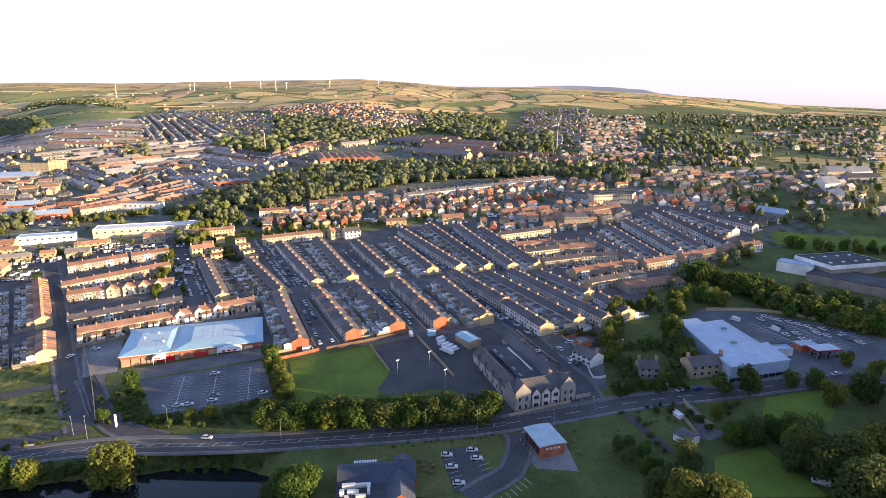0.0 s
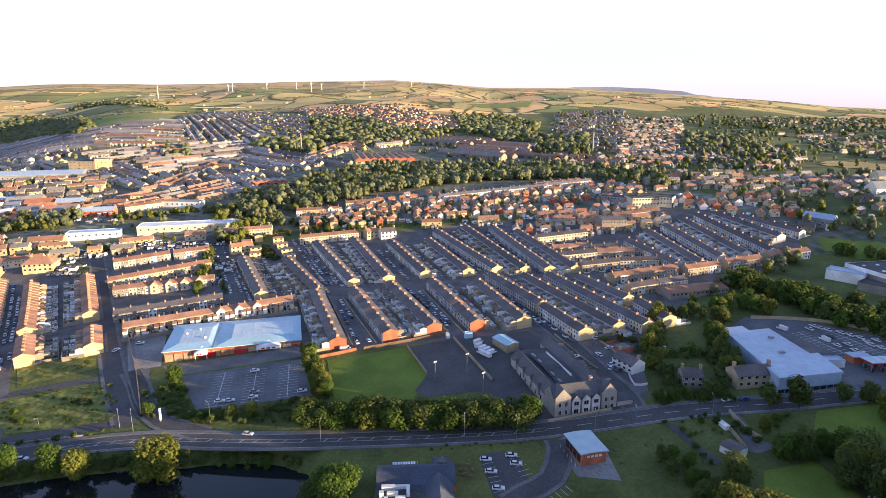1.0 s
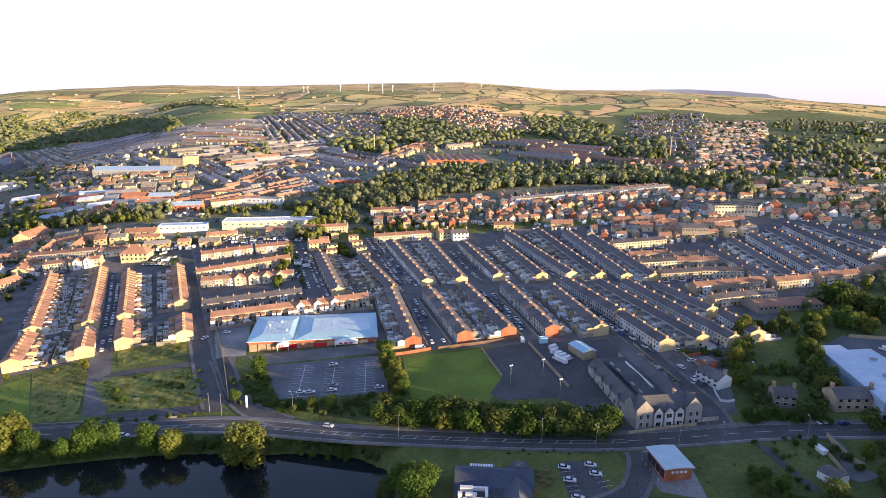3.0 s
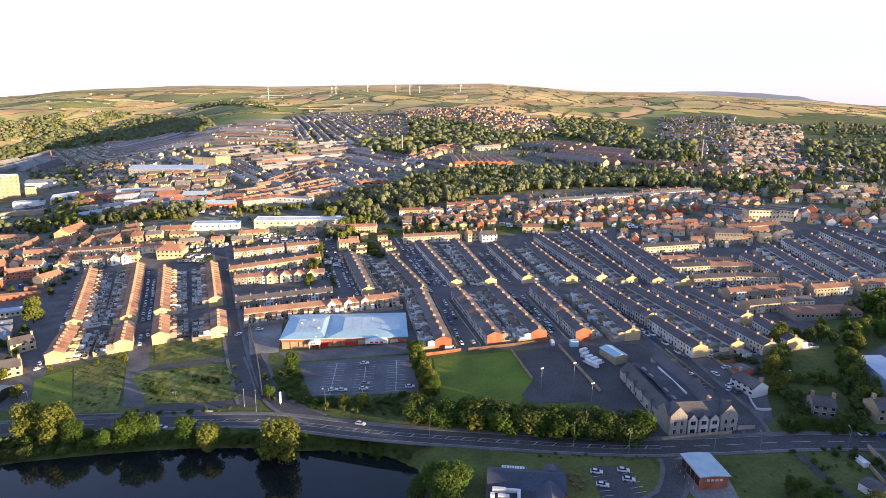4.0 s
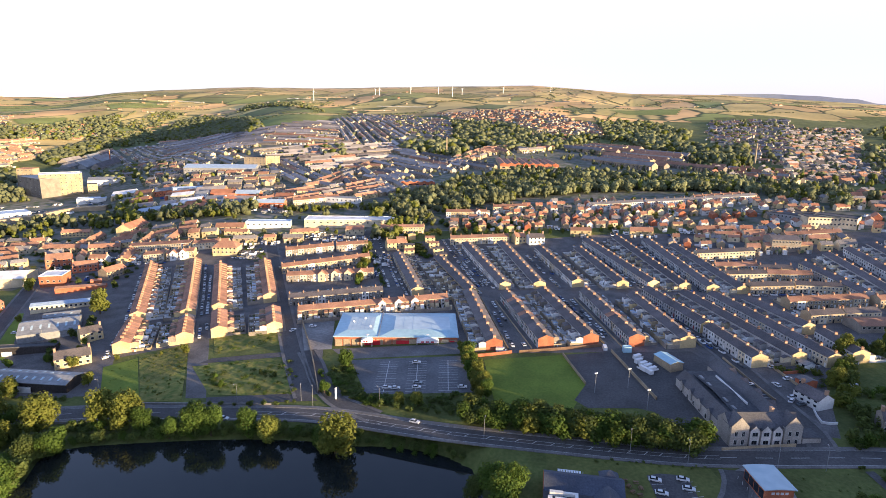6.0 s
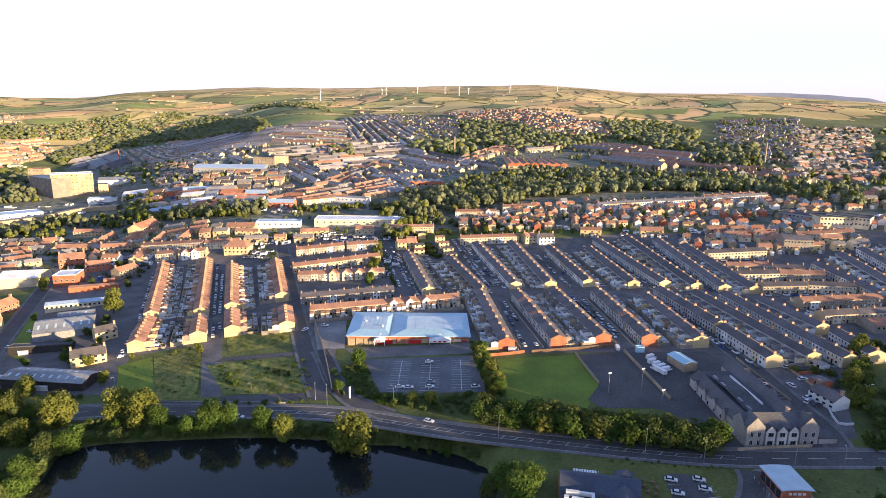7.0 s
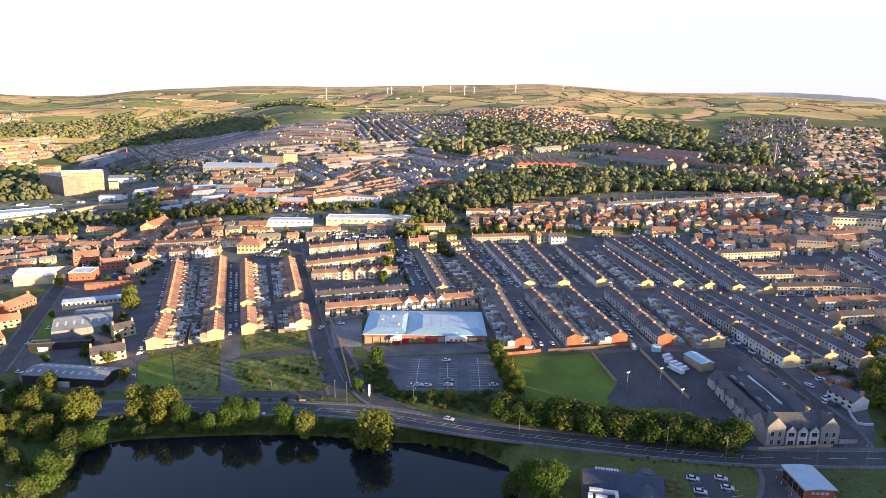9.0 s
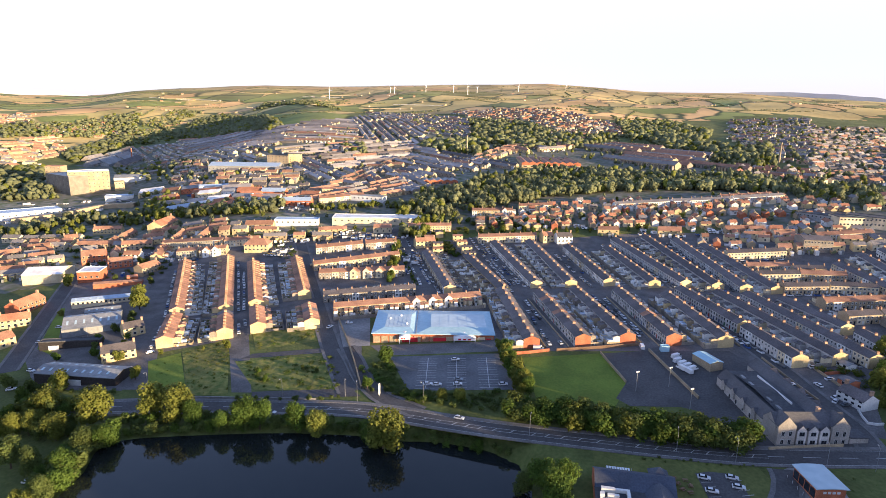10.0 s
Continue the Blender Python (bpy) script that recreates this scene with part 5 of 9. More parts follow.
def filling_station(x, y, a):
    ob = root("filling_station", place(x, y, a), "red filling station canopy with white roof lights", "filling station", "", (0.8, 0.82, 0.9))
    g = Geo()
    g.box(-8, -4.6, 4.1, 8, 4.6, 4.7)
    part("canopy", g.mesh("canopy", RED_SIGN), ob, label="red canopy edge")
    g = Geo()
    for x0, x1 in ((-7.7, -2.9), (-2.5, 2.5), (2.9, 7.7)):
        g.box(x0, -4.3, 4.7, x1, 4.3, 4.85)
    part("canopy_roof", g.mesh("canopy_roof", STORE_ROOF), ob)
    for px in (-6, 0, 6):
        for py in (-2.5, 2.5):
            g = Geo()
            g.box(px - 0.25, py - 0.25, -1, px + 0.25, py + 0.25, 3.9)
            part("post", g.mesh("post", GREY_ROOF), ob)
            g = Geo()
            g.box(px - 0.4, py - 1.4, -0.5, px + 0.4, py - 0.8, 1.7)
            part("pump", g.mesh("pump", DARK_CLAD), ob)
    g = Geo()
    g.box(-9, 6.5, -1, 2, 13, 3.6)
    part("kiosk", g.mesh("kiosk", BRICK), ob)
    g = Geo()
    g.box(-9.2, 6.3, 3.6, 2.2, 13.2, 3.9)
    part("kiosk_roof", g.mesh("kiosk_roof", METAL_ROOF), ob)


filling_station(*(176.1, 243.8, 8.4))


def showroom(x, y, a):
    """A small glazed showroom with a pale slightly arched roof."""
    ob = root("showroom", place(x, y, a), "small brick showroom with a pale arched metal roof", "showroom")
    L, D, H = 12.5, 9.5, 4.4
    g = Geo()
    g.box(-D / 2, -L / 2, -2, D / 2, L / 2, H)
    part("wall", g.mesh("wall", BRICK), ob)
    g = Geo()
    n = 6
    arc = [(-D / 2 - 0.6 + (D + 1.2) * k / n, H + 0.35 * math.sin(math.pi * k / n)) for k in range(n + 1)]
    rim = [(x, z + 0.3) for x, z in arc] + arc[::-1]
    k = len(rim)
    g.solid([(x, y, z) for y in (-L / 2 - 0.7, L / 2 + 0.7) for x, z in rim],
            [(i, i + 1, k + i + 1, k + i) for i in range(k - 1)] + [(k - 1, 0, k, 2 * k - 1)] + [(y + i, y + i + 1, y + k - 2 - i, y + k - 1 - i) for y in (0, k) for i in range(n)])
    part("roof", g.mesh("roof", STORE_ROOF), ob)
    for k in range(4):
        g = Geo()
        g.box(-D / 2 - 0.08, -L / 2 + 0.6 + k * 3, 0.4, -D / 2 + 0.05, -L / 2 + 3.2 + k * 3, 3.4)
        part("shop_window", g.mesh("shop_window", GLASS), ob)
    for k in range(4):
        g = Geo()
        g.box(-2.6 + k * 1.5, -L / 2 - 0.1, 2.6, -1.6 + k * 1.5, -L / 2 + 0.05, 3.4)
        part("sign_bar", g.mesh("sign_bar", WHITE_PAINT), ob)
    for k in range(5):
        g = Geo()
        g.tube(-D / 2 - 2.2, -L / 2 + k * 3, -0.5, 1.1, 0.06, 0.06, 6)
        part("bollard", g.mesh("bollard", WHITE_PAINT), ob)


showroom(*(34.6, 182.8, 15.9))


def pub(x, y, a):
    ob = root("pub", place(x, y, a), "low brick pub with rooftop ducts, blue shade painted in its slates", "pub")
    g = Geo()
    g.gable_wall(-13, 13, -5.5, 5.5, -2, 3.6, 6.6)
    part("wall", g.mesh("wall", BRICK), ob)
    g = Geo()
    g.gable_roof(-13, 13, -5.5, 5.5, 3.6, 6.6, 0.5)
    part("roof", g.mesh("roof", SHADED_SLATE), ob)
    g = Geo()
    g.box(-13, -17, -2, 3.2, -5.4, 3.3)
    part("kitchen_wall", g.mesh("kitchen_wall", BRICK), ob)
    g = Geo()
    g.box(-13.1, -17.1, 3.3, 3.3, -5.3, 3.6)
    part("kitchen_roof", g.mesh("kitchen_roof", FLAT_ROOF), ob, label="flat felt roof over the kitchen")
    for cx, cy, w, l in ((7.5, -10, 8.5, 13),):
        g = Geo(pose(cx, cy, 0, 0, 0, 90))
        g.gable_wall(-l / 2, l / 2, -w / 2, w / 2, -2, 3.6, 3.6 + w * 0.32)
        part("wing_wall", g.mesh("wing_wall", BRICK), ob)
        g = Geo(pose(cx, cy, 0, 0, 0, 90))
        g.gable_roof(-l / 2, l / 2, -w / 2, w / 2, 3.6, 3.6 + w * 0.32, 0.4)
        part("wing_roof", g.mesh("wing_roof", SHADED_SLATE), ob)
    g = Geo(pose(9, 5.5, 0))
    g.gable_roof(-3, 3, -3, 3, 3.6, 6.4, 0.3, hip=2.9)
    part("hip_roof", g.mesh("hip_roof", SHADED_SLATE), ob)
    for dx, dy, w, d, h in ((-9, -7.5, 4.2, 1.4, 1.0), (-4.5, -7.2, 5.0, 1.0, 0.7), (-2.6, -9.5, 1.0, 4.2, 0.9), (-7.5, -10.5, 3.6, 1.2, 0.8), (-11, -10.8, 1.4, 1.4, 1.2), (-5, -12.6, 3.2, 1.0, 0.6), (-9.5, -14, 1.2, 3.0, 0.7)):
        g = Geo()
        g.box(dx - w / 2, dy - d / 2, 3.5, dx + w / 2, dy + d / 2, 4.0 + h)
        part("roof_duct", g.mesh("roof_duct", WHITE_WALL), ob, label="galvanised kitchen duct")
    g = Geo()
    g.box(-8.1, 6.25, 2.3, -0.1, 6.4, 2.4)
    g.box(-8.1, 8.9, 2.3, -0.1, 9.05, 2.4)
    awning = part("awning", g.mesh("awning", WHITE_PAINT), ob, label="white slatted yard awning")
    g = Geo()
    g.box(0, 6.25, 2.4, 0.65, 9.05, 2.5)
    slat = g.mesh("slat", WHITE_PAINT)
    for k in range(9):
        part("slat", slat, awning, pose(-8 + k * 0.9, 0, 0))
    for px in (-8, -3.6, 0.6):
        g = Geo()
        g.tube(px, 9.0, -1, 2.45, 0.08, 0.08, 6)
        part("post", g.mesh("post", WHITE_PAINT), ob)


pub(*(-24.8, 166.8, 5.5))

# houses and halls that stand alone

def lone_house(name, x, y, a, length, depth, height, w, r, hip):
    wall = {"stone": STONE, "brick": BRICK, "cream": SUN_RENDER, "white": WHITE_WALL, "dark": DARK_STONE}[w]
    roof = {"slate": SLATE, "brown": BROWN_TILE, "red": RED_TILE}[r]
    ob = block(name, x, y, a, length, depth, height, wall, roof, f"{KIND_WORDS[w]} house under a {'slate' if r == 'slate' else 'tiled'} roof", "house", False, 0.62, 2, max(2, round(length / 3.4)), hip=hip)
    for s in (-1, 1):
        g = Geo()
        g.box(-0.5, -0.7, 0, 0.5, 0.7, 2.2)
        g.box(-0.58, -0.78, 2.2, 0.58, 0.78, 2.4)
        part("chimney", g.mesh("chimney", CHIMNEY), ob, pose(s * (length / 2 - max(0.6, hip)), 0, height + depth * 0.31 - 0.6))


lone_house('detached_house', 66.8, 247.4, -59.1, 12.5, 8, 4.0, 'white', 'slate', 0)
lone_house('detached_house', 89.2, 231.8, -4.6, 8.7, 8, 5.0, 'dark', 'slate', 0)
lone_house('detached_house', 114.6, 232.3, 9.4, 17.2, 9, 5.6, 'stone', 'slate', 0)
lone_house('detached_house', -299.2, 237.1, 57.3, 11.3, 8, 5.4, 'cream', 'slate', 0)
lone_house('detached_house', -282.3, 209.8, 45.3, 16.2, 9, 5.2, 'cream', 'slate', 0)
lone_house('detached_house', -451.4, 355.2, 43.5, 18.5, 12.0, 7.0, 'brick', 'brown', 0)
lone_house('detached_house', -417.2, 348.0, 42.7, 17.7, 9.0, 5.5, 'brick', 'brown', 0)
lone_house('detached_house', -420.8, 365.3, 18.3, 13.9, 7.9, 5.9, 'white', 'brown', 0)
lone_house('detached_house', -381.4, 338.1, 85.5, 17.8, 8.9, 5.9, 'stone', 'brown', 0)
lone_house('detached_house', -537.6, 349.5, 52.1, 16.0, 8.0, 5.5, 'cream', 'brown', 0)
lone_house('detached_house', -516.0, 363.2, 40.1, 14.8, 8.0, 5.0, 'cream', 'brown', 0)
lone_house('detached_house', -527.4, 444.4, 25.7, 26.9, 7.9, 5.0, 'cream', 'brown', 0)
lone_house('detached_house', -534.4, 406.6, 57.3, 11.7, 8.0, 5.0, 'cream', 'brown', 0)
lone_house('detached_house', -482.8, 308.9, 43.0, 16.3, 9.0, 6.0, 'cream', 'brown', 0)
lone_house('detached_house', -382.0, 231.7, 47.1, 15.4, 9.0, 5.0, 'cream', 'red', 0)
lone_house('detached_house', -401.4, 253.8, 100.4, 22.3, 10.0, 5.5, 'brick', 'red', 0)
lone_house('detached_house', -359.0, 206.8, 74.6, 8.3, 9, 5.5, 'cream', 'brown', 0)
lone_house('detached_house', -318.9, 393.8, 16.0, 19.5, 13.2, 6.1, 'cream', 'brown', 4.5)
lone_house('detached_house', -463.3, 448.8, 105.6, 36.2, 13.5, 7.7, 'cream', 'red', 0)
lone_house('detached_house', -445.4, 396.0, 33.0, 25.2, 7.9, 5.4, 'stone', 'brown', 0)
lone_house('detached_house', -483.4, 391.8, 25.6, 38.2, 8.0, 5.0, 'stone', 'brown', 0)
lone_house('detached_house', -75.4, 475.7, 26.6, 13.6, 8.7, 5.8, 'white', 'slate', 0)
lone_house('detached_house', -89.7, 475.7, 33.5, 9.6, 8.7, 5.8, 'cream', 'brown', 0)
lone_house('detached_house', -188.1, 441.1, 35.4, 17.4, 7.7, 5.3, 'cream', 'brown', 0)


def hall(name, x, y, a, length, depth, height, w, r, flat, rows, cols, label):
    wall = {"white": WHITE_WALL, "brick": BRICK, "stone": STONE, "cream": RENDER, "grey": GREY_ROOF, "dark": DARK_STONE, "ochre": SUN_RENDER, "green": GREEN_SIGN, "black": DARK_CLAD, "blue": BLUE_ROOF}[w]
    roof = {"felt": FLAT_ROOF, "metal": METAL_ROOF, "sheet": GREY_ROOF, "slate": SLATE, "red": RED_TILE, "brown": BROWN_TILE, "white": WHITE_PAINT, "blue": BLUE_ROOF}[r]
    return block(name, x, y, a, length, depth, height, wall, roof, label, "building", flat, 0.25, rows, cols, lights=r in ("sheet", "metal") and not flat and length > 15 and math.hypot(x, y) < 900)


hall('house', -151.4, 490.9, -70.0, 8.5, 6.6, 4.6, 'ochre', 'brown', False, 2, 2, 'small ochre house with a gabled front')
hall('house', -156.1, 506.3, -70.0, 8.5, 6.6, 4.6, 'ochre', 'brown', False, 2, 2, 'small ochre house with a gabled front')
hall('house', -126.9, 501.9, -75.0, 8.5, 6.6, 4.6, 'ochre', 'brown', False, 2, 2, 'small ochre house with a gabled front')
hall('house', -101.7, 503.7, -75.0, 8.5, 6.6, 4.6, 'ochre', 'brown', False, 2, 2, 'small ochre house with a gabled front')
hall('house', -134.8, 521.7, -75.0, 8.5, 6.6, 4.6, 'ochre', 'brown', False, 2, 2, 'small ochre house with a gabled front')
hall('house', -108.5, 541.9, -70.0, 8.5, 6.6, 4.6, 'ochre', 'brown', False, 2, 2, 'small ochre house with a gabled front')
hall('house', -188.3, 454.2, 22.0, 8.5, 6.6, 4.6, 'ochre', 'brown', False, 2, 2, 'small ochre house with a gabled front')
hall('house', -172.4, 428.0, 22.0, 8.5, 6.6, 4.6, 'ochre', 'brown', False, 2, 2, 'small ochre house with a gabled front')
hall('house', -183.0, 467.3, -70.0, 8.5, 6.6, 4.6, 'ochre', 'slate', False, 2, 2, 'small ochre house with a gabled front')
hall('house', -164.7, 461.7, 22.0, 8.5, 6.6, 4.6, 'ochre', 'brown', False, 2, 2, 'small ochre house with a gabled front')
hall('house', -150.3, 436.9, 22.0, 8.5, 6.6, 4.6, 'ochre', 'slate', False, 2, 2, 'small ochre house with a gabled front')
hall('house', -144.0, 424.0, 22.0, 8.5, 6.6, 4.6, 'ochre', 'slate', False, 2, 2, 'small ochre house with a gabled front')
hall('house', -176.0, 440.0, 22.0, 8.5, 6.6, 4.6, 'ochre', 'slate', False, 2, 2, 'small ochre house with a gabled front')
hall('house', -157.5, 449.0, 22.0, 8.5, 6.6, 4.6, 'ochre', 'brown', False, 2, 2, 'small ochre house with a gabled front')
hall('house', 68.6, 262.5, -59.0, 6.0, 6.0, 3.2, 'brick', 'slate', False, 1, 1, 'small brick rear extension of a white house')
hall('house', 73.5, 282.0, -60.0, 7.0, 5.0, 2.6, 'white', 'sheet', False, 1, 2, 'white garage at the end of a terrace')
hall('industrial_unit', -322.1, 463.7, 19.9, 40.4, 12.5, 5.4, 'white', 'metal', True, 1, 8, 'long white industrial unit')
hall('building', -250.1, 490.9, 17.8, 86.4, 20.0, 5.6, 'cream', 'white', True, 1, 14, 'long white warehouse with a flat metal roof')
hall('building', -223.6, 490.5, 22.6, 21.7, 1.1, 4.6, 'green', 'metal', True, 0, 0, 'bright green warehouse loading bay')
hall('building', -744.6, 627.1, 48.0, 49.9, 22.6, 29.2, 'stone', 'white', True, 6, 9, 'tall golden stone mill with bands of windows')
hall('building', -769.1, 614.7, -17.3, 61.5, 24.5, 24.5, 'dark', 'sheet', True, 5, 6, 'dark stone wing of a tall mill')
hall('building', -709.0, 643.0, 48.0, 12.0, 12.0, 12.0, 'ochre', 'felt', True, 2, 3, 'low stone annexe of a tall mill')
hall('building', -846.0, 664.0, 20.0, 22.0, 18.0, 26.0, 'stone', 'brown', True, 5, 4, 'square stone mill tower')
hall('building', -341.0, 600.0, 34.0, 48.0, 10.0, 6.5, 'ochre', 'brown', False, 2, 12, 'long ochre range under a brown roof')
hall('building', -297.0, 565.5, -3.0, 46.0, 12.0, 5.5, 'white', 'sheet', True, 1, 9, 'white flat-roofed works with a grey roof')
hall('building', -446.6, 309.2, 28.7, 27.3, 24.0, 7.0, 'cream', 'white', False, 0, 0, 'pale sheet-metal hall with a ridged roof')
hall('building', -359.5, 275.8, 39.2, 37.3, 8.0, 4.0, 'cream', 'metal', False, 1, 14, 'long low cream workshop with a white roof')
hall('building', -332.5, 241.6, 42.0, 30.0, 26, 4, 'grey', 'sheet', False, 0, 0, 'low grey sheet-roofed workshop')
hall('building', -319.7, 214.8, 26.6, 30.8, 5, 4, 'black', 'felt', True, 0, 0, 'dark low workshop front')
hall('building', -280.1, 186.2, 10.5, 41.7, 13, 4.6, 'black', 'sheet', False, 0, 0, 'long dark shed with a grey sheet roof')
hall('building', -504.9, 774.6, 39.1, 20.1, 13.3, 16.7, 'ochre', 'felt', True, 5, 4, 'square cream tower block above terraces')
hall('building', -526.4, 768.7, 4.4, 35.1, 15.0, 15.0, 'stone', 'felt', True, 4, 6, 'dark stone mill with rows of windows')
hall('industrial_unit', 233.4, 360.3, -44.0, 20.7, 11, 6, 'white', 'metal', True, 0, 0, 'white metal-clad factory unit')
factory = hall('industrial_unit', 261.9, 360.4, -77.2, 29.1, 43.1, 6.4, 'dark', 'felt', True, 0, 0, 'dark flat-roofed factory unit with a white fascia')
g = Geo()
for x0, y0, x1, y1 in ((-14.65, -21.65, 14.65, -21.45), (-14.65, 21.45, 14.65, 21.65), (-14.65, -21.45, -14.45, 21.45), (14.45, -21.45, 14.65, 21.45)):
    g.box(x0, y0, 4.4, x1, y1, 7.0)
part("fascia", g.mesh("fascia", WHITE_PAINT), factory, None, "white metal fascia")
g = Geo()
g.box(-0.9, -0.9, 6.4, 0.9, 0.9, 7.1, inset=0.2)
dome = g.mesh("roof_light", STORE_ROOF)
for k in range(8):
    part("roof_light", dome, factory, pose(-7 + 14 * (k % 2), -15 + 10 * (k // 2), 0), "pale domed roof light")
hall('building', 252.8, 334.6, -51.8, 42.5, 26, 4.5, 'dark', 'felt', True, 0, 0, 'low dark brick factory with a felt roof')
hall('building', 113.8, 484.3, 8.1, 21.0, 17.1, 8.6, 'dark', 'slate', False, 2, 9, 'dark stone mill among the terraces')
hall('building', 145.6, 562.6, -39.1, 39.3, 35.4, 4.4, 'grey', 'felt', True, 1, 12, 'broad low school with flat grey roofs')
hall('building', -554.3, 723.1, 18.6, 100.1, 33.3, 7.5, 'grey', 'metal', False, 1, 20, 'large mill under a pale sheet roof')
hall('building', 131.3, 343.3, 17.5, 40.6, 14, 3.4, 'dark', 'brown', False, 1, 14, 'low brown-roofed sheltered housing')
hall('building', 159.7, 541.9, 10.1, 34.6, 17.9, 8.0, 'cream', 'felt', True, 2, 12, 'cream school block with a flat roof')
hall('building', 169.6, 543.4, -29.1, 31.3, 16.1, 8.0, 'cream', 'felt', True, 2, 12, 'pale flat-roofed school among houses')
hall('building', -738.8, 697.9, 38.5, 46.7, 27.5, 6.4, 'white', 'sheet', False, 0, 0, 'depot under a long white sheet roof')
hall('building', -653.0, 586.1, 40.0, 32.2, 15.2, 5.7, 'white', 'metal', True, 0, 0, 'low white supermarket with a flat roof')
hall('building', -680.9, 483.7, 62.1, 59.4, 25.2, 6.8, 'white', 'metal', True, 1, 10, 'long white retail sheds with flat roofs')
hall('building', -411.6, 315.6, 26.7, 15.6, 15.0, 8.0, 'brick', 'white', True, 1, 4, 'brick workshop under a flat white roof')
hall('building', -379.9, 308.0, 35.2, 31.9, 6.0, 3.0, 'brick', 'brown', False, 0, 0, 'long low range under a brown roof')
hall('building', -379.2, 320.4, 43.9, 7.4, 5.9, 3.5, 'brick', 'red', False, 0, 0, 'small brick outbuilding with a red roof')
hall('building', -342.7, 258.5, 40.9, 19.8, 9, 3.6, 'grey', 'sheet', False, 0, 0, 'low workshop roof with pale skylight sheets')
hall('building', -409.2, 549.1, 44.9, 36.7, 17.2, 5.2, 'white', 'red', False, 0, 0, 'retail sheds under purple-red roofs')
hall('building', -474.2, 906.0, 50.6, 30.6, 11.6, 9.1, 'cream', 'brown', False, 2, 6, 'cream church hall above the terraces')
hall('building', -516.5, 601.9, 46.4, 40.1, 12.1, 5.2, 'white', 'metal', False, 0, 0, 'white steel-clad warehouse beside the railway')
hall('building', 11.7, 270.4, -58.4, 12.8, 7, 3.8, 'stone', 'blue', False, 0, 0, 'low building under a bright blue roof')
hall('building', -278.9, 179.4, 10.5, 6.7, 0.3, 2.4, 'white', 'white', True, 0, 0, 'white sign panel before the dark shed')
hall('building', -325.7, 208.7, 26.6, 5.0, 0.3, 2, 'white', 'white', True, 0, 0, 'white sign panel on the workshop front')
hall('building', -6.9, 282.5, 15.0, 4.2, 2.6, 2.6, 'blue', 'blue', True, 0, 0, 'blue steel container beside the court')
hall('building', 87.1, 263.1, -32.0, 2.8, 4, 2.4, 'white', 'white', False, 0, 0, 'small white marquee in the paddock')
hall('building', 89.5, 199.7, -73.6, 6.4, 1.8, 1.5, 'white', 'white', False, 0, 0, 'narrow white greenhouse in a garden')
hall('building', 86.5, 182.8, -56.5, 6.7, 6, 2.7, 'white', 'slate', False, 0, 0, 'low whitewashed cottage with a slate roof')
hall('building', 158.0, 247.1, 3.3, 8.8, 5, 3.2, 'white', 'metal', True, 0, 0, 'small white service block beside the supermarket')
hall('building', 349.9, 501.1, 60.0, 13.0, 14.0, 8.5, 'white', 'slate', False, 2, 3, 'white rendered mill with a broad gable')

def weaving_shed(x, y, a, length, depth, height, bays, roof):
    """A low mill of many parallel ridged bays, their gables side by side along the front; x, y is one front corner."""
    ob = root("weaving_shed", place(x, y, a), "low weaving mill with a long row of front gables", "mill")
    g = Geo()
    g.box(0, 0, -8, length, depth, height)
    part("wall", g.mesh("wall", SUN_RENDER), ob)
    w = length / bays
    for k in range(bays):
        m = pose((k + 0.5) * w, 0, 0, 0, 0, 90)
        g = Geo(m)
        g.gable_wall(-0.3, 2.0, -w / 2, w / 2, height - 3.4, height, height + w * 0.2)
        part("gable", g.mesh("gable", BRICK), ob)
        g = Geo(m)
        g.gable_roof(0.2, depth, -w / 2, w / 2, height, height + w * 0.2, 0.05)
        part("bay_roof", g.mesh("bay_roof", roof), ob)
        part("window", window_mesh(w * 0.4, 2.0), ob, pose((k + 0.5) * w, -0.35, 1.2))


weaving_shed(-164.6, 814.7, 13.8, 84.0, 105.0, 7.0, 8, BROWN_TILE)
weaving_shed(-265.2, 669.9, 22.1, 44.0, 26.0, 5.0, 5, GREY_ROOF)

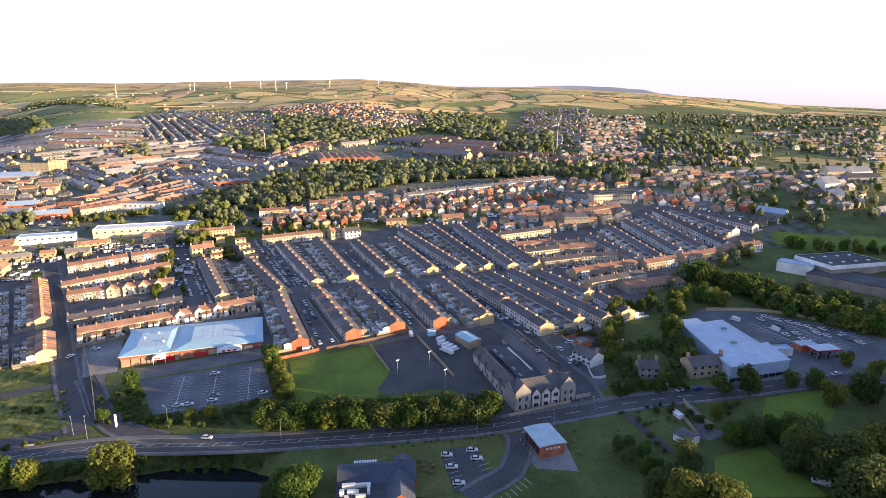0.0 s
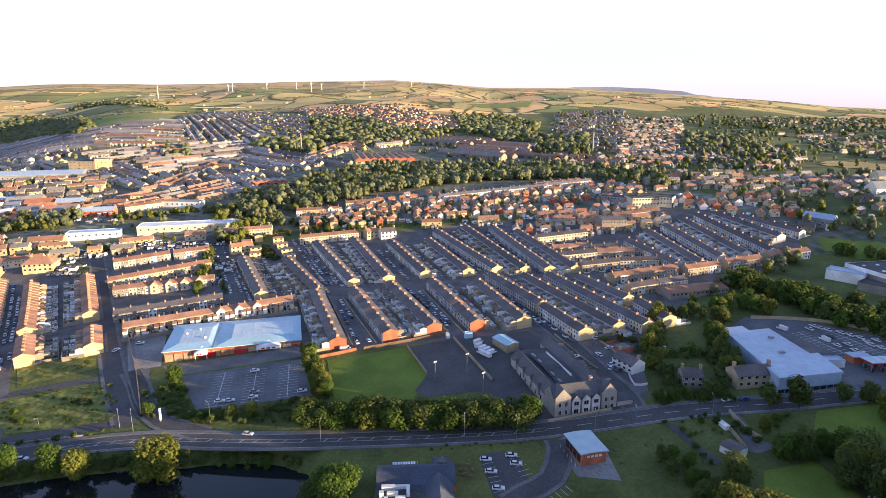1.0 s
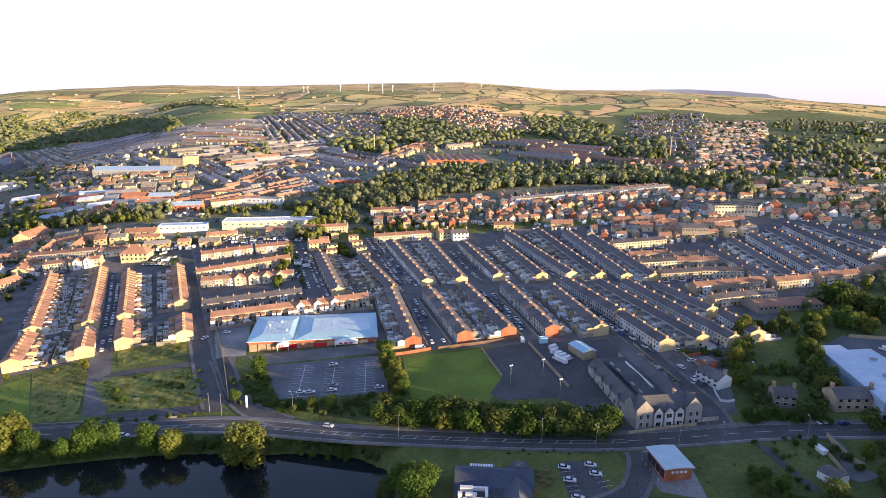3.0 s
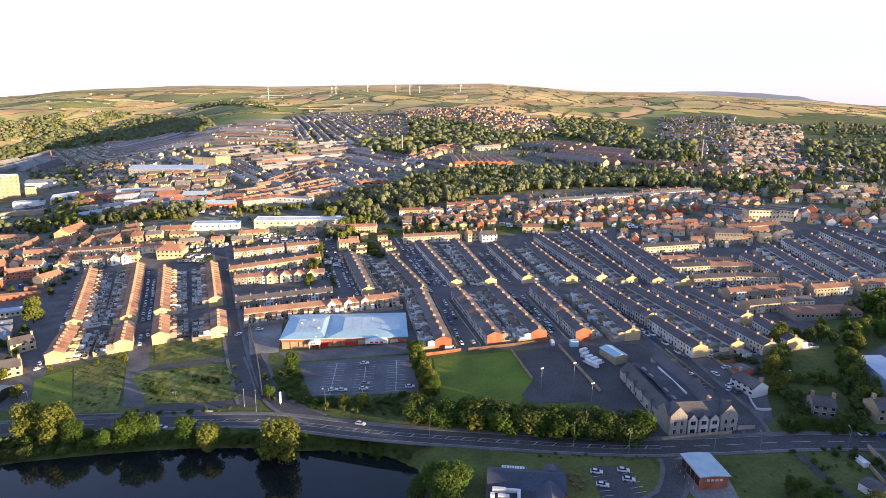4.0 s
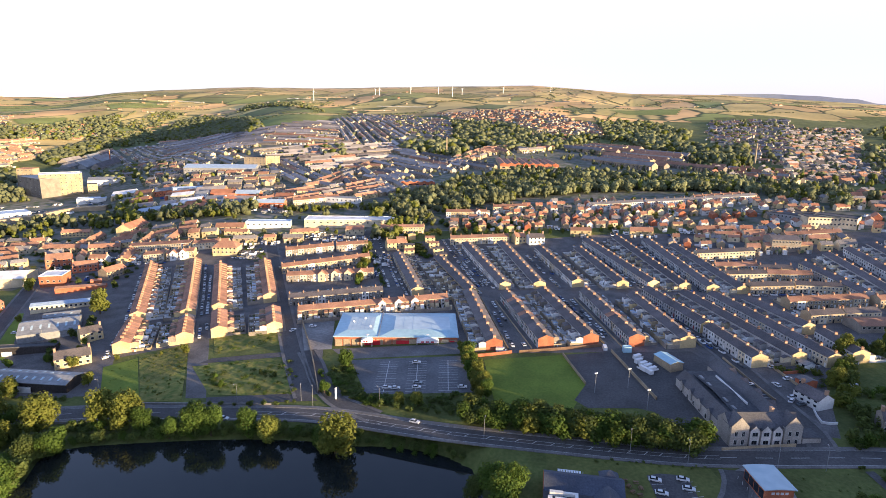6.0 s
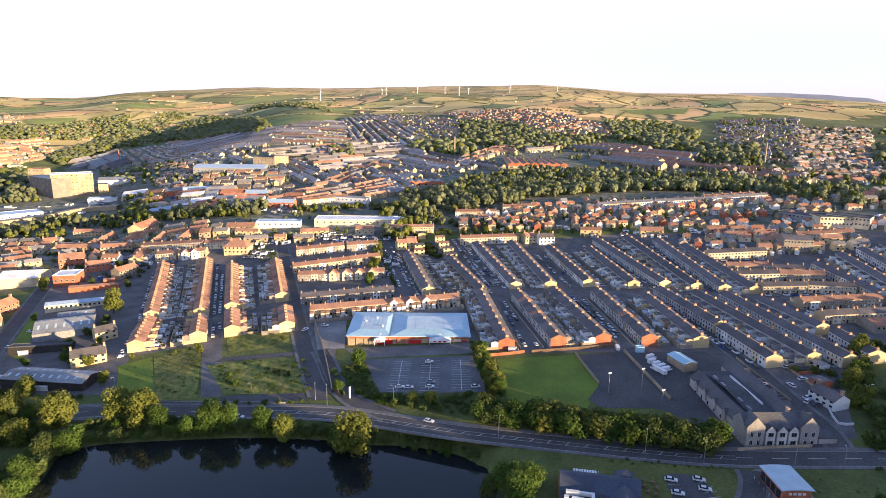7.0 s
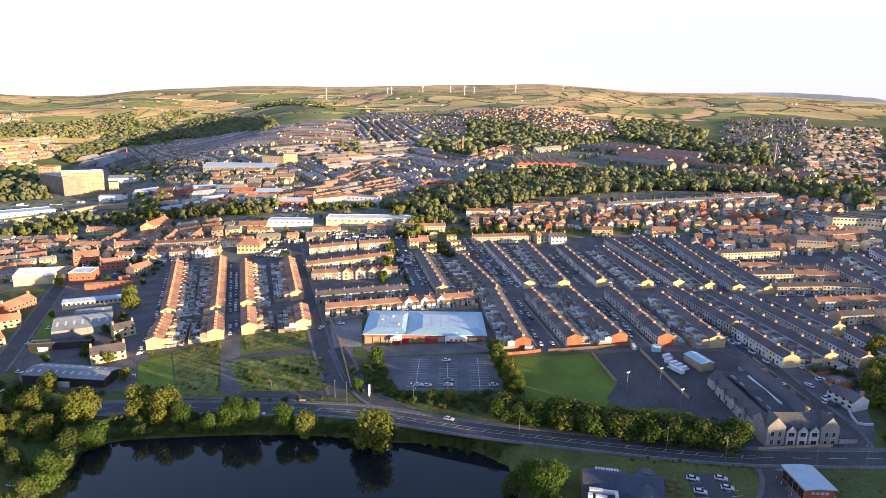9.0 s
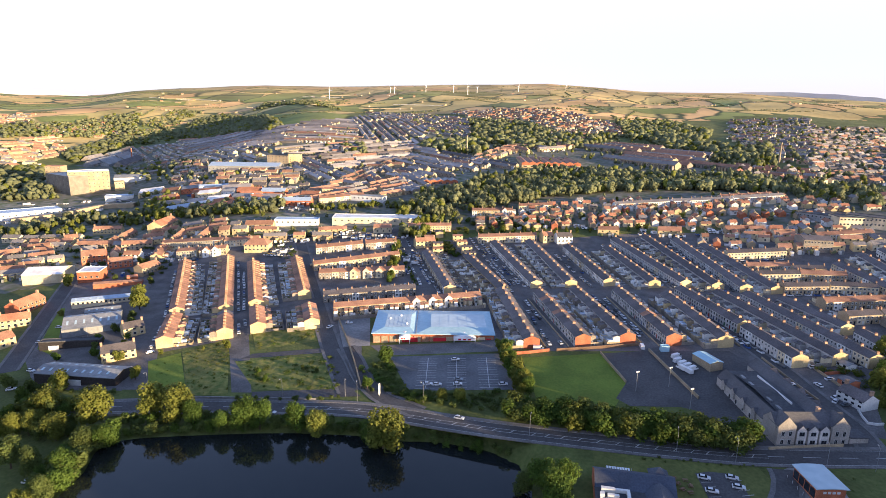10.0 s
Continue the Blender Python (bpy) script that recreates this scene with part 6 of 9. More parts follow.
# ---------------------------------------------------------------- trees
def crown_mesh(seed, blobs, leaves, size, material, tall=1.0):
    """A crown about 1 m in radius: leaf clumps thickly set on and in several overlapping swellings."""
    r = np.random.RandomState(seed)
    centres = []
    for i in range(blobs):
        a, h = r.uniform(0, 2 * math.pi), r.uniform(-0.55, 0.75)
        d = r.uniform(0.25, 0.62) * (1 - 0.35 * max(h, 0))
        centres.append((math.cos(a) * d, math.sin(a) * d, h * tall, r.uniform(0.32, 0.55)))
    centres.append((0, 0, 0.05, 0.62))
    c = np.array(centres)
    pick = r.choice(len(c), leaves, p=c[:, 3] ** 2 / (c[:, 3] ** 2).sum())
    n = r.normal(size=(leaves, 3))
    n /= np.linalg.norm(n, axis=1)[:, None]
    p = c[pick, :3] + n * (c[pick, 3] * r.uniform(0.62, 1.1, leaves))[:, None]
    up = n + r.normal(scale=0.45, size=(leaves, 3)) + np.array((0, 0, 0.25))
    up /= np.linalg.norm(up, axis=1)[:, None]
    t = np.cross(up, r.normal(size=(leaves, 3)))
    t /= np.linalg.norm(t, axis=1)[:, None]
    b = np.cross(up, t)
    s = (size * r.uniform(0.6, 1.35, leaves))[:, None]
    q = size * 0.35
    quad = np.stack([p - t * s - b * s * 0.6, p + t * s * 0.9 - b * s * 0.8, p + t * s + b * s * 0.7 + up * q, p - t * s * 0.8 + b * s * 0.9 - up * q], 1).reshape(-1, 3)
    me = bpy.data.meshes.new("crown")
    me.from_pydata(quad.tolist(), [], np.arange(leaves * 4).reshape(-1, 4).tolist())
    me.materials.append(material)
    return me


def trunk_mesh(seed):
    r = random.Random(seed)
    g = Geo()
    g.limb((0, 0, -0.35), (0.02, 0.01, 0.75), 0.075, 0.05, 8)
    for i in range(5):
        a = i * 1.26 + r.uniform(-0.3, 0.3)
        k = r.uniform(0.45, 0.75)
        end = (math.cos(a) * 0.5, math.sin(a) * 0.5, k + r.uniform(0.35, 0.6))
        g.limb((0.01, 0, k), end, 0.035, 0.012, 5)
    return g.mesh("trunk", BARK)


CROWNS = {"green": [crown_mesh(11 + i, 11, 3300, 0.049, LEAF, 1.0) for i in range(3)],
          "dark": [crown_mesh(31 + i, 11, 3300, 0.049, LEAF_DARK, 1.0) for i in range(3)],
          "gold": [crown_mesh(51 + i, 10, 3300, 0.049, LEAF_SUNLIT, 1.1) for i in range(2)],
          "shrub": [crown_mesh(71 + i, 7, 900, 0.1, LEAF_DARK, 0.8) for i in range(2)]}
THIN_CROWNS = {"green": [crown_mesh(111 + i, 11, 1250, 0.085, LEAF, 1.0) for i in range(3)],
               "dark": [crown_mesh(131 + i, 11, 1250, 0.085, LEAF_DARK, 1.0) for i in range(3)],
               "gold": [crown_mesh(151 + i, 10, 1250, 0.085, LEAF_SUNLIT, 1.1) for i in range(2)], "shrub": CROWNS["shrub"]}
TRUNKS = [trunk_mesh(i) for i in range(3)]
TREE_WORDS = {"green": "broad leafy green tree", "dark": "dense dark green tree", "gold": "tree with evening sun painted into its yellow-green foliage", "shrub": "low dark green bush"}


def tree(x, y, height, kind, rnd, wide=0.47, group="", z=None):
    """A tree whose crown fills the upper four fifths of its height."""
    base = ground_z(x, y) if z is None else z
    ob = root("bush" if kind == "shrub" else "tree", pose(x, y, base, 0, 0, rnd.uniform(0, 360)), TREE_WORDS[kind], "bush" if kind == "shrub" else "tree", group)
    rad = height * wide * rnd.uniform(0.92, 1.1)
    half = height * (0.5 if kind == "shrub" else 0.47)
    crown = part("crown", rnd.choice((CROWNS if math.hypot(0.75 * (x + 40), y) < 240 else THIN_CROWNS)[kind]), ob, pose(0, 0, height - half, 0, 0, rnd.uniform(0, 360)) @ Matrix.Diagonal((rad, rad, half, 1)))
    part("trunk", rnd.choice(TRUNKS), ob, Matrix.Diagonal((height * 0.4, height * 0.4, height * 0.62, 1)))


trnd = random.Random(3)
for row in ((-198.4, 210.8, 3.2, 'green'), (-190.6, 204.5, 3.5, 'green'), (-179.5, 219.6, 2.6, 'dark'), (-171.2, 218.6, 3, 'dark'), (-262.6, 217.7, 3.2, 'gold'), (-232.0, 232.0, 5, 'gold'), (-243.8, 227.8, 2.2, 'gold'), (-240.9, 154.2, 17.6, 'gold'), (-219.4, 164.0, 16.2, 'gold'), (-207.5, 164.2, 17.6, 'gold'), (-197.4, 163.3, 10.8, 'green'), (-177.7, 168.1, 13.5, 'green'), (-171.3, 170.6, 12.2, 'green'), (-186.3, 164.3, 9.5, 'green'), (-156.0, 173.5, 12.2, 'green'), (-147.6, 174.8, 12.2, 'gold'), (-118.0, 174.0, 18.9, 'gold'), (-124.3, 175.6, 12.2, 'green'), (-245.7, 141.2, 12.2, 'gold'), (-258.7, 142.1, 10.8, 'gold'), (-264.8, 138.5, 10.8, 'gold'), (-245.9, 122.6, 12.2, 'dark'), (-265.7, 155.7, 13.5, 'gold'), (-282.5, 174.5, 9.0, 'gold'), (-287.4, 160.1, 8.0, 'green'), (-289.5, 167.3, 8.0, 'dark'), (-306.8, 168.6, 8.0, 'dark'), (-254.3, 191.5, 7.0, 'gold'), (-278.1, 205.8, 6.0, 'gold'), (-141.7, 236.2, 9.0, 'green'), (-140.4, 210.0, 6.0, 'green')):
    tree(*row, trnd)
for row in ((-328.5, 247.3, 6, 'green'), (-310.4, 235.7, 6, 'dark'), (-308.7, 223.2, 5, 'green'), (-287.4, 219.1, 5, 'gold'), (-295.7, 207.1, 5, 'green'), (-311.4, 198.0, 5, 'green'), (-367.6, 249.7, 4, 'gold'), (-355.9, 313.7, 6, 'dark'), (-391.8, 317.1, 5, 'dark'), (-402.5, 353.8, 7, 'dark'), (-103.3, 206.7, 7.0, 'gold'), (-95.6, 208.5, 7.0, 'gold'), (-326.5, 270.9, 15.0, 'gold'), (-417.3, 299.7, 9.0, 'gold'), (-46.6, 160.7, 13.0, 'green'), (-54.9, 166.3, 12.0, 'green'), (-48.4, 150.4, 13.0, 'green'), (-60.4, 163.3, 9.0, 'dark'), (-219.1, 122.7, 12.2, 'green'), (-215.1, 111.5, 9.0, 'dark'), (-234.3, 122.1, 10.8, 'dark'), (-224.7, 135.0, 10.8, 'dark'), (-221.1, 141.5, 10.8, 'green'), (-206.8, 482.9, 11.0, 'gold'), (94.3, 298.7, 11.0, 'gold'), (80.7, 262.5, 10.0, 'gold'), (86.4, 275.4, 8.0, 'green'), (129.9, 293.9, 9.0, 'gold'), (108.2, 242.3, 8.0, 'gold')):
    tree(*row, trnd)
for row in ((87.4, 236.8, 6.0, 'dark'), (77.8, 219.0, 5.0, 'gold'), (89.8, 219.0, 6.0, 'dark'), (113.4, 212.8, 10.0, 'dark'), (124.3, 211.1, 12.0, 'dark'), (144.3, 215.1, 8.0, 'dark'), (153.4, 214.5, 9.0, 'dark'), (151.8, 200.6, 11.2, 'gold'), (102.6, 194.7, 7.0, 'gold'), (108.9, 179.9, 11.0, 'dark'), (117.7, 182.8, 9.0, 'green'), (79.0, 161.6, 12.6, 'dark'), (63.8, 151.7, 10.3, 'dark'), (68.6, 141.9, 17.2, 'gold'), (77.5, 139.2, 18.4, 'gold'), (131.0, 158.6, 17, 'gold'), (143.2, 162.1, 17, 'gold'), (120.3, 159.2, 15, 'dark'), (117.8, 139.3, 19, 'dark'), (128.8, 141.0, 19, 'dark'), (115.2, 163.8, 12, 'dark'), (166.2, 202.6, 14.0, 'dark'), (183.0, 220.9, 9.0, 'gold'), (179.5, 233.5, 7.0, 'gold')):
    tree(*row, trnd)


def planting(name, spots, label, seed):
    """A close planting of trees or bushes that cannot be told apart, as one mesh of many leaf clumps."""
    r = np.random.RandomState(seed)
    quads, slots = [], []
    for x, y, h, kind, wide in spots:
        near = math.hypot(0.75 * (x + 40), y) < 225 and h >= 2
        crowns = (CROWNS if near else THIN_CROWNS)[kind]
        me = crowns[r.randint(len(crowns))]
        p = np.empty(len(me.vertices) * 3)
        me.vertices.foreach_get("co", p)
        keep = 4 * (40 + int(45 * h)) if h < 2 else 4 * (300 + int(80 * h)) if near else 4 * (105 + int(38 * h))
        p = p.reshape(-1, 3)[:keep]
        c = p.reshape(-1, 4, 3).mean(1).repeat(4, 0)
        p = c + (p - c) * (1.55 if near and kind != "shrub" else 1.2 if near else 1.48)
        a = r.uniform(0, 6.28)
        p = p @ np.array(((math.cos(a), math.sin(a), 0), (-math.sin(a), math.cos(a), 0), (0, 0, 1)))
        rad = h * wide * r.uniform(0.9, 1.1)
        quads.append(p * (rad, rad, h * 0.5) + (x, y, ground_z(x, y) + h * 0.5))
        slots += [{"green": 0, "gold": 2}.get(kind, 1)] * (len(p) // 4)
    v = np.concatenate(quads)
    me = bpy.data.meshes.new(name)
    me.from_pydata(v.tolist(), [], np.arange(len(v)).reshape(-1, 4).tolist())
    for m in (LEAF, LEAF_DARK, LEAF_SUNLIT):
        me.materials.append(m)
    me.polygons.foreach_set("material_index", slots)
    tagged(new(name, me), label, "hedge" if "hedge" in name else "trees", kind="stuff")


def weeds(poly, count, low, high, kinds, label, seed):
    """Tussocks and weeds scattered over rough ground."""
    r = random.Random(seed)
    lo, hi = np.min(poly, axis=0), np.max(poly, axis=0)
    spots = []
    while len(spots) < count:
        x, y = r.uniform(lo[0], hi[0]), r.uniform(lo[1], hi[1])
        if inside(x, y, poly):
            spots.append((x, y, r.uniform(low, high) * r.uniform(0.6, 1.0), r.choice(kinds), r.uniform(0.7, 1.5)))
    planting("weeds", spots, label, seed)


def belt(points, step, width, low, high, kinds, group, wide=0.42):
    """Trees planted along a line, in a band of some width."""
    line = smooth_line(points, step)
    mass = []
    for i, p in enumerate(line):
        d = (line[min(i + 1, len(line) - 1)] - line[max(i - 1, 0)]).normalized()
        for s in (-1, 1) if width > 3 else (0,):
            k = trnd.uniform(-0.25, 0.25) + s * 0.28
            x, y = p.x - d.y * width * k + trnd.uniform(-1, 1), p.y + d.x * width * k + trnd.uniform(-1, 1)
            if wide >= 0.5:
                mass.append((x, y, trnd.uniform(low, high), trnd.choice(kinds), wide))
            else:
                tree(x, y, trnd.uniform(low, high), trnd.choice(kinds), trnd, wide, group)
    if mass:
        planting("hedge" if high < 5 else "tree_belt", mass, "close-set leafy " + group, len(mass))


belt([(-72.6, 203.5), (-43.3, 202.4), (-16.4, 201.4), (16.9, 203.2)], 3.3, 9, 7.5, 10, ['dark', 'dark', 'green', 'green', 'gold'], 'trees beside the main road', 0.6)
belt([(-87.2, 263.6), (-78.7, 244.0), (-68.6, 221.9)], 3.4, 4, 6, 7.5, ['gold', 'green'], 'hedge between car park and field', 0.45)
belt([(-124.4, 210.9), (-104.2, 204.0), (-74.9, 203.7)], 5.0, 2, 2.2, 4.0, ['shrub', 'shrub', 'green'], 'bushes by the car park', 0.6)
belt([(-227.4, 158.4), (-182.1, 170.5), (-140.1, 180.1), (-111.8, 184.1), (-81.2, 184.0)], 4.5, 3.5, 2.6, 5.0, ['shrub', 'green', 'shrub'], 'bushes on the lake bank', 0.6)
belt([(-218.5, 124.5), (-226.3, 136.5), (-223.8, 147.5)], 5, 5, 4, 7, ['dark', 'green'], 'trees on the lake bank', 0.5)
belt([(99.9, 301.5), (117.0, 304.9), (131.9, 301.8)], 5, 5, 6, 9, ['dark'], 'trees round the paddock', 0.45)
belt([(163.5, 356.8), (176.5, 334.1), (188.0, 304.9), (199.7, 282.9), (222.2, 268.5)], 5, 17, 8, 12, ['green', 'green', 'dark', 'gold'], 'trees behind the supermarket', 0.52)
belt([(183.2, 340.6), (197.9, 316.5), (212.3, 297.5), (236.3, 284.1)], 6, 14, 7, 10, ['green', 'dark'], 'trees behind the supermarket', 0.52)
belt([(134.3, 311.8), (152.3, 319.1), (157.5, 305.3)], 6, 8, 8, 10, ['gold', 'green'], 'trees behind the supermarket', 0.42)
belt([(70.8, 215.8), (84.0, 219.5), (100.4, 218.3)], 4, 5, 2.5, 4.5, ['shrub', 'green'], 'garden bushes by the road', 0.6)
belt([(119.5, 284.8), (113.9, 261.1), (112.7, 240.3)], 5, 5, 6, 9, ['green', 'dark', 'gold'], 'trees beside the supermarket', 0.42)
belt([(121.0, 169.4), (125.6, 158.9), (132.3, 148.0)], 8, 12, 12, 16, ['dark', 'dark', 'gold'], 'park trees', 0.45)
belt([(-194.1, 187.5), (-168.5, 192.7), (-149.3, 198.9)], 5, 2, 1.5, 2.6, ['shrub'], 'bushes on the verge', 0.7)
belt([(-274.4, 142.4), (-253.6, 145.4), (-238.6, 147.9)], 6, 10, 6, 9, ['gold', 'dark'], 'trees at the lake end', 0.45)
belt([(61.3, 177.8), (66.9, 165.1), (71.1, 156.5)], 6, 8, 5, 8, ['dark', 'green'], 'trees below the meadow', 0.45)
belt([(-219.2, 151.0), (-198.5, 159.5), (-169.3, 171.3), (-149.1, 177.4), (-130.3, 180.8)], 3.2, 3, 3, 5.5, ['shrub', 'green', 'shrub', 'dark'], 'bushes at the water', 0.65)
belt([(-115.6, 181.1), (-98.1, 186.8), (-81.7, 186.9), (-69.7, 183.4)], 3.6, 3, 2, 3.6, ['shrub', 'shrub', 'dark'], 'bushes at the water', 0.65)
belt([(-216.3, 114.1), (-219.7, 125.9), (-225.6, 136.2), (-224.2, 146.7)], 4, 7, 5, 8, ['dark', 'green', 'shrub'], 'trees on the lake bank', 0.6)
belt([(-222.0, 108.5), (-225.3, 120.6), (-231.1, 133.7), (-231.5, 147.0)], 5, 7, 5.5, 8.5, ['dark', 'green', 'gold'], 'trees on the lake bank', 0.55)
belt([(-278.5, 148.0), (-269.4, 153.4), (-257.1, 157.9)], 5, 10, 6, 9, ['dark', 'gold', 'green'], 'trees beside the road', 0.5)
belt([(-291.9, 172.2), (-273.4, 173.9), (-254.0, 177.6)], 4, 2, 1.5, 3, ['shrub'], 'low hedge before the shed', 0.7)
belt([(81.1, 245.6), (81.6, 226.9), (73.8, 217.9)], 4, 6, 3, 6, ['dark', 'green', 'shrub'], 'garden trees round a stone house', 0.55)
belt([(91.4, 256.6), (105.3, 256.7), (107.3, 238.0), (95.2, 223.4)], 4, 6, 3, 6, ['dark', 'shrub', 'green'], 'garden trees round a stone house', 0.55)
belt([(73.8, 196.6), (74.2, 185.5), (77.1, 176.8)], 4, 3, 2, 4, ['shrub', 'dark'], 'garden hedge beside the track', 0.6)
belt([(82.4, 202.1), (93.6, 199.3), (96.9, 189.5)], 4, 4, 1.6, 3.4, ['shrub', 'green'], 'garden bushes', 0.7)
belt([(101.5, 179.3), (111.5, 180.7), (123.5, 182.0)], 5, 8, 6, 9, ['dark', 'green', 'green'], 'park trees', 0.5)
belt([(-186.6, 356.5), (-197.3, 392.7), (-212.1, 436.4)], 6, 4, 4, 7, ['gold', 'green'], 'street trees between terraces', 0.45)
belt([(-322.7, 259.8), (-303.4, 241.5), (-297.3, 230.5)], 4, 3, 3, 5, ['dark', 'green'], 'bushes behind the houses', 0.6)
belt([(-287.6, 203.6), (-300.8, 210.9), (-315.2, 226.4)], 4, 3, 2, 4, ['dark', 'shrub'], 'bushes behind the houses', 0.6)
belt([(108.3, 203.6), (115.7, 205.6), (109.2, 197.0)], 4, 3, 1.6, 3.2, ['shrub', 'green'], 'garden bushes', 0.7)
belt([(69.6, 200.9), (80.9, 204.2), (90.1, 207.4)], 4, 2, 1.2, 2.2, ['shrub'], 'garden hedge by the road', 0.7)
belt([(75.0, 193.9), (81.3, 196.2), (87.0, 193.9)], 3.5, 3, 1.0, 2.2, ['shrub', 'green'], 'garden bushes', 0.8)
belt([(93.0, 287.2), (86.8, 263.3), (77.2, 245.9)], 4, 4, 4, 7, ['dark', 'green', 'gold'], 'trees round the paddock', 0.5)
belt([(36.7, 211.1), (40.8, 214.3), (45.4, 214.0)], 3, 2, 2, 3, ['gold', 'green'], 'bushes before the school', 0.7)
# Three unseen belts added outside the view to shade park, school and pub.
belt([(128, 82), (150, 112), (176, 140), (200, 168), (222, 205)], 8, 12, 14, 18, ['dark', 'green'], 'park trees', 0.5)
belt([(160, 150), (170, 166), (180, 184), (190, 200)], 6, 5, 17, 20, ['gold', 'green', 'dark'], 'park trees', 0.5)
belt([(6, 70), (34, 88), (66, 104), (100, 98)], 8, 10, 22, 26, ['dark', 'green'], 'park trees', 0.5)
belt([(-19.8, 185.5), (-1.0, 187.8), (15.6, 189.6)], 2.5, 1.5, 0.8, 1.4, ['shrub'], 'hedge beside the pub lawn', 0.7)
belt([(-195.0, 462.6), (-138.9, 487.8), (-74.9, 500.1), (-7.5, 520.7)], 9, 5, 3, 6, ['green', 'gold', 'dark'], 'garden trees behind the terraces', 0.5)
belt([(-137.4, 506.9), (-77.9, 537.7), (24.3, 561.2), (121.1, 572.3)], 16, 12, 3, 6, ['green', 'gold', 'dark'], 'garden trees in the estate', 0.5)
belt([(-138.6, 233.7), (-126.1, 217.8), (-113.7, 204.1)], 3.5, 2, 1.0, 2.0, ['shrub', 'gold'], 'shrubs between car park and access road', 0.7)
belt([(-150.1, 226.7), (-142.2, 213.9), (-137.0, 207.1)], 4, 3, 1.5, 3, ['shrub', 'green'], 'shrubs beside the stone wall', 0.7)
weeds([(-148.0, 228.0), (-141.0, 240.0), (-122.5, 213.0), (-104.0, 207.5), (-112.0, 202.5), (-131.0, 209.5)], 120, 1.0, 2.8, ['dark', 'shrub', 'green', 'dark'], "dense shrubs between car park and access road", 45)
weeds([(-121.4, 211.0), (-74.0, 224.0), (-70.0, 206.0), (-104.0, 206.0)], 110, 0.8, 2.4, ['dark', 'shrub', 'green'], "rough shrubs on the bank below the car park", 46)
weeds([(-254.4, 223.9), (-239.5, 243.9), (-200.3, 189.1), (-218.5, 184.6)], 110, 0.4, 1.2, ['gold', 'green'], "clumps of weeds in rough grass", 40)
weeds([(-218.7, 219.9), (-172.2, 239.0), (-151.0, 205.3), (-191.4, 196.5)], 130, 0.4, 1.8, ['green', 'dark', 'green'], "clumps of weeds in rough grass", 41)
weeds([(-231.9, 255.4), (-197.1, 268.4), (-185.1, 254.2), (-216.0, 234.3)], 60, 0.4, 1.5, ['gold', 'gold', 'green'], "clumps of weeds in rough grass", 42)
weeds([(44.0, 191.0), (68.2, 199.8), (77.1, 176.8), (77.3, 167.5), (48.1, 166.2), (43.4, 178.9)], 50, 0.3, 0.9, ['green', 'dark'], "clumps of weeds in rough grass", 43)
weeds([(-263.3, 209.3), (-253.5, 222.0), (-219.1, 184.5), (-235.8, 179.4)], 25, 0.4, 0.8, ['green'], "clumps of weeds in rough grass", 44)


weeds([(-170, 487), (-95, 504), (-100, 537), (-168, 522)], 70, 1.6, 4.5, ['dark', 'green', 'shrub'], "garden trees and bushes between the houses", 47)
weeds([(-177, 458), (-152, 425), (-158, 420), (-186, 452)], 45, 1.4, 4.0, ['dark', 'green', 'gold'], "garden trees between two rows of houses", 48)
weeds([(-480, 352), (-436, 408), (-365, 402), (-350, 345), (-400, 305)], 110, 1.0, 3.4, ['dark', 'green', 'shrub', 'gold'], "garden bushes between the workshops", 49)
weeds([(-560, 380), (-480, 352), (-440, 400), (-520, 440)], 70, 1.4, 4.0, ['dark', 'green', 'gold'], "garden bushes between the houses", 50)
belt([(-217.5, 449.0), (-190.5, 400.5), (-166.0, 354.0)], 3.2, 2, 1.4, 2.8, ['green', 'gold', 'shrub'], 'hedge along the street', 0.7)

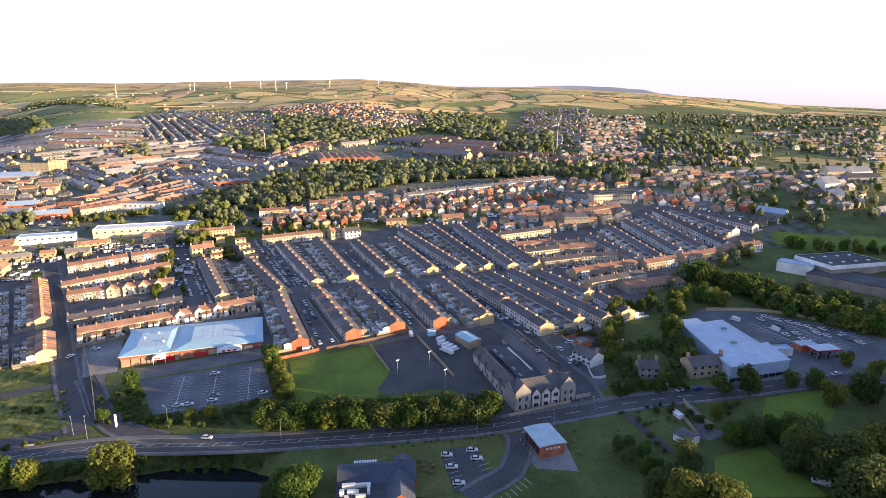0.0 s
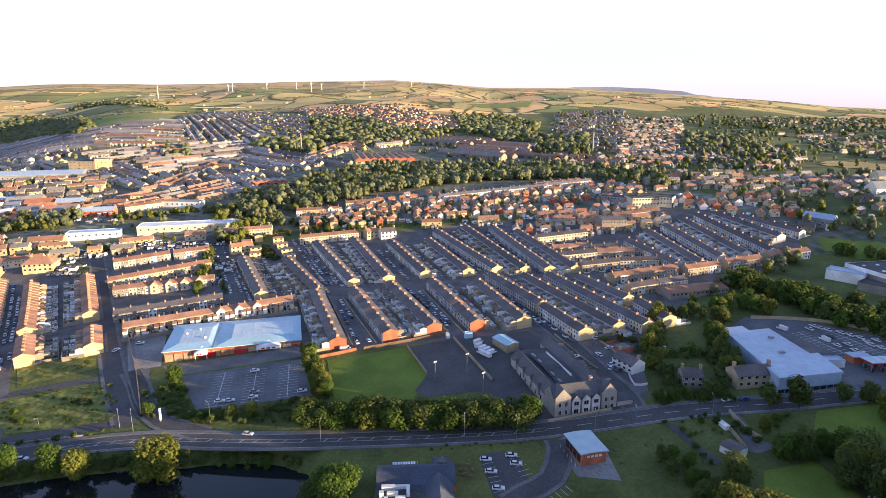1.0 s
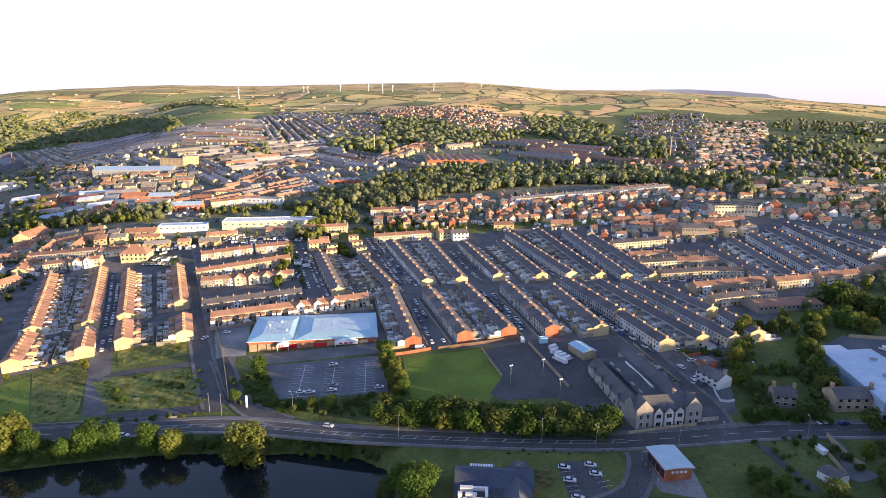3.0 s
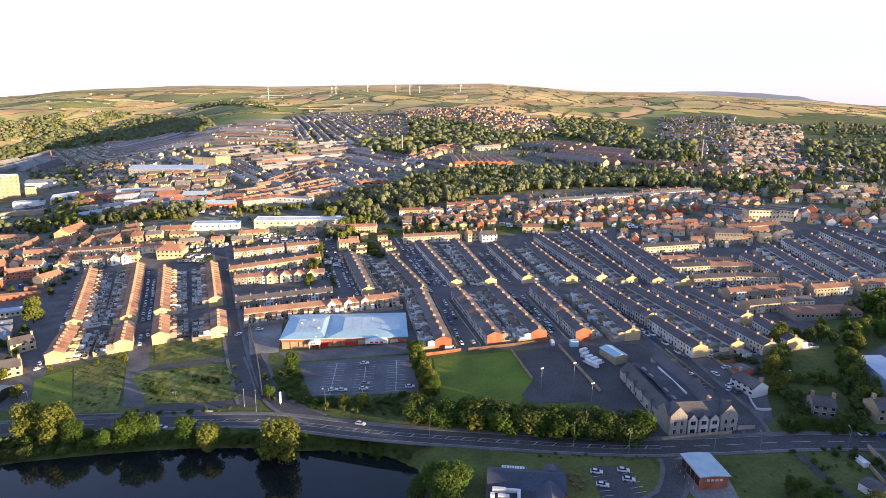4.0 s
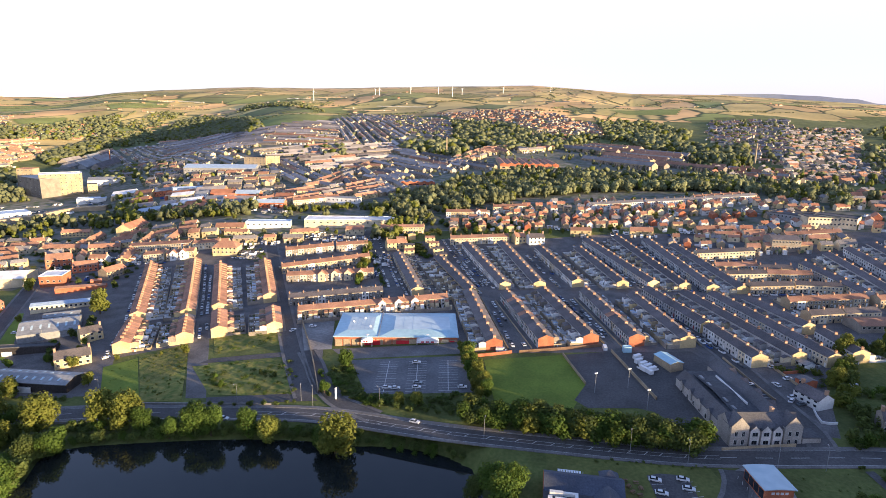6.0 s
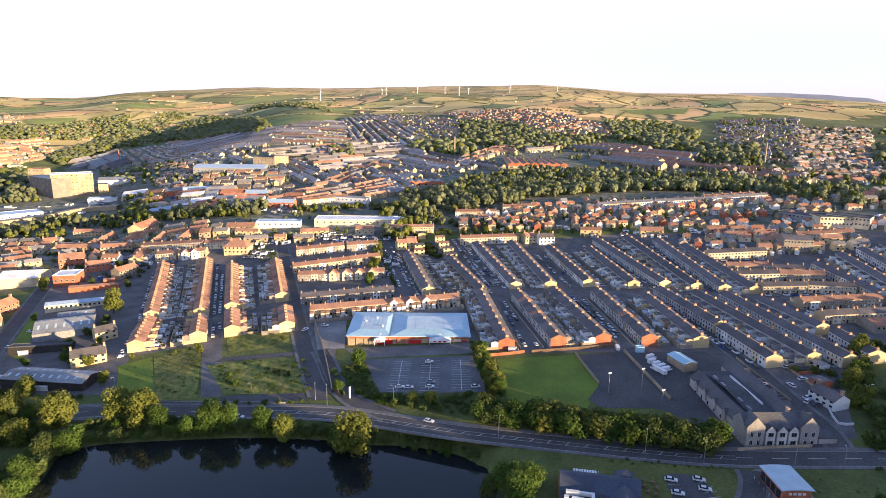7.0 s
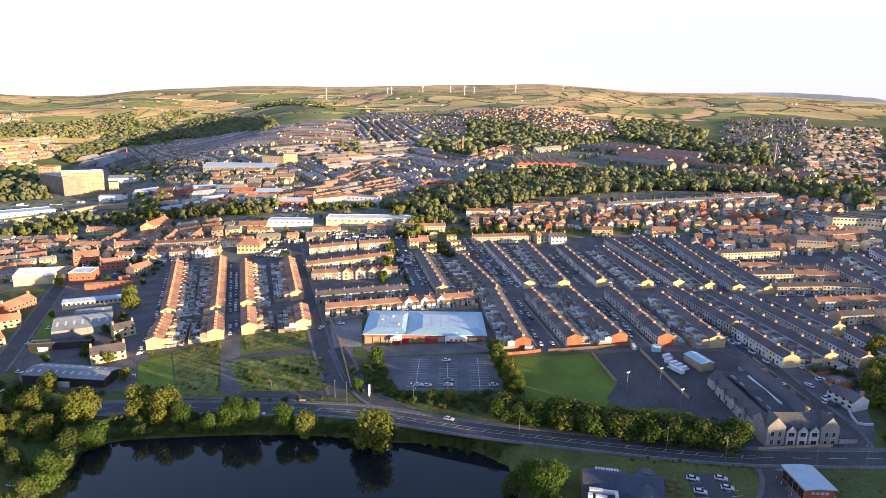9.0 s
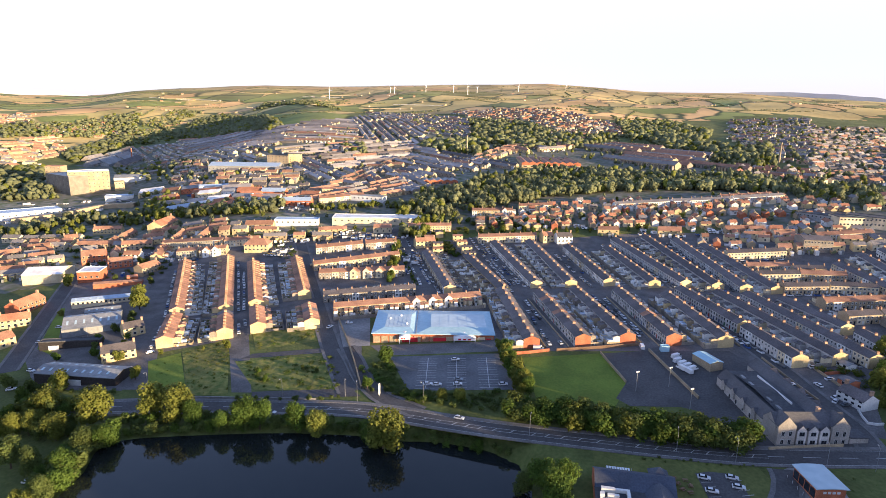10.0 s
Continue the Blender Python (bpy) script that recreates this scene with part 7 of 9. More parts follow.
weeds([(64, 262), (60, 280), (70, 290), (80, 278), (76, 262)], 26, 0.8, 2.8, ['dark', 'green', 'gold'], "garden bushes behind a white house", 51)
belt([(255, 404), (268, 394), (290, 384), (304, 376)], 7, 6, 6, 9, ['gold', 'green', 'dark'], 'trees beside the factory', 0.5)
weeds([(-319.9, 418.6), (-295.8, 410.8), (-278.3, 381.1), (-306.9, 385.1)], 40, 0.8, 2.6, ['dark', 'green', 'shrub'], "garden bushes behind the houses", 52)
def far_wood(name, poly, spacing, low, high, material, label, seed):
    """A wood too far off to count: each crown a ragged heap of soft clumps, with loose sprays of leaves on the nearer ones."""
    r = np.random.RandomState(seed)
    lo, hi = np.min(poly, axis=0), np.max(poly, axis=0)
    base = bmesh.new()
    bmesh.ops.create_icosphere(base, subdivisions=1, radius=1)
    bv = np.array([v.co[:] for v in base.verts])
    bf = [[v.index for v in f.verts] for f in base.faces]
    base.free()
    verts, faces, slots, k = [], [], [], 0
    n = int((hi[0] - lo[0]) * (hi[1] - lo[1]) / spacing ** 2)
    for x, y in zip(r.uniform(lo[0], hi[0], n), r.uniform(lo[1], hi[1], n)):
        if not inside(x, y, poly):
            continue
        h, z, far = r.uniform(low, high), land(x, y), math.hypot(x, y)
        wide, slim, tone = 1.0 if far < 1000 else 1.45, r.uniform(0.3, 0.46), (0, 0, 0, 1, 1, 2)[r.randint(6)]
        for c in range(7 if far < 720 else 6 if far < 1000 else 3 if far < 1200 else 2):
            a, up = r.uniform(0, 6.28), r.uniform(0.25, 0.8)
            reach = h * slim * r.uniform(0.15, 0.95) * (1.2 - up)
            size = h * r.uniform(0.13, 0.27) * (1.06 if far < 720 else 1.15 if far < 1000 else 1.45 if far < 1200 else 1.6)
            p = bv * (1 + r.normal(scale=0.26, size=len(bv)))[:, None] * (size * wide, size * wide, size * 1.1)
            verts.append(p + (x + math.cos(a) * reach, y + math.sin(a) * reach, z + h * up))
            faces += [[i + k for i in f] for f in bf]
            slots += [tone] * len(bf)
            k += len(bv)
        if far < 720:
            m = 26
            d = r.normal(size=(m, 3))
            d /= np.linalg.norm(d, axis=1)[:, None]
            c = d * (h * slim, h * slim, h * 0.46) * r.uniform(0.75, 1.1, (m, 1)) + (x, y, z + h * 0.55)
            t, b = r.normal(size=(m, 3)) * h * 0.042, r.normal(size=(m, 3)) * h * 0.042
            verts.append(np.stack([c - t - b, c + t - b, c + t + b, c - t + b], 1).reshape(-1, 3))
            faces += [[k + 4 * i + q for q in range(4)] for i in range(m)]
            slots += [tone] * m
            k += 4 * m
    me = bpy.data.meshes.new(name)
    me.from_pydata(np.concatenate(verts).tolist(), [], faces)
    for m in (material, LEAF_HAZED, LEAF_SUNLIT):
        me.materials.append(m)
    me.polygons.foreach_set("material_index", slots)
    me.shade_smooth()
    tagged(new(name, me), label, "trees", kind="stuff")


def wood(seed, poly, spacing, low, high, tone):
    far_wood("distant_trees", poly, spacing, low, high, {"g": LEAF_SUNLIT, "l": LEAF_HAZED, "d": LEAF_HAZED}[tone], "distant woodland between the houses", seed)


wood(100, [(-242.0, 502.7), (-227.5, 586.0), (-196.4, 700.4), (-129.3, 794.9), (74.3, 756.3), (156.9, 717.7), (92.4, 679.0), (-25.7, 662.9), (-107.1, 606.7), (-160.7, 540.3)], 7.5, 8, 13, 'l')
wood(101, [(-112.5, 651.1), (-25.5, 694.6), (97.7, 709.6), (141.5, 700.2), (91.2, 671.5), (-25.8, 651.8), (-107.8, 612.0)], 8, 9, 13, 'd')
wood(102, [(-601.9, 388.4), (-585.3, 462.1), (-511.2, 495.9), (-361.2, 485.1), (-374.1, 505.8), (-534.3, 522.4), (-619.0, 485.7), (-638.5, 416.6)], 8, 7, 11, 'l')
wood(103, [(-459.5, 479.4), (-355.8, 486.6), (-371.3, 523.0), (-480.6, 514.5)], 9, 8, 12, 'd')
wood(113, [(233.7, 405.7), (255.3, 418.8), (302.4, 377.9), (423.5, 546.2), (463.9, 671.4), (339.7, 637.8), (273.2, 528.2)], 25.5, 5, 9, 'd')
wood(114, [(236.7, 584.7), (319.9, 566.6), (255.0, 451.4), (229.7, 499.8)], 30, 4, 7, 'l')
wood(115, [(-448.9, 396.9), (-286.7, 436.8), (-76.4, 518.3), (177.9, 557.9), (304.0, 884.2), (-87.1, 1419.2), (-631.6, 1193.4), (-1274.6, 1184.5)], 34, 4, 8, 'l')
wood(116, [(9.4, 496.4), (242.2, 517.2), (337.7, 427.7), (1358.9, 1786.3), (422.2, 1348.4), (27.5, 1206.5)], 46.8, 4, 8, 'd')
wood(123, [(-219.1, 441.7), (-186.0, 450.2), (-196.1, 502.0), (-222.1, 495.5)], 9, 7, 11, 'g')
wood(124, [(-256.1, 524.2), (-202.2, 543.1), (-208.9, 611.5), (-240.2, 625.9)], 12, 8, 12, 'd')
wood(126, [(-494.0, 476.6), (-499.4, 518.7), (-577.4, 581.6), (-563.7, 546.3)], 12, 8, 11, 'g')
wood(127, [(113.6, 313.8), (159.9, 348.4), (221.1, 385.1), (228.2, 406.9), (183.2, 379.9), (147.7, 349.7)], 11, 7, 10, 'd')
wood(180, [(-545, 462), (-537, 474), (-500, 500), (-440, 499), (-372, 489), (-374, 475), (-440, 482), (-502, 484)], 5.5, 6, 10, 'g')
wood(181, [(-800, 548), (-770, 590), (-735, 570), (-760, 540)], 8, 7, 11, 'l')
wood(182, [(-598, 412), (-585, 432), (-555, 446), (-548, 432), (-575, 410)], 8, 6, 9, 'g')
wood(183, [(-218, 512), (-190, 522), (-172, 498), (-182, 488), (-205, 496)], 6.5, 4, 8, 'l')
wood(184, [(-326.9, 504.3), (-290.0, 526.5), (-263.5, 537.1), (-235.5, 531.5), (-242.5, 550.6), (-270.1, 547.3), (-302.7, 527.8), (-333.3, 515.8)], 4.6, 4, 7, 'g')
wood(185, [(-235.5, 531.5), (-212.4, 544.7), (-196.3, 552.2), (-171.6, 511.0), (-168.8, 493.0), (-178.2, 497.0), (-197.3, 532.7), (-218.5, 535.4)], 7.5, 4, 7, 'l')
wood(140, [(-1633.6, 1953.8), (-1635.9, 2153.5), (-1259.8, 1868.4), (-828.0, 1272.7), (-811.0, 1194.9), (-1027.4, 1369.4), (-1313.6, 1512.9), (-1447.0, 1621.0)], 10, 9, 14, 'd')
wood(141, [(-1377.4, 1343.6), (-1349.5, 1556.7), (-1541.1, 1704.7), (-1688.5, 1972.8), (-1813.3, 2235.9), (-1943.2, 2285.4), (-1737.8, 1817.1), (-1574.4, 1549.4)], 20, 7, 11, 'd')
wood(142, [(-1610.0, 1253.8), (-1567.4, 1553.9), (-1869.5, 1948.1), (-1894.3, 1817.0), (-1852.9, 1581.7), (-1836.5, 1442.8)], 15, 8, 13, 'l')
wood(143, [(-1842.1, 1337.3), (-1917.1, 1510.3), (-1662.2, 1297.3), (-1596.7, 1148.3)], 14, 8, 13, 'd')
wood(144, [(-1350.5, 1111.5), (-1547.5, 1464.5), (-1550.1, 1535.6), (-1431.7, 1400.1), (-1250.1, 1051.5)], 9, 9, 14, 'd')
wood(145, [(-1075.5, 749.2), (-1187.6, 927.4), (-839.2, 632.7), (-766.9, 592.7), (-759.4, 523.1), (-777.5, 522.7)], 11, 8, 13, 'l')
wood(146, [(-1086.0, 1048.8), (-703.9, 775.6), (-557.4, 653.2), (-622.0, 641.4), (-747.1, 701.2)], 17, 6, 10, 'l')
wood(147, [(-619.1, 591.3), (-581.3, 594.0), (-498.0, 497.1), (-530.1, 498.9)], 9, 8, 12, 'g')
wood(148, [(-393.3, 1029.5), (-316.5, 1116.4), (-262.8, 1027.2), (-244.0, 898.0), (-311.1, 935.6), (-370.7, 962.7)], 10, 9, 14, 'd')
wood(149, [(-524.2, 964.2), (-493.8, 997.0), (-434.1, 885.9), (-472.9, 870.1)], 11, 8, 12, 'd')
wood(150, [(-436.1, 1599.7), (-300.0, 1548.4), (-143.3, 1278.0), (-26.4, 1304.0), (-86.6, 1095.1), (-190.5, 1024.0), (-306.2, 1121.5)], 12, 8, 13, 'd')
wood(151, [(-40.7, 1598.5), (94.3, 1731.7), (170.6, 1440.0), (134.5, 1249.6), (47.0, 1196.2), (-15.0, 1277.3)], 12, 8, 13, 'd')
wood(152, [(27.8, 1231.2), (85.7, 1290.4), (163.8, 1119.5), (171.8, 940.6), (140.9, 857.2), (99.2, 901.7), (109.2, 1050.3), (41.2, 1101.3)], 11, 8, 13, 'd')
wood(153, [(187.2, 1110.3), (222.5, 1135.0), (170.6, 861.8), (140.9, 857.2)], 10, 8, 13, 'l')
wood(154, [(75.3, 785.1), (123.9, 768.0), (181.4, 714.2), (220.5, 666.2), (194.5, 586.4), (164.0, 618.4), (139.1, 654.4), (68.1, 683.5)], 10, 7, 12, 'l')
wood(155, [(-1018.5, 2019.8), (-1462.4, 2318.5), (-1557.0, 2243.4), (-1805.8, 2719.2), (-1340.4, 2402.6)], 14, 7, 10, 'd')
wood(156, [(433.0, 1220.4), (529.5, 1170.1), (461.5, 826.7), (398.6, 731.3), (314.6, 704.4), (273.4, 765.5)], 15.8, 8, 13, 'd')
wood(157, [(569.5, 1610.8), (985.9, 2144.5), (1701.2, 2235.4), (1031.2, 1351.3), (674.0, 1225.4), (574.4, 1270.6)], 27.5, 7, 11, 'd')
wood(158, [(274.1, 505.1), (402.8, 514.7), (342.9, 433.0), (291.1, 441.5), (258.5, 456.0)], 16.8, 7, 11, 'l')
wood(159, [(195.8, 702.0), (273.0, 686.7), (245.5, 616.0), (180.2, 645.0)], 14.3, 7, 11, 'l')
wood(160, [(376.5, 670.8), (528.0, 681.2), (479.4, 616.7), (339.0, 596.6)], 19.5, 7, 11, 'd')
wood(161, [(270.0, 777.7), (409.0, 730.4), (381.6, 680.2), (250.7, 700.6)], 20.8, 7, 11, 'd')
wood(170, [(266.2, 1823.1), (500.1, 1905.7), (218.6, 870.5), (189.7, 1027.9), (177.9, 1265.5)], 27.2, 6, 10, 'd')
wood(171, [(423.2, 1710.5), (593.9, 1681.3), (339.8, 982.5), (285.6, 757.8), (180.6, 724.5)], 30.4, 6, 10, 'l')
wood(172, [(624.2, 1133.5), (970.5, 1278.9), (576.6, 750.7), (536.9, 836.0)], 25.5, 7, 11, 'd')
wood(173, [(273.0, 686.7), (399.9, 648.7), (335.2, 522.5), (279.6, 537.0), (233.7, 585.3)], 30.4, 5, 9, 'l')
wood(174, [(108.1, 871.3), (190.5, 865.4), (206.4, 825.7), (180.2, 729.9), (102.0, 788.8)], 18, 5, 9, 'l')
wood(175, [(-939.7, 1997.1), (-620.8, 1815.2), (-436.1, 1599.7), (-340.0, 1186.6), (-413.7, 1204.1), (-705.1, 1729.8)], 24, 5, 9, 'd')
wood(176, [(279.6, 537.0), (331.7, 516.7), (288.7, 445.0), (255.9, 451.1), (241.7, 469.0)], 21.0, 5, 9, 'l')


def hedgerows(count, seed):
    """Hedges and lines of trees between the hill fields."""
    r = np.random.RandomState(seed)
    base = bmesh.new()
    bmesh.ops.create_icosphere(base, subdivisions=1, radius=1)
    bv = np.array([v.co[:] for v in base.verts])
    bf = np.array([[v.index for v in f.verts] for f in base.faces])
    base.free()
    verts, faces, k = [], [], 0
    for _ in range(count):
        az, dist = radians(r.uniform(-58, 42)), r.uniform(1150, 4300)
        x, y = dist * math.sin(az), dist * math.cos(az)
        turn = r.choice((0.25, 0.25, 1.75)) + r.normal(scale=0.22)
        length = r.uniform(90, 420)
        tall = r.choice((1.8, 2.6, 4.0))
        for j in range(int(length / 7)):
            px, py = x + math.cos(turn) * 7 * j + r.normal(scale=1.5), y + math.sin(turn) * 7 * j + r.normal(scale=1.5)
            if inside(px, py, VALLEY) or r.uniform() < 0.15 or math.hypot(px, py) > 4550:
                continue
            h = tall * r.uniform(0.7, 1.5)
            p = bv * (1 + r.normal(scale=0.16, size=len(bv)))[:, None] * np.array((3.9, 3.2, h * 0.55)) + np.array((px, py, land(px, py) + h * 0.4))
            verts.append(p)
            faces.append(bf + k)
            k += len(bv)
    me = bpy.data.meshes.new("hedgerows")
    me.from_pydata(np.concatenate(verts).tolist(), [], np.concatenate(faces).tolist())
    me.materials.append(LEAF_HAZED)
    tagged(new("hedgerows", me), "hedges and tree lines between hill fields", "hedges", kind="stuff")


hedgerows(230, 9)


# ---------------------------------------------------------------- parked cars
def car_meshes():
    def shell(profile, half, tuck):
        g = Geo()
        k = len(profile)
        left = [(x, -half + (tuck if z > 0.95 else 0), z) for x, z in profile]
        right = [(x, half - (tuck if z > 0.95 else 0), z) for x, z in profile]
        g.solid(left + right, [tuple(range(k)), tuple(range(2 * k - 1, k - 1, -1))] + [(i, k + i, k + (i + 1) % k, (i + 1) % k)[::-1] for i in range(k)])
        return g
    body = shell([(-2.1, 0.32), (2.1, 0.32), (2.12, 0.62), (1.98, 0.8), (1.0, 0.94), (0.95, 0.95), (-1.7, 0.95), (-2.08, 0.88), (-2.15, 0.6)], 0.86, 0)
    body.box(-1.35, -0.62, 1.38, 0.2, 0.62, 1.46, 0, 0.06)
    glass = shell([(0.98, 0.9), (0.25, 1.4), (-1.4, 1.4), (-1.85, 0.9)], 0.76, 0.12)
    wheel = Geo(pose(0, 0, 0, 90))
    wheel.tube(0, 0, -0.11, 0.11, 0.32, 0.32, 12)
    wheel.tube(0, 0, -0.125, 0.125, 0.19, 0.19, 8, 1)
    van = shell([(-2.7, 0.35), (2.6, 0.35), (2.65, 0.9), (2.2, 1.15), (1.6, 2.1), (1.4, 2.25), (-2.65, 2.25), (-2.72, 0.9)], 0.98, 0.1)
    screen = shell([(2.16, 1.24), (1.68, 2.0), (1.5, 2.0), (0.9, 1.24)], 1.0, 0.1)
    return {"body": (body.mesh("body", CAR_PAINT), body.mesh("body", CAR_WHITE)), "glass": glass.mesh("glass", GLASS), "wheel": wheel.mesh("wheel", TYRE, STEEL), "van": van.mesh("body", CAR_WHITE), "screen": screen.mesh("glass", GLASS)}


CAR = car_meshes()
crnd = random.Random(21)


def car(x, y, a, white=False, van=False, up=0.12):
    slope = math.degrees(math.atan(0.0314 * math.cos(radians(a)) + 0.0472 * math.sin(radians(a))))
    label = "white panel van parked at the kerb" if van else ("white car parked at the kerb" if white else "small family car parked at the kerb")
    ob = root("van" if van else "car", place(x, y, a, up) @ pose(0, 0, 0, 0, -slope, 0), label, "van" if van else "car", "parked cars")
    if van:
        b = part("body", CAR["van"], ob)
        part("glass", CAR["screen"], b)
    else:
        b = part("body", CAR["body"][1 if white else 0], ob)
        part("glass", CAR["glass"], b)
    for wx in (1.7, -1.7) if van else (1.35, -1.3):
        for wy in (-0.85, 0.85) if van else (-0.78, 0.78):
            part("wheel", CAR["wheel"], ob, pose(wx, wy, 0.32))


def kerb_cars(x0, y0, x1, y1, front, off, fill):
    """Cars that stand along the front of a row."""
    length, d, a = row_frame(x0, y0, x1, y1, front)
    side = Vector((d.y, -d.x)) * (1 if front == "r" else -1)
    t = crnd.uniform(2, 6)
    while t < length - 3:
        if crnd.random() < fill:
            p = Vector((x0, y0)) + d * t + side * (off + crnd.uniform(-0.2, 0.2))
            car(p.x, p.y, a + crnd.choice((0, 180)) + crnd.uniform(-2, 2), crnd.random() < 0.2)
        t += crnd.uniform(5.2, 6.4)


for row in ((-266.7, 225.1, -287.0, 257.5, 'l', 7.2, 0.78), (-291.5, 264.2, -357.5, 352.2, 'l', 7.2, 0.78), (-241.2, 242.9, -258.5, 267.6, 'r', 7.2, 0.78), (-264.2, 275.3, -327.0, 365.0, 'r', 7.2, 0.78), (-227.4, 254.5, -244.8, 279.5, 'l', 7.2, 0.78), (-251.0, 287.5, -300.4, 358.9, 'l', 7.2, 0.78), (-73.2, 269.6, -103.3, 343.8, 'r', 10.4, 0.7), (-47.5, 278.5, -78.9, 345.5, 'l', 10.4, 0.7), (-24.9, 286.0, -57.2, 355.9, 'r', 10.4, 0.7), (-1.9, 289.7, -30.0, 359.4, 'l', 10.4, 0.7), (23.4, 293.3, -1.1, 357.7, 'r', 10.4, 0.7), (35.9, 315.9, 8.5, 370.2, 'l', 10.4, 0.7)):
    kerb_cars(*row)
car(-1.0, 179.0, -3.5, False)
car(0.6, 172.3, -3.5, True)
car(2.7, 163.7, -3.5, True)
car(8.2, 181.3, -3.5, False)
car(9.5, 176.5, -3.5, True)
car(-69.5, 269.1, 5, True, True)
car(-101.5, 227.5, 0, False, False)
car(-17.9, 283.0, 100, True, True)
car(-5.7, 285.5, 100, True, False)
car(44.7, 257.9, 20, True, False)
car(45.7, 248.3, 20, False, False)
car(58.7, 246.2, 60, True, False)
car(62.3, 250.5, 60, False, False)
car(156.3, 286.8, 120, True, True)
car(169.9, 273.1, 110, True, True)
car(172.1, 266.7, 110, True, False)
car(177.7, 267.6, 110, True, False)
car(188.5, 270.1, 110, False, False)
car(169.8, 286.3, 110, False, False)
car(199.2, 264.4, 20, True, False)
car(106.2, 217.9, 18, False, False)
car(98.8, 217.5, 18, True, False)
car(119.4, 157.3, 150, True, True)
car(170.5, 225.8, 15, True, False)
car(43.0, 304.3, 150, True, False)
car(-1.3, 270.6, 40, True, True)
car(0.6, 267.8, 40, True, True)
car(2.6, 265.7, 40, True, True)
car(4.5, 263.1, 40, True, True)
car(-0.6, 262.8, 130, True, True)
car(1.9, 260.2, 130, True, True)
car(-1.8, 275.3, 40, True, True)
car(173.9, 289.8, 110, True, False)
car(175.6, 287.3, 110, False, False)
car(182.5, 281.4, 110, False, False)
car(185.3, 278.2, 110, True, False)
car(188.2, 275.0, 110, False, False)
car(188.1, 266.7, 110, True, False)
car(190.8, 263.7, 110, False, False)
car(174.7, 276.2, 110, False, False)
car(177.1, 260.9, 110, True, False)
car(178.8, 258.2, 110, True, False)
car(198.4, 259.1, 110, False, False)
car(201.2, 255.1, 110, True, False)
car(178.1, 284.8, 110, True, False)
car(193.9, 271.7, 110, True, False)
car(-353.1, 241.7, 70, True)
car(-351.0, 234.1, 10, True)
car(-339.7, 216.0, 5, True)
car(-342.1, 213.9, 5, True)
car(-313.8, 185.7, 0, True)
car(-269.9, 218.1, 60, True)
car(-190.8, 271.5, 75, True)
car(-182.3, 279.5, 10, True)
car(-172.1, 180.2, 3, True)
car(-92.7, 195.3, -8, True)
car(-231.5, 117.6, 5, True)
car(-304.9, 168.5, 40, True)
car(56.2, 259.8, 115, True)
car(60.0, 249.5, 30, True)
car(61.9, 244.0, 30, False)
car(59.3, 278.1, 20, True)
car(62.8, 267.0, 20, False)
car(50.0, 283.0, 115, False)
car(47.0, 290.0, 115, True)
car(-114.2, 219.8, 15.2, False, False)
car(-109.9, 220.3, 15.2, False, False)
car(-100.7, 223.0, 15.2, False, False)
car(-108.4, 247.2, 15.2, False, False)
car(-80.3, 227.8, 15.2, False, False)


# ---------------------------------------------------------------- lamps, poles, walls
def lamp_meshes():
    g = Geo()
    g.limb((0, 0, -0.5), (0, 0, 8.6), 0.085, 0.05, 8)
    pole = g.mesh("pole", STEEL)
    g = Geo()
    g.limb((0, 0, 8.5), (1.5, 0, 9.1), 0.05, 0.04, 6)
    arm = g.mesh("arm", STEEL)
    g = Geo()
    g.box(1.3, -0.18, 9.02, 2.15, 0.18, 9.22, 0, 0.06)
    return pole, arm, g.mesh("lantern", STEEL)


LAMP = lamp_meshes()
for x, y, a in [(10.8, 190.6, 90), (-25.5, 198.5, -90), (-140.0, 197.9, 120), (-111.4, 204.1, 150), (-62.9, 190.2, 90), (-147.3, 201.0, -60), (-175.1, 194.2, -90), (-240.6, 184.6, -80), (-8.7, 193.2, 90), (40.7, 195.4, 90), (-320.1, 225.3, 160), (56.5, 197.8, 90), (88.3, 205.8, 90)]:
    ob = root("street_lamp", pose(x, y, ground_z(x, y) + 0.1, 0, 0, a), "grey steel street lamp on the verge", "street lamp", "street lamps")
    pole = part("pole", LAMP[0], ob)
    part("arm", LAMP[1], pole)
    part("lantern", LAMP[2], pole)

x, y = (-132.5, 205.1)
ob = root("totem_sign", place(x, y, 60), "slim white totem sign beside the access road", "sign")
g = Geo()
g.box(-0.16, -0.14, -0.4, 0.16, 0.14, 0.8)
part("plinth", g.mesh("plinth", STEEL), ob)
g = Geo()
g.box(-0.45, -0.16, 0.8, 0.45, 0.16, 6.0)
part("panel", g.mesh("panel", WHITE_PAINT), ob)
for z in (5.2,):
    g = Geo()
    g.box(-0.35, -0.19, z, 0.35, -0.15, z + 0.5)
    part("sign_bar", g.mesh("sign_bar", RED_SIGN), ob, label="red sign panel")

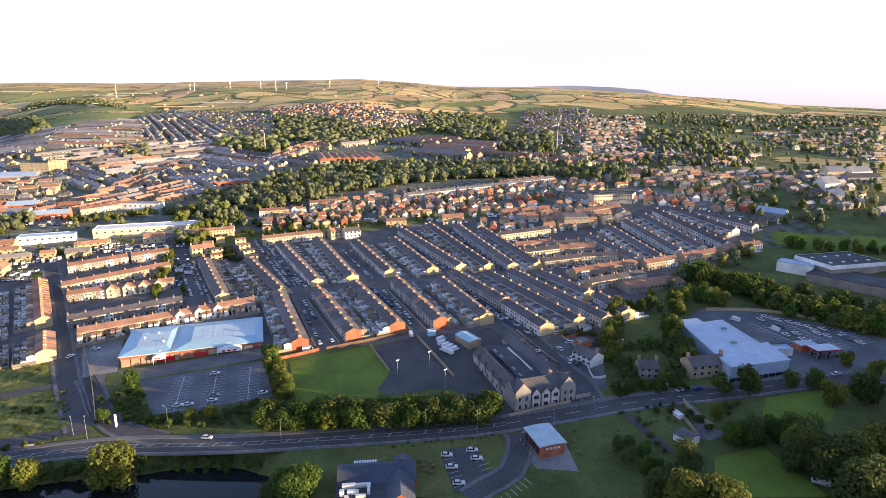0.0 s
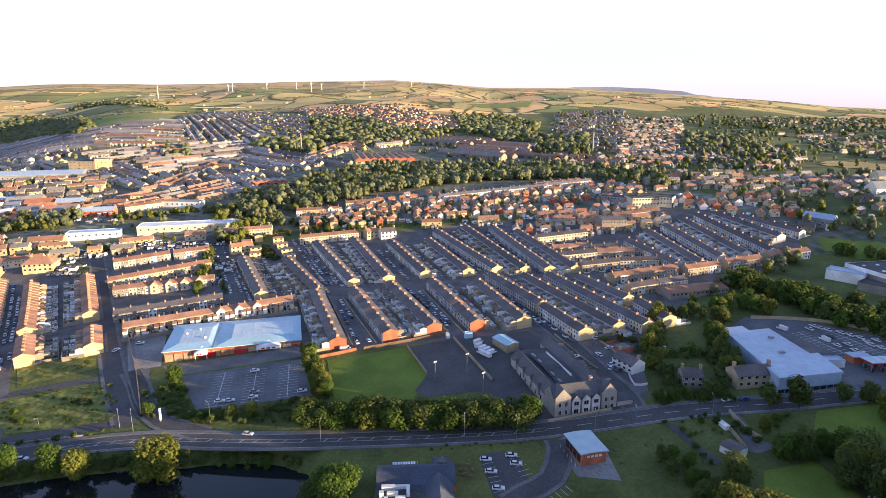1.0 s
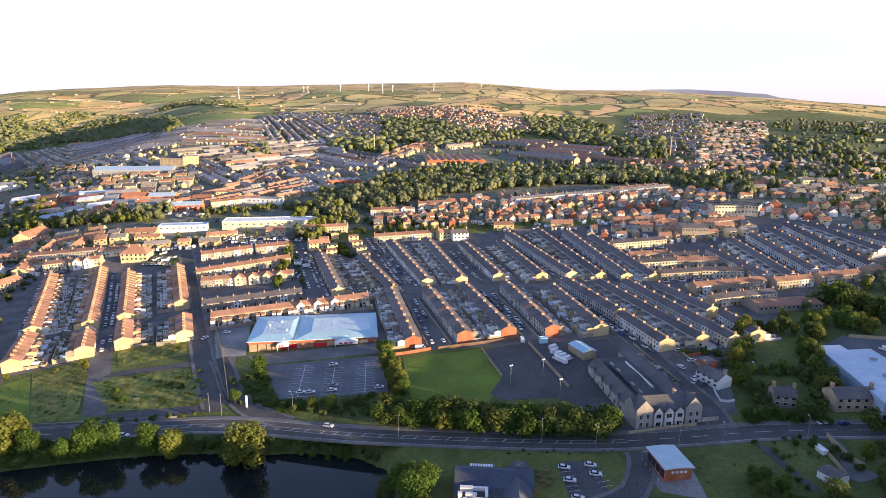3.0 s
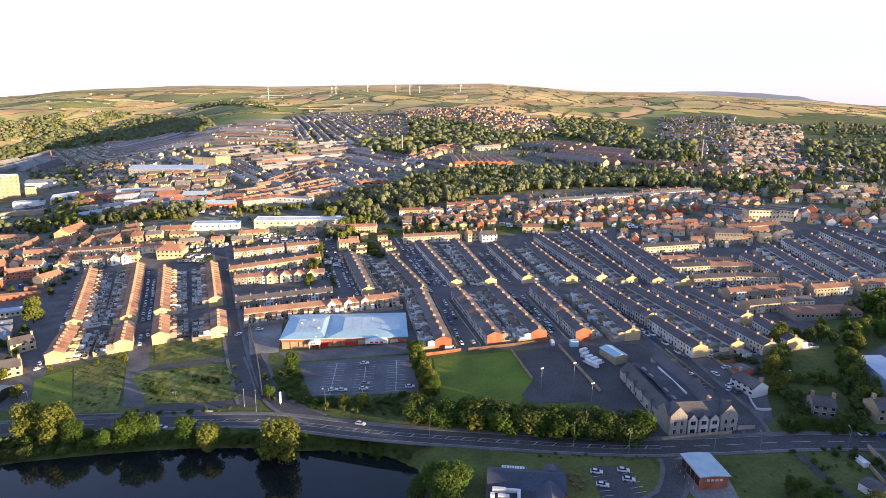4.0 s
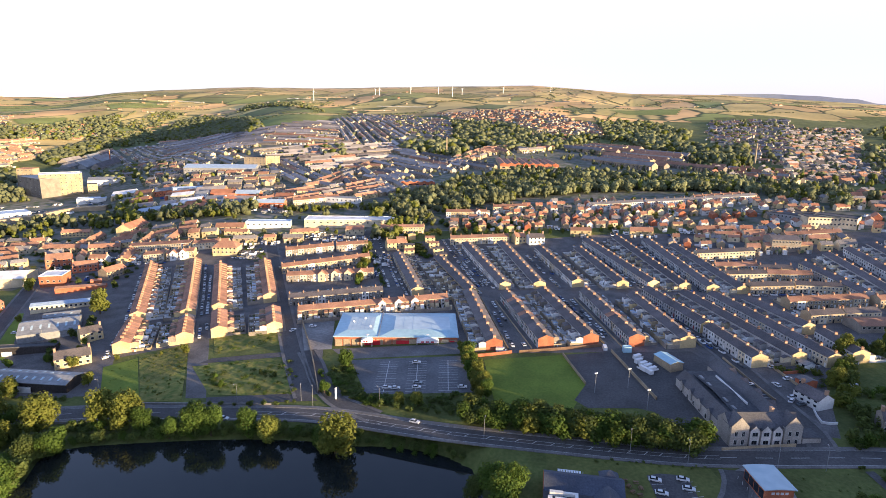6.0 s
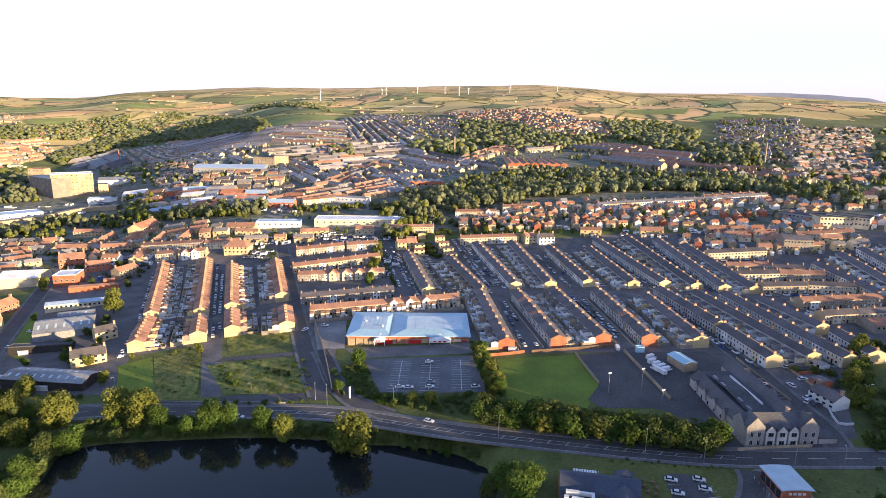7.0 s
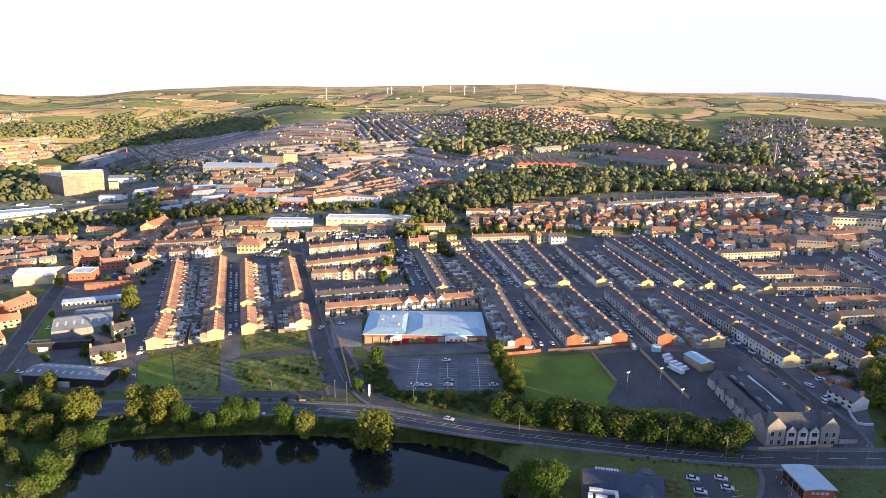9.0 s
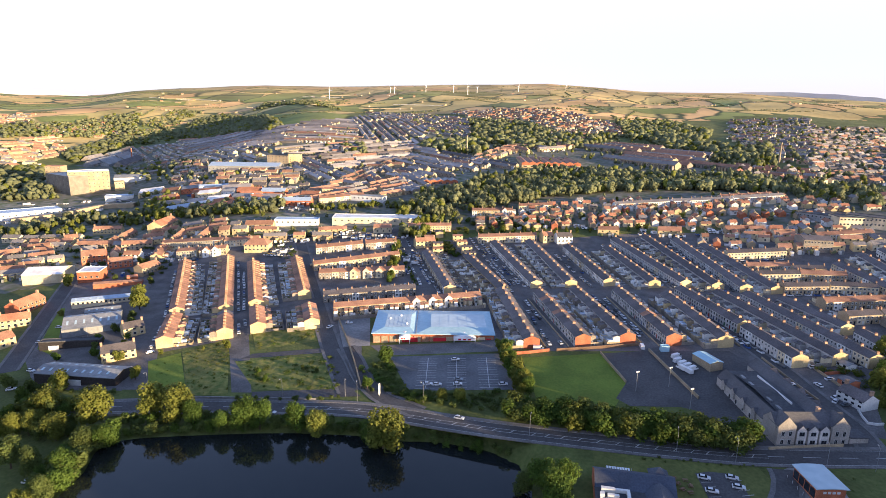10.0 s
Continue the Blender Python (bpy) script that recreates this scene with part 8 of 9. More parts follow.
def picnic_meshes():
    g = Geo()
    for k in range(4):
        g.box(-0.9, -0.36 + k * 0.18, 0.72, 0.9, -0.2 + k * 0.18, 0.77)
    top = g.mesh("tabletop", TIMBER)
    g = Geo()
    g.box(-0.9, -0.13, 0.42, 0.9, 0.13, 0.47)
    bench = g.mesh("bench", TIMBER)
    g = Geo()
    g.limb((0, -0.75, -0.2), (0, 0.25, 0.74), 0.05, 0.05, 4)
    g.limb((0, 0.75, -0.2), (0, -0.25, 0.74), 0.05, 0.05, 4)
    g.box(-0.04, -0.8, 0.34, 0.04, 0.8, 0.42)
    return top, bench, g.mesh("leg_frame", TIMBER)


PICNIC = picnic_meshes()
for x, y, a in [(-11.0, 176.5, 20), (-9.8, 173.7, 70), (-7.4, 176.2, 10), (-8.6, 171.0, 50), (-5.9, 173.5, 100), (-6.3, 169.9, 30)]:
    ob = root("picnic_table", place(x, y, a, 0.08), "weathered timber picnic table on the pub lawn", "picnic table", "pub lawn tables")
    part("tabletop", PICNIC[0], ob)
    for s in (-0.68, 0.68):
        part("bench", PICNIC[1], ob, pose(0, s, 0))
    for s in (-0.65, 0.65):
        part("leg_frame", PICNIC[2], ob, pose(s, 0, 0))

for x, y, h in [(-22.0, 236.1, 9.5), (-7.7, 243.5, 9.5), (-0.7, 225.6, 9.5)]:
    ob = root("floodlight_mast", place(x, y, 40), "pale floodlight mast beside the games court", "floodlight", "court masts")
    g = Geo()
    g.limb((0, 0, -0.5), (0, 0, h), 0.12, 0.08, 8)
    part("pole", g.mesh("pole", STEEL), ob)
    for s in (-0.5, 0.5):
        g = Geo()
        g.box(s - 0.3, -0.2, h - 0.3, s + 0.3, 0.15, h + 0.25)
        part("lantern", g.mesh("lantern", WHITE_PAINT), ob)


def wall_line(points, high, thick, material, label, name="garden_wall"):
    line = smooth_line(points, 4)
    g = Geo()
    ribbon(g, line, thick / 2, -thick / 2, high, skirt=high + 0.4)
    tagged(new(name, g.mesh(name, material)), label, "wall")


WALL_KIND = {"stone": STONE, "brick": BRICK, "timber": TIMBER, "white": WHITE_WALL, "concrete": CONCRETE}
wall_line([(-194.5, 288.6), (-165.9, 246.1), (-142.6, 208.4)], 1.9, 0.4, WALL_KIND['stone'], 'tall stone wall beside the side street')
wall_line([(-85.4, 258.7), (-73.9, 263.4), (-63.8, 268.6)], 1.6, 0.4, WALL_KIND['brick'], 'brick wall at the end of the rows')
wall_line([(-60.2, 269.4), (-42.0, 276.5), (-19.4, 286.0)], 1.6, 0.4, WALL_KIND['timber'], 'timber fence at the edge of the field')
wall_line([(-38.3, 271.7), (-26.1, 242.7)], 1.4, 0.4, WALL_KIND['stone'], 'low wall between field and court')
wall_line([(-14.6, 280.5), (3.8, 235.2)], 1.6, 0.4, WALL_KIND['stone'], 'wall along the games court')
wall_line([(65.4, 241.2), (65.2, 230.6), (70.9, 231.2)], 1.0, 0.4, WALL_KIND['white'], 'pale curved garden wall')
wall_line([(24.0, 202.7), (38.4, 207.5), (50.8, 211.4)], 1.2, 0.4, WALL_KIND['stone'], 'stone wall along the pavement')
wall_line([(-238.5, 178.2), (-194.1, 187.5), (-158.6, 195.1)], 0.9, 0.4, WALL_KIND['concrete'], 'low parapet along the main road')
wall_line([(-240.4, 161.0), (-215.1, 169.1), (-185.7, 175.5)], 1.1, 0.4, WALL_KIND['concrete'], 'pale parapet along the road bridge')
wall_line([(38.3, 283.9), (42.8, 271.0), (47.9, 256.1), (52.3, 245.1)], 1.1, 0.4, WALL_KIND['stone'], 'stone wall between school yard and road')
wall_line([(56.5, 285.0), (62.0, 270.0), (66.0, 259.0)], 1.2, 0.4, WALL_KIND['stone'], 'stone garden wall beside the side road')
wall_line([(62.0, 272.0), (72.0, 276.0)], 1.4, 0.4, WALL_KIND['brick'], 'brick wall between two gardens')
wall_line([(96.1, 208.7), (97.3, 195.1), (99.9, 190.4)], 1.8, 0.4, WALL_KIND['stone'], 'stone garden wall')
wall_line([(91.2, 198.2), (91.7, 191.3), (91.7, 183.4)], 1.4, 0.4, WALL_KIND['stone'], 'stone garden wall')
wall_line([(147.3, 302.0), (174.5, 297.8), (193.7, 288.0), (218.9, 264.0)], 1.8, 0.4, WALL_KIND['stone'], 'pale wall behind the supermarket')


wall_line([(-664.6, 448.7), (-641.7, 491.0), (-632.9, 537.5), (-592.9, 549.1)], 5.0, 6.0, WALL_KIND['stone'], 'long stone railway viaduct beside the sheds', 'viaduct')


# ---------------------------------------------------------------- the town beyond
def town(name, poly, angle, gap, seed, walls, roofs, label, run=(18, 46), eaves=(4.8, 6.0), depth=8.0, loose=0.12, chim=True, wobble=4.0, garden=True, turned=0.0):
    """A far district: rows of joined or single houses, each with its walls, window bands, roof and chimneys, in one mesh."""
    r = random.Random(seed)
    g, rf, yd = Geo(), Geo(), Geo()
    lo = (min(p[0] for p in poly), min(p[1] for p in poly))
    hi = (max(p[0] for p in poly), max(p[1] for p in poly))
    cx, cy, reach = (lo[0] + hi[0]) / 2, (lo[1] + hi[1]) / 2, math.hypot(hi[0] - lo[0], hi[1] - lo[1]) / 2
    u = Vector((math.cos(radians(angle)), math.sin(radians(angle))))
    v = Vector((-u.y, u.x))
    o = -reach
    flip = 0
    while o < reach:
        t = -reach + r.uniform(0, 10)
        while t < reach:
            length = r.uniform(*run)
            c = Vector((cx, cy)) + u * (t + length / 2) + v * (o + r.uniform(-1, 1))
            t += length + r.uniform(2, 7) + (r.uniform(10, 30) if r.random() < 0.12 else 0)
            if not inside(c.x, c.y, poly) or r.random() < loose:
                continue
            a = angle + (180 if flip else 0) + r.uniform(-wobble, wobble) + (90 if r.random() < turned else 0)
            q = Vector((math.cos(radians(a)), math.sin(radians(a)))) * (length / 2)
            tilt = 0 if wobble < 0.5 else (land(c.x + q.x, c.y + q.y) - land(c.x - q.x, c.y - q.y)) / length
            m = place(c.x, c.y, a) @ Matrix(((1, 0, 0, 0), (0, 1, 0, 0), (tilt, 0, 1, 0), (0, 0, 0, 1)))
            g.m = rf.m = m
            e, h, d = r.uniform(*eaves), length / 2, depth / 2 * r.uniform(0.85, 1.15)
            ridge = e + d * r.uniform(0.55, 0.8)
            w = r.randrange(len(walls))
            g.gable_wall(-h, h, -d, d, -8 if tilt == 0 else -3, e, ridge, w)
            rf.gable_roof(-h, h, -d, d, e, ridge, 0.35, 0.2, r.randrange(len(roofs)))
            n = max(1, int(length / 4.8))
            for i in range(n):
                x = -h + (i + 0.5) * length / n
                for y in (-d - 0.06, d - 0.04):
                    s = y if y < 0 else y + 0.1
                    for a0, a1, z0, z1 in ((x - 1.5, x - 0.4, 2.9, 4.0), (x + 0.4, x + 1.6, 0.9, 2.2)):
                        g.face([(a0, s, z0), (a1, s, z0), (a1, s, z1), (a0, s, z1)] if y < 0 else [(a1, s, z0), (a0, s, z0), (a0, s, z1), (a1, s, z1)], len(walls))
                if chim and i % 3 == 0:
                    rf.box(x - 0.32, -0.5, ridge - 0.5, x + 0.32, 0.5, ridge + 0.95, len(roofs))
                if length > 14 and r.random() < 0.7:
                    g.box(x - 1.2, d, -2, x + 1.2, d + 3.5, 3.4, r.randrange(len(walls)))
                    rf.box(x - 1.3, d, 3.4, x + 1.3, d + 3.6, 3.6, r.randrange(len(roofs)))
                if garden:
                    far = max(5.0, gap - depth - 2)
                    for j in range(2):
                        bx, by = x + r.uniform(-2.2, 1.4), d + r.uniform(1.5, far)
                        k = r.choice((0, 0, 1, 2, 3, 3))
                        yd.m = m
                        if k == 3:
                            w0, h0 = r.uniform(0.8, 2.0), r.uniform(1.2, 3.6)
                            yd.solid([(bx - w0, by, 0), (bx, by - w0, 0), (bx + w0, by, 0), (bx, by + w0, 0), (bx + r.uniform(-0.4, 0.4), by, h0), (bx - w0 * 0.8, by + 0.3, h0 * 0.6), (bx + w0 * 0.7, by - 0.4, h0 * 0.7)],
                                     [(0, 1, 6), (1, 2, 6), (2, 3, 6), (3, 0, 5), (0, 6, 4), (0, 4, 5), (3, 5, 4), (3, 4, 6)], 3)
                        else:
                            yd.box(bx, by, -1, bx + r.uniform(1.2, 2.6), by + r.uniform(1.2, 4.2), r.uniform(1.3, 2.4), k)
                    if i % 2:
                        yd.box(x - 0.15, d, -1, x + 0.15, d + far, 1.5, r.choice((1, 2)))
        o += gap * r.uniform(0.9, 1.1) * (1.15 if flip else 0.9)
        flip = 1 - flip
    if g.f:
        ob = root(name, pose(0, 0, 0), label, "houses")
        tagged(ob, kind="stuff")
        tagged(part("walls", g.mesh("walls", *walls, GLASS), ob), kind="stuff")
        tagged(part("roofs", rf.mesh("roofs", *roofs, DARK_STONE), ob), kind="stuff")
        if yd.f:
            tagged(part("yards", yd.mesh("yards", WHITE_WALL, STONE, GREY_ROOF, LEAF_HAZED), ob, None, "sheds, walls and shrubs in the yards"), kind="stuff")


# The grey mix has darker walls that stand in for shade and haze.
WALL_MIX = {"grey": [DARK_STONE, STONE, GREY_STONE, DARK_STONE, RENDER], "mill": [DARK_STONE, STONE], "old": [STONE, RENDER, DARK_STONE, STONE], "new": [SUN_RENDER, BRICK, RENDER, STONE, WHITE_WALL, RENDER], "mix": [RENDER, STONE, DARK_STONE, STONE, DARK_STONE], "hill": [RENDER, STONE, SUN_RENDER, STONE], "warm": [RENDER, SUN_RENDER, STONE, SUN_RENDER], "shed": [WHITE_WALL, GREY_ROOF, RENDER], "depot": [DARK_STONE, GREY_ROOF], "trade": [WHITE_WALL, SUN_RENDER, BRICK, RENDER]}
ROOF_MIX = {"grey": [HAZED_SLATE, SLATE, BROWN_TILE, SUNLIT_SLATE], "mill": [BROWN_TILE, HAZED_SLATE, BROWN_TILE], "old": [HAZED_SLATE, BROWN_TILE, SUNLIT_SLATE, SLATE, SUNLIT_SLATE, HAZED_SLATE], "new": [RED_TILE, BROWN_TILE, HAZED_SLATE, BROWN_TILE, RED_TILE], "mix": [BROWN_TILE, HAZED_SLATE, HAZED_SLATE, SLATE], "hill": [BROWN_TILE, RED_TILE, HAZED_SLATE], "warm": [BROWN_TILE, BROWN_TILE, HAZED_SLATE], "shed": [GREY_ROOF, METAL_ROOF, FLAT_ROOF], "depot": [GREY_ROOF, SLATE, HAZED_SLATE], "trade": [GREY_ROOF, BROWN_TILE, WHITE_PAINT, RED_TILE, METAL_ROOF, SUNLIT_SLATE]}
def district(seed, poly, angle, gap, mixk, run, depth, loose):
    town("distant_houses", poly, angle, gap, seed, WALL_MIX[mixk], ROOF_MIX[mixk], {"old": "distant rows of stone terraces", "new": "estate of red-tiled brick houses", "mix": "distant mixed houses", "hill": "pale houses scattered up the hillside", "warm": "cream houses under brown tiled roofs", "shed": "distant industrial sheds", "depot": "dark depot sheds under grey roofs", "trade": "small trade units under pale and red roofs", "grey": "stone houses among far trees, shade and haze in their grey", "mill": "parallel weaving sheds under brown roofs"}[mixk], run, {"shed": (5, 8), "new": (3.3, 4.2), "old": (3.9, 4.8), "hill": (3.6, 4.8), "mix": (3.8, 4.8), "grey": (3.4, 4.6), "warm": (4.0, 5.0)}.get(mixk, (4.6, 6.0)), depth, loose, mixk not in ("shed", "depot", "trade"), garden=mixk not in ("shed", "mill", "depot", "trade"), wobble={"old": 0.8, "mill": 0.2, "new": 8}.get(mixk, 6), turned={"new": 0.6, "hill": 0.35, "warm": 0.15}.get(mixk, 0.0))


district(200, [(-179.2, 501.0), (-76.4, 591.9), (126.6, 636.1), (179.0, 614.6), (150.8, 538.0), (20.7, 521.1), (-74.9, 500.1)], 14.1, 10.8, 'new', (5.5, 8.5), 5.8, 0.2)
district(213, [(-455.3, 393.4), (-309.7, 400.3), (-344.2, 447.5), (-483.0, 452.0)], 13.3, 14, 'warm', (9, 26), 7, 0.08)
district(221, [(-309.7, 400.3), (-283.3, 430.3), (-221.8, 463.3), (-232.1, 476.2), (-326.0, 427.2)], 21.1, 13, 'warm', (9, 26), 6.8, 0.05)
district(222, [(23.7, 480.5), (106.5, 483.1), (135.0, 500.3), (162.0, 525.5), (115.3, 527.9), (35.5, 516.0)], 3.6, 11, 'new', (5.5, 10), 5.8, 0.1)
district(223, [(-70.1, 500.9), (116.8, 504.5), (123.0, 528.0), (-70.9, 513.0)], 7.3, 13, 'warm', (8, 20), 6.8, 0.08)
district(225, [(84.1, 465.5), (145.1, 473.4), (175.8, 502.8), (146.3, 525.4), (90.4, 503.5)], 8.4, 14, 'warm', (7, 20), 6.8, 0.08)
district(226, [(-572.1, 365.6), (-455.3, 396.8), (-492.3, 435.5), (-611.7, 395.9)], 16.1, 16, 'warm', (9, 26), 7, 0.12)
district(227, [(-462.3, 282.3), (-465.2, 297.5), (-464.2, 345.7), (-434.4, 378.3), (-448.9, 396.9), (-568.0, 362.5)], 41.2, 16, 'warm', (8, 20), 7, 0.15)
district(228, [(-331.8, 703.2), (-307.3, 810.6), (-230.0, 858.4), (-228.5, 796.6), (-271.0, 691.9), (-289.5, 648.4)], -30.0, 13.0, 'old', (16, 44), 7, 0.05)
district(240, [(-1300.2, 1509.4), (-1059.2, 1414.4), (-773.0, 1232.2), (-706.6, 1396.1), (-592.8, 1194.7), (-557.2, 1031.8), (-665.0, 944.0), (-737.9, 925.0), (-1048.0, 1210.8)], -4.3, 16, 'old', (50, 110), 7.2, 0.03)
district(241, [(-1373.4, 1299.0), (-1234.2, 1440.7), (-1012.0, 1176.5), (-660.1, 936.4), (-568.0, 777.2), (-645.0, 769.4), (-1171.2, 1174.4)], -39.3, 17, 'old', (20, 60), 7.2, 0.12)
district(242, [(-738.9, 1472.1), (-743.9, 1831.5), (-431.3, 1261.2), (-361.0, 997.8), (-499.5, 1036.3), (-592.8, 1194.7)], -60.6, 17, 'old', (30, 90), 7.2, 0.05)
district(243, [(-601.0, 936.1), (-499.5, 1036.3), (-361.0, 997.8), (-357.1, 922.7), (-365.1, 812.6), (-378.1, 737.2), (-508.0, 810.9), (-546.6, 861.0)], 40.1, 17, 'old', (30, 90), 7.2, 0.06)
district(244, [(-366.2, 839.6), (-380.4, 991.3), (-296.4, 918.3), (-189.4, 848.1), (-201.6, 783.0), (-261.2, 791.2), (-283.5, 754.3), (-338.7, 767.4)], -38.5, 15, 'old', (60, 120), 7.2, 0.03)
district(245, [(-503.5, 811.7), (-369.2, 717.1), (-373.6, 656.7), (-402.4, 650.6), (-503.2, 735.9)], -43.2, 12.5, 'old', (30, 70), 7.2, 0.05)
district(246, [(-378.1, 737.2), (-361.3, 802.8), (-330.6, 746.0), (-254.3, 662.6), (-249.8, 605.9), (-317.1, 633.5)], -53.5, 13, 'old', (20, 50), 7.2, 0.08)
district(247, [(-1151.0, 1152.6), (-645.0, 769.4), (-460.7, 665.7), (-393.7, 634.3), (-396.0, 583.7), (-456.0, 570.8), (-607.8, 624.9), (-803.6, 759.9)], 12, 24, 'mix', (8, 18), 7, 0.3)
district(248, [(-939.7, 1997.1), (-620.8, 1815.2), (-436.1, 1599.7), (-340.0, 1186.6), (-413.7, 1204.1), (-705.1, 1729.8)], -38.0, 22, 'mix', (12, 34), 7.5, 0.12)
district(249, [(-569.9, 1904.5), (-338.8, 1880.3), (-171.0, 1774.4), (-26.4, 1503.2), (-26.4, 1335.1), (-149.7, 1350.0), (-273.0, 1568.6), (-452.6, 1666.2)], -43.5, 20, 'hill', (9, 18), 7, 0.12)
district(250, [(-432.2, 1583.8), (-273.0, 1568.6), (-146.9, 1319.1), (-26.4, 1335.1), (-127.7, 1097.1), (-225.6, 1050.2), (-321.5, 1136.6)], 6.9, 36, 'mix', (8, 24), 7, 0.5)
district(251, [(-76.3, 1089.4), (13.4, 1130.3), (104.3, 949.8), (87.3, 851.0), (2.8, 847.3), (-19.2, 911.2)], -49.3, 12.5, 'mill', (90, 150), 10, 0)
district(252, [(266.2, 1823.1), (500.1, 1905.7), (218.6, 870.5), (189.7, 1027.9), (177.9, 1265.5)], -29.6, 19.0, 'grey', (7, 17), 6.4, 0.2)
district(253, [(108.1, 871.3), (190.5, 865.4), (206.4, 825.7), (180.2, 729.9), (159.6, 738.8), (102.0, 788.8)], -29.6, 17, 'hill', (8, 20), 7, 0.12)
district(254, [(-1556.6, 1117.3), (-1645.3, 1383.5), (-1369.2, 1140.9), (-1253.6, 956.7), (-1177.0, 825.4)], 107.6, 30, 'hill', (16, 40), 10, 0.15)
district(255, [(-2175.4, 1594.3), (-2194.4, 1741.4), (-1859.1, 1461.7), (-1855.6, 1347.7)], 20, 40, 'hill', (10, 26), 8, 0.35)
district(256, [(-1859.1, 1461.7), (-1804.5, 1805.6), (-1561.3, 1528.6), (-1610.0, 1253.8)], 30, 44, 'hill', (10, 24), 8, 0.6)
district(257, [(-1267.6, 1067.4), (-1341.3, 1286.1), (-1126.6, 1148.3), (-1197.5, 1032.9)], 105.4, 34, 'depot', (40, 80), 22, 0.1)
district(258, [(-613.1, 599.6), (-466.8, 598.1), (-367.5, 585.4), (-341.5, 518.7), (-427.0, 480.4), (-549.8, 529.3)], 8.0, 17, 'trade', (14, 38), 10, 0.15)
district(259, [(-2016.1, 1955.2), (-1472.3, 2243.3), (-974.8, 2076.0), (-619.9, 2084.6), (-23.4, 2868.8), (890.8, 2634.3), (1136.8, 3344.5), (-297.5, 3043.7), (-1950.3, 3125.3), (-2934.4, 2779.1)], 25, 210, 'hill', (8, 16), 7, 0.88)
district(260, [(423.2, 1710.5), (593.9, 1681.3), (339.8, 982.5), (285.6, 757.8), (180.6, 724.5)], 29.0, 18.0, 'grey', (7, 17), 6.4, 0.15)
district(261, [(273.0, 686.7), (399.9, 648.7), (335.2, 522.5), (279.6, 537.0), (233.7, 585.3)], 8.8, 15.0, 'grey', (6, 14), 6.0, 0.2)
district(262, [(624.2, 1133.5), (976.0, 1277.9), (580.1, 750.3), (536.9, 836.0)], 10, 26.0, 'grey', (7, 17), 6.4, 0.35)
district(263, [(916.2, 2228.8), (1651.6, 2169.3), (997.0, 1305.9), (674.0, 1225.4), (649.5, 1409.1)], 10, 60.8, 'grey', (7, 17), 6.4, 0.60)
district(264, [(407.2, 619.6), (476.3, 612.5), (397.5, 507.6), (350.9, 530.9)], 2.8, 30, 'shed', (15, 35), 13, 0.3)
district(265, [(273.3, 524.1), (310.7, 498.5), (288.7, 445.0), (261.1, 461.0)], -40.3, 24, 'shed', (10, 28), 10, 0.3)
district(280, [(201.4, 567.4), (284.6, 547.2), (276.0, 494.1), (244.8, 475.6), (216.5, 513.1), (176.5, 532.9)], -10.7, 11, 'new', (5.5, 9), 5.8, 0.12)
district(281, [(272.9, 488.3), (295.5, 472.3), (259.5, 447.5), (247.1, 470.5)], -36.0, 16, 'grey', (8, 16), 7, 0.2)
district(282, [(239.6, 688.3), (259.5, 652.2), (229.0, 573.0), (184.3, 575.9), (174.3, 623.4)], 3.4, 17, 'hill', (7, 13), 6.6, 0.25)
district(283, [(433.0, 1220.4), (529.5, 1170.1), (461.5, 826.7), (398.6, 731.3), (314.6, 704.4), (273.4, 765.5)], 20.0, 24.0, 'grey', (7, 17), 6.4, 0.3)
district(284, [(300.0, 470.0), (350.0, 440.0), (430.0, 560.0), (470.0, 660.0), (380.0, 640.0)], 20.0, 19.0, 'grey', (6, 14), 6.0, 0.25)
district(291, [(-385.4, 618.8), (-341.0, 690.0), (-248.8, 645.0), (-246.3, 595.6), (-273.3, 578.0), (-329.4, 526.7)], 62.0, 15, 'warm', (18, 50), 7.4, 0.05)
district(292, [(-378.6, 666.9), (-363.4, 812.9), (-345.8, 795.4), (-344.9, 662.7)], 86.5, 14, 'warm', (20, 44), 7, 0.0)
district(293, [(-617.0, 732.2), (-503.2, 735.9), (-427.1, 696.8), (-431.3, 644.3), (-507.7, 658.4)], 14, 20, 'warm', (9, 24), 7, 0.15)
district(294, [(-250.5, 970.3), (-227.2, 1089.8), (-195.9, 1060.0), (-200.3, 909.0), (-228.2, 828.9), (-247.2, 836.0)], 80.8, 14, 'warm', (14, 30), 7, 0.05)
district(295, [(-215.7, 1053.7), (-126.1, 1078.1), (-115.4, 1008.7), (-194.7, 987.5)], 37.1, 16, 'warm', (30, 60), 9, 0.05)


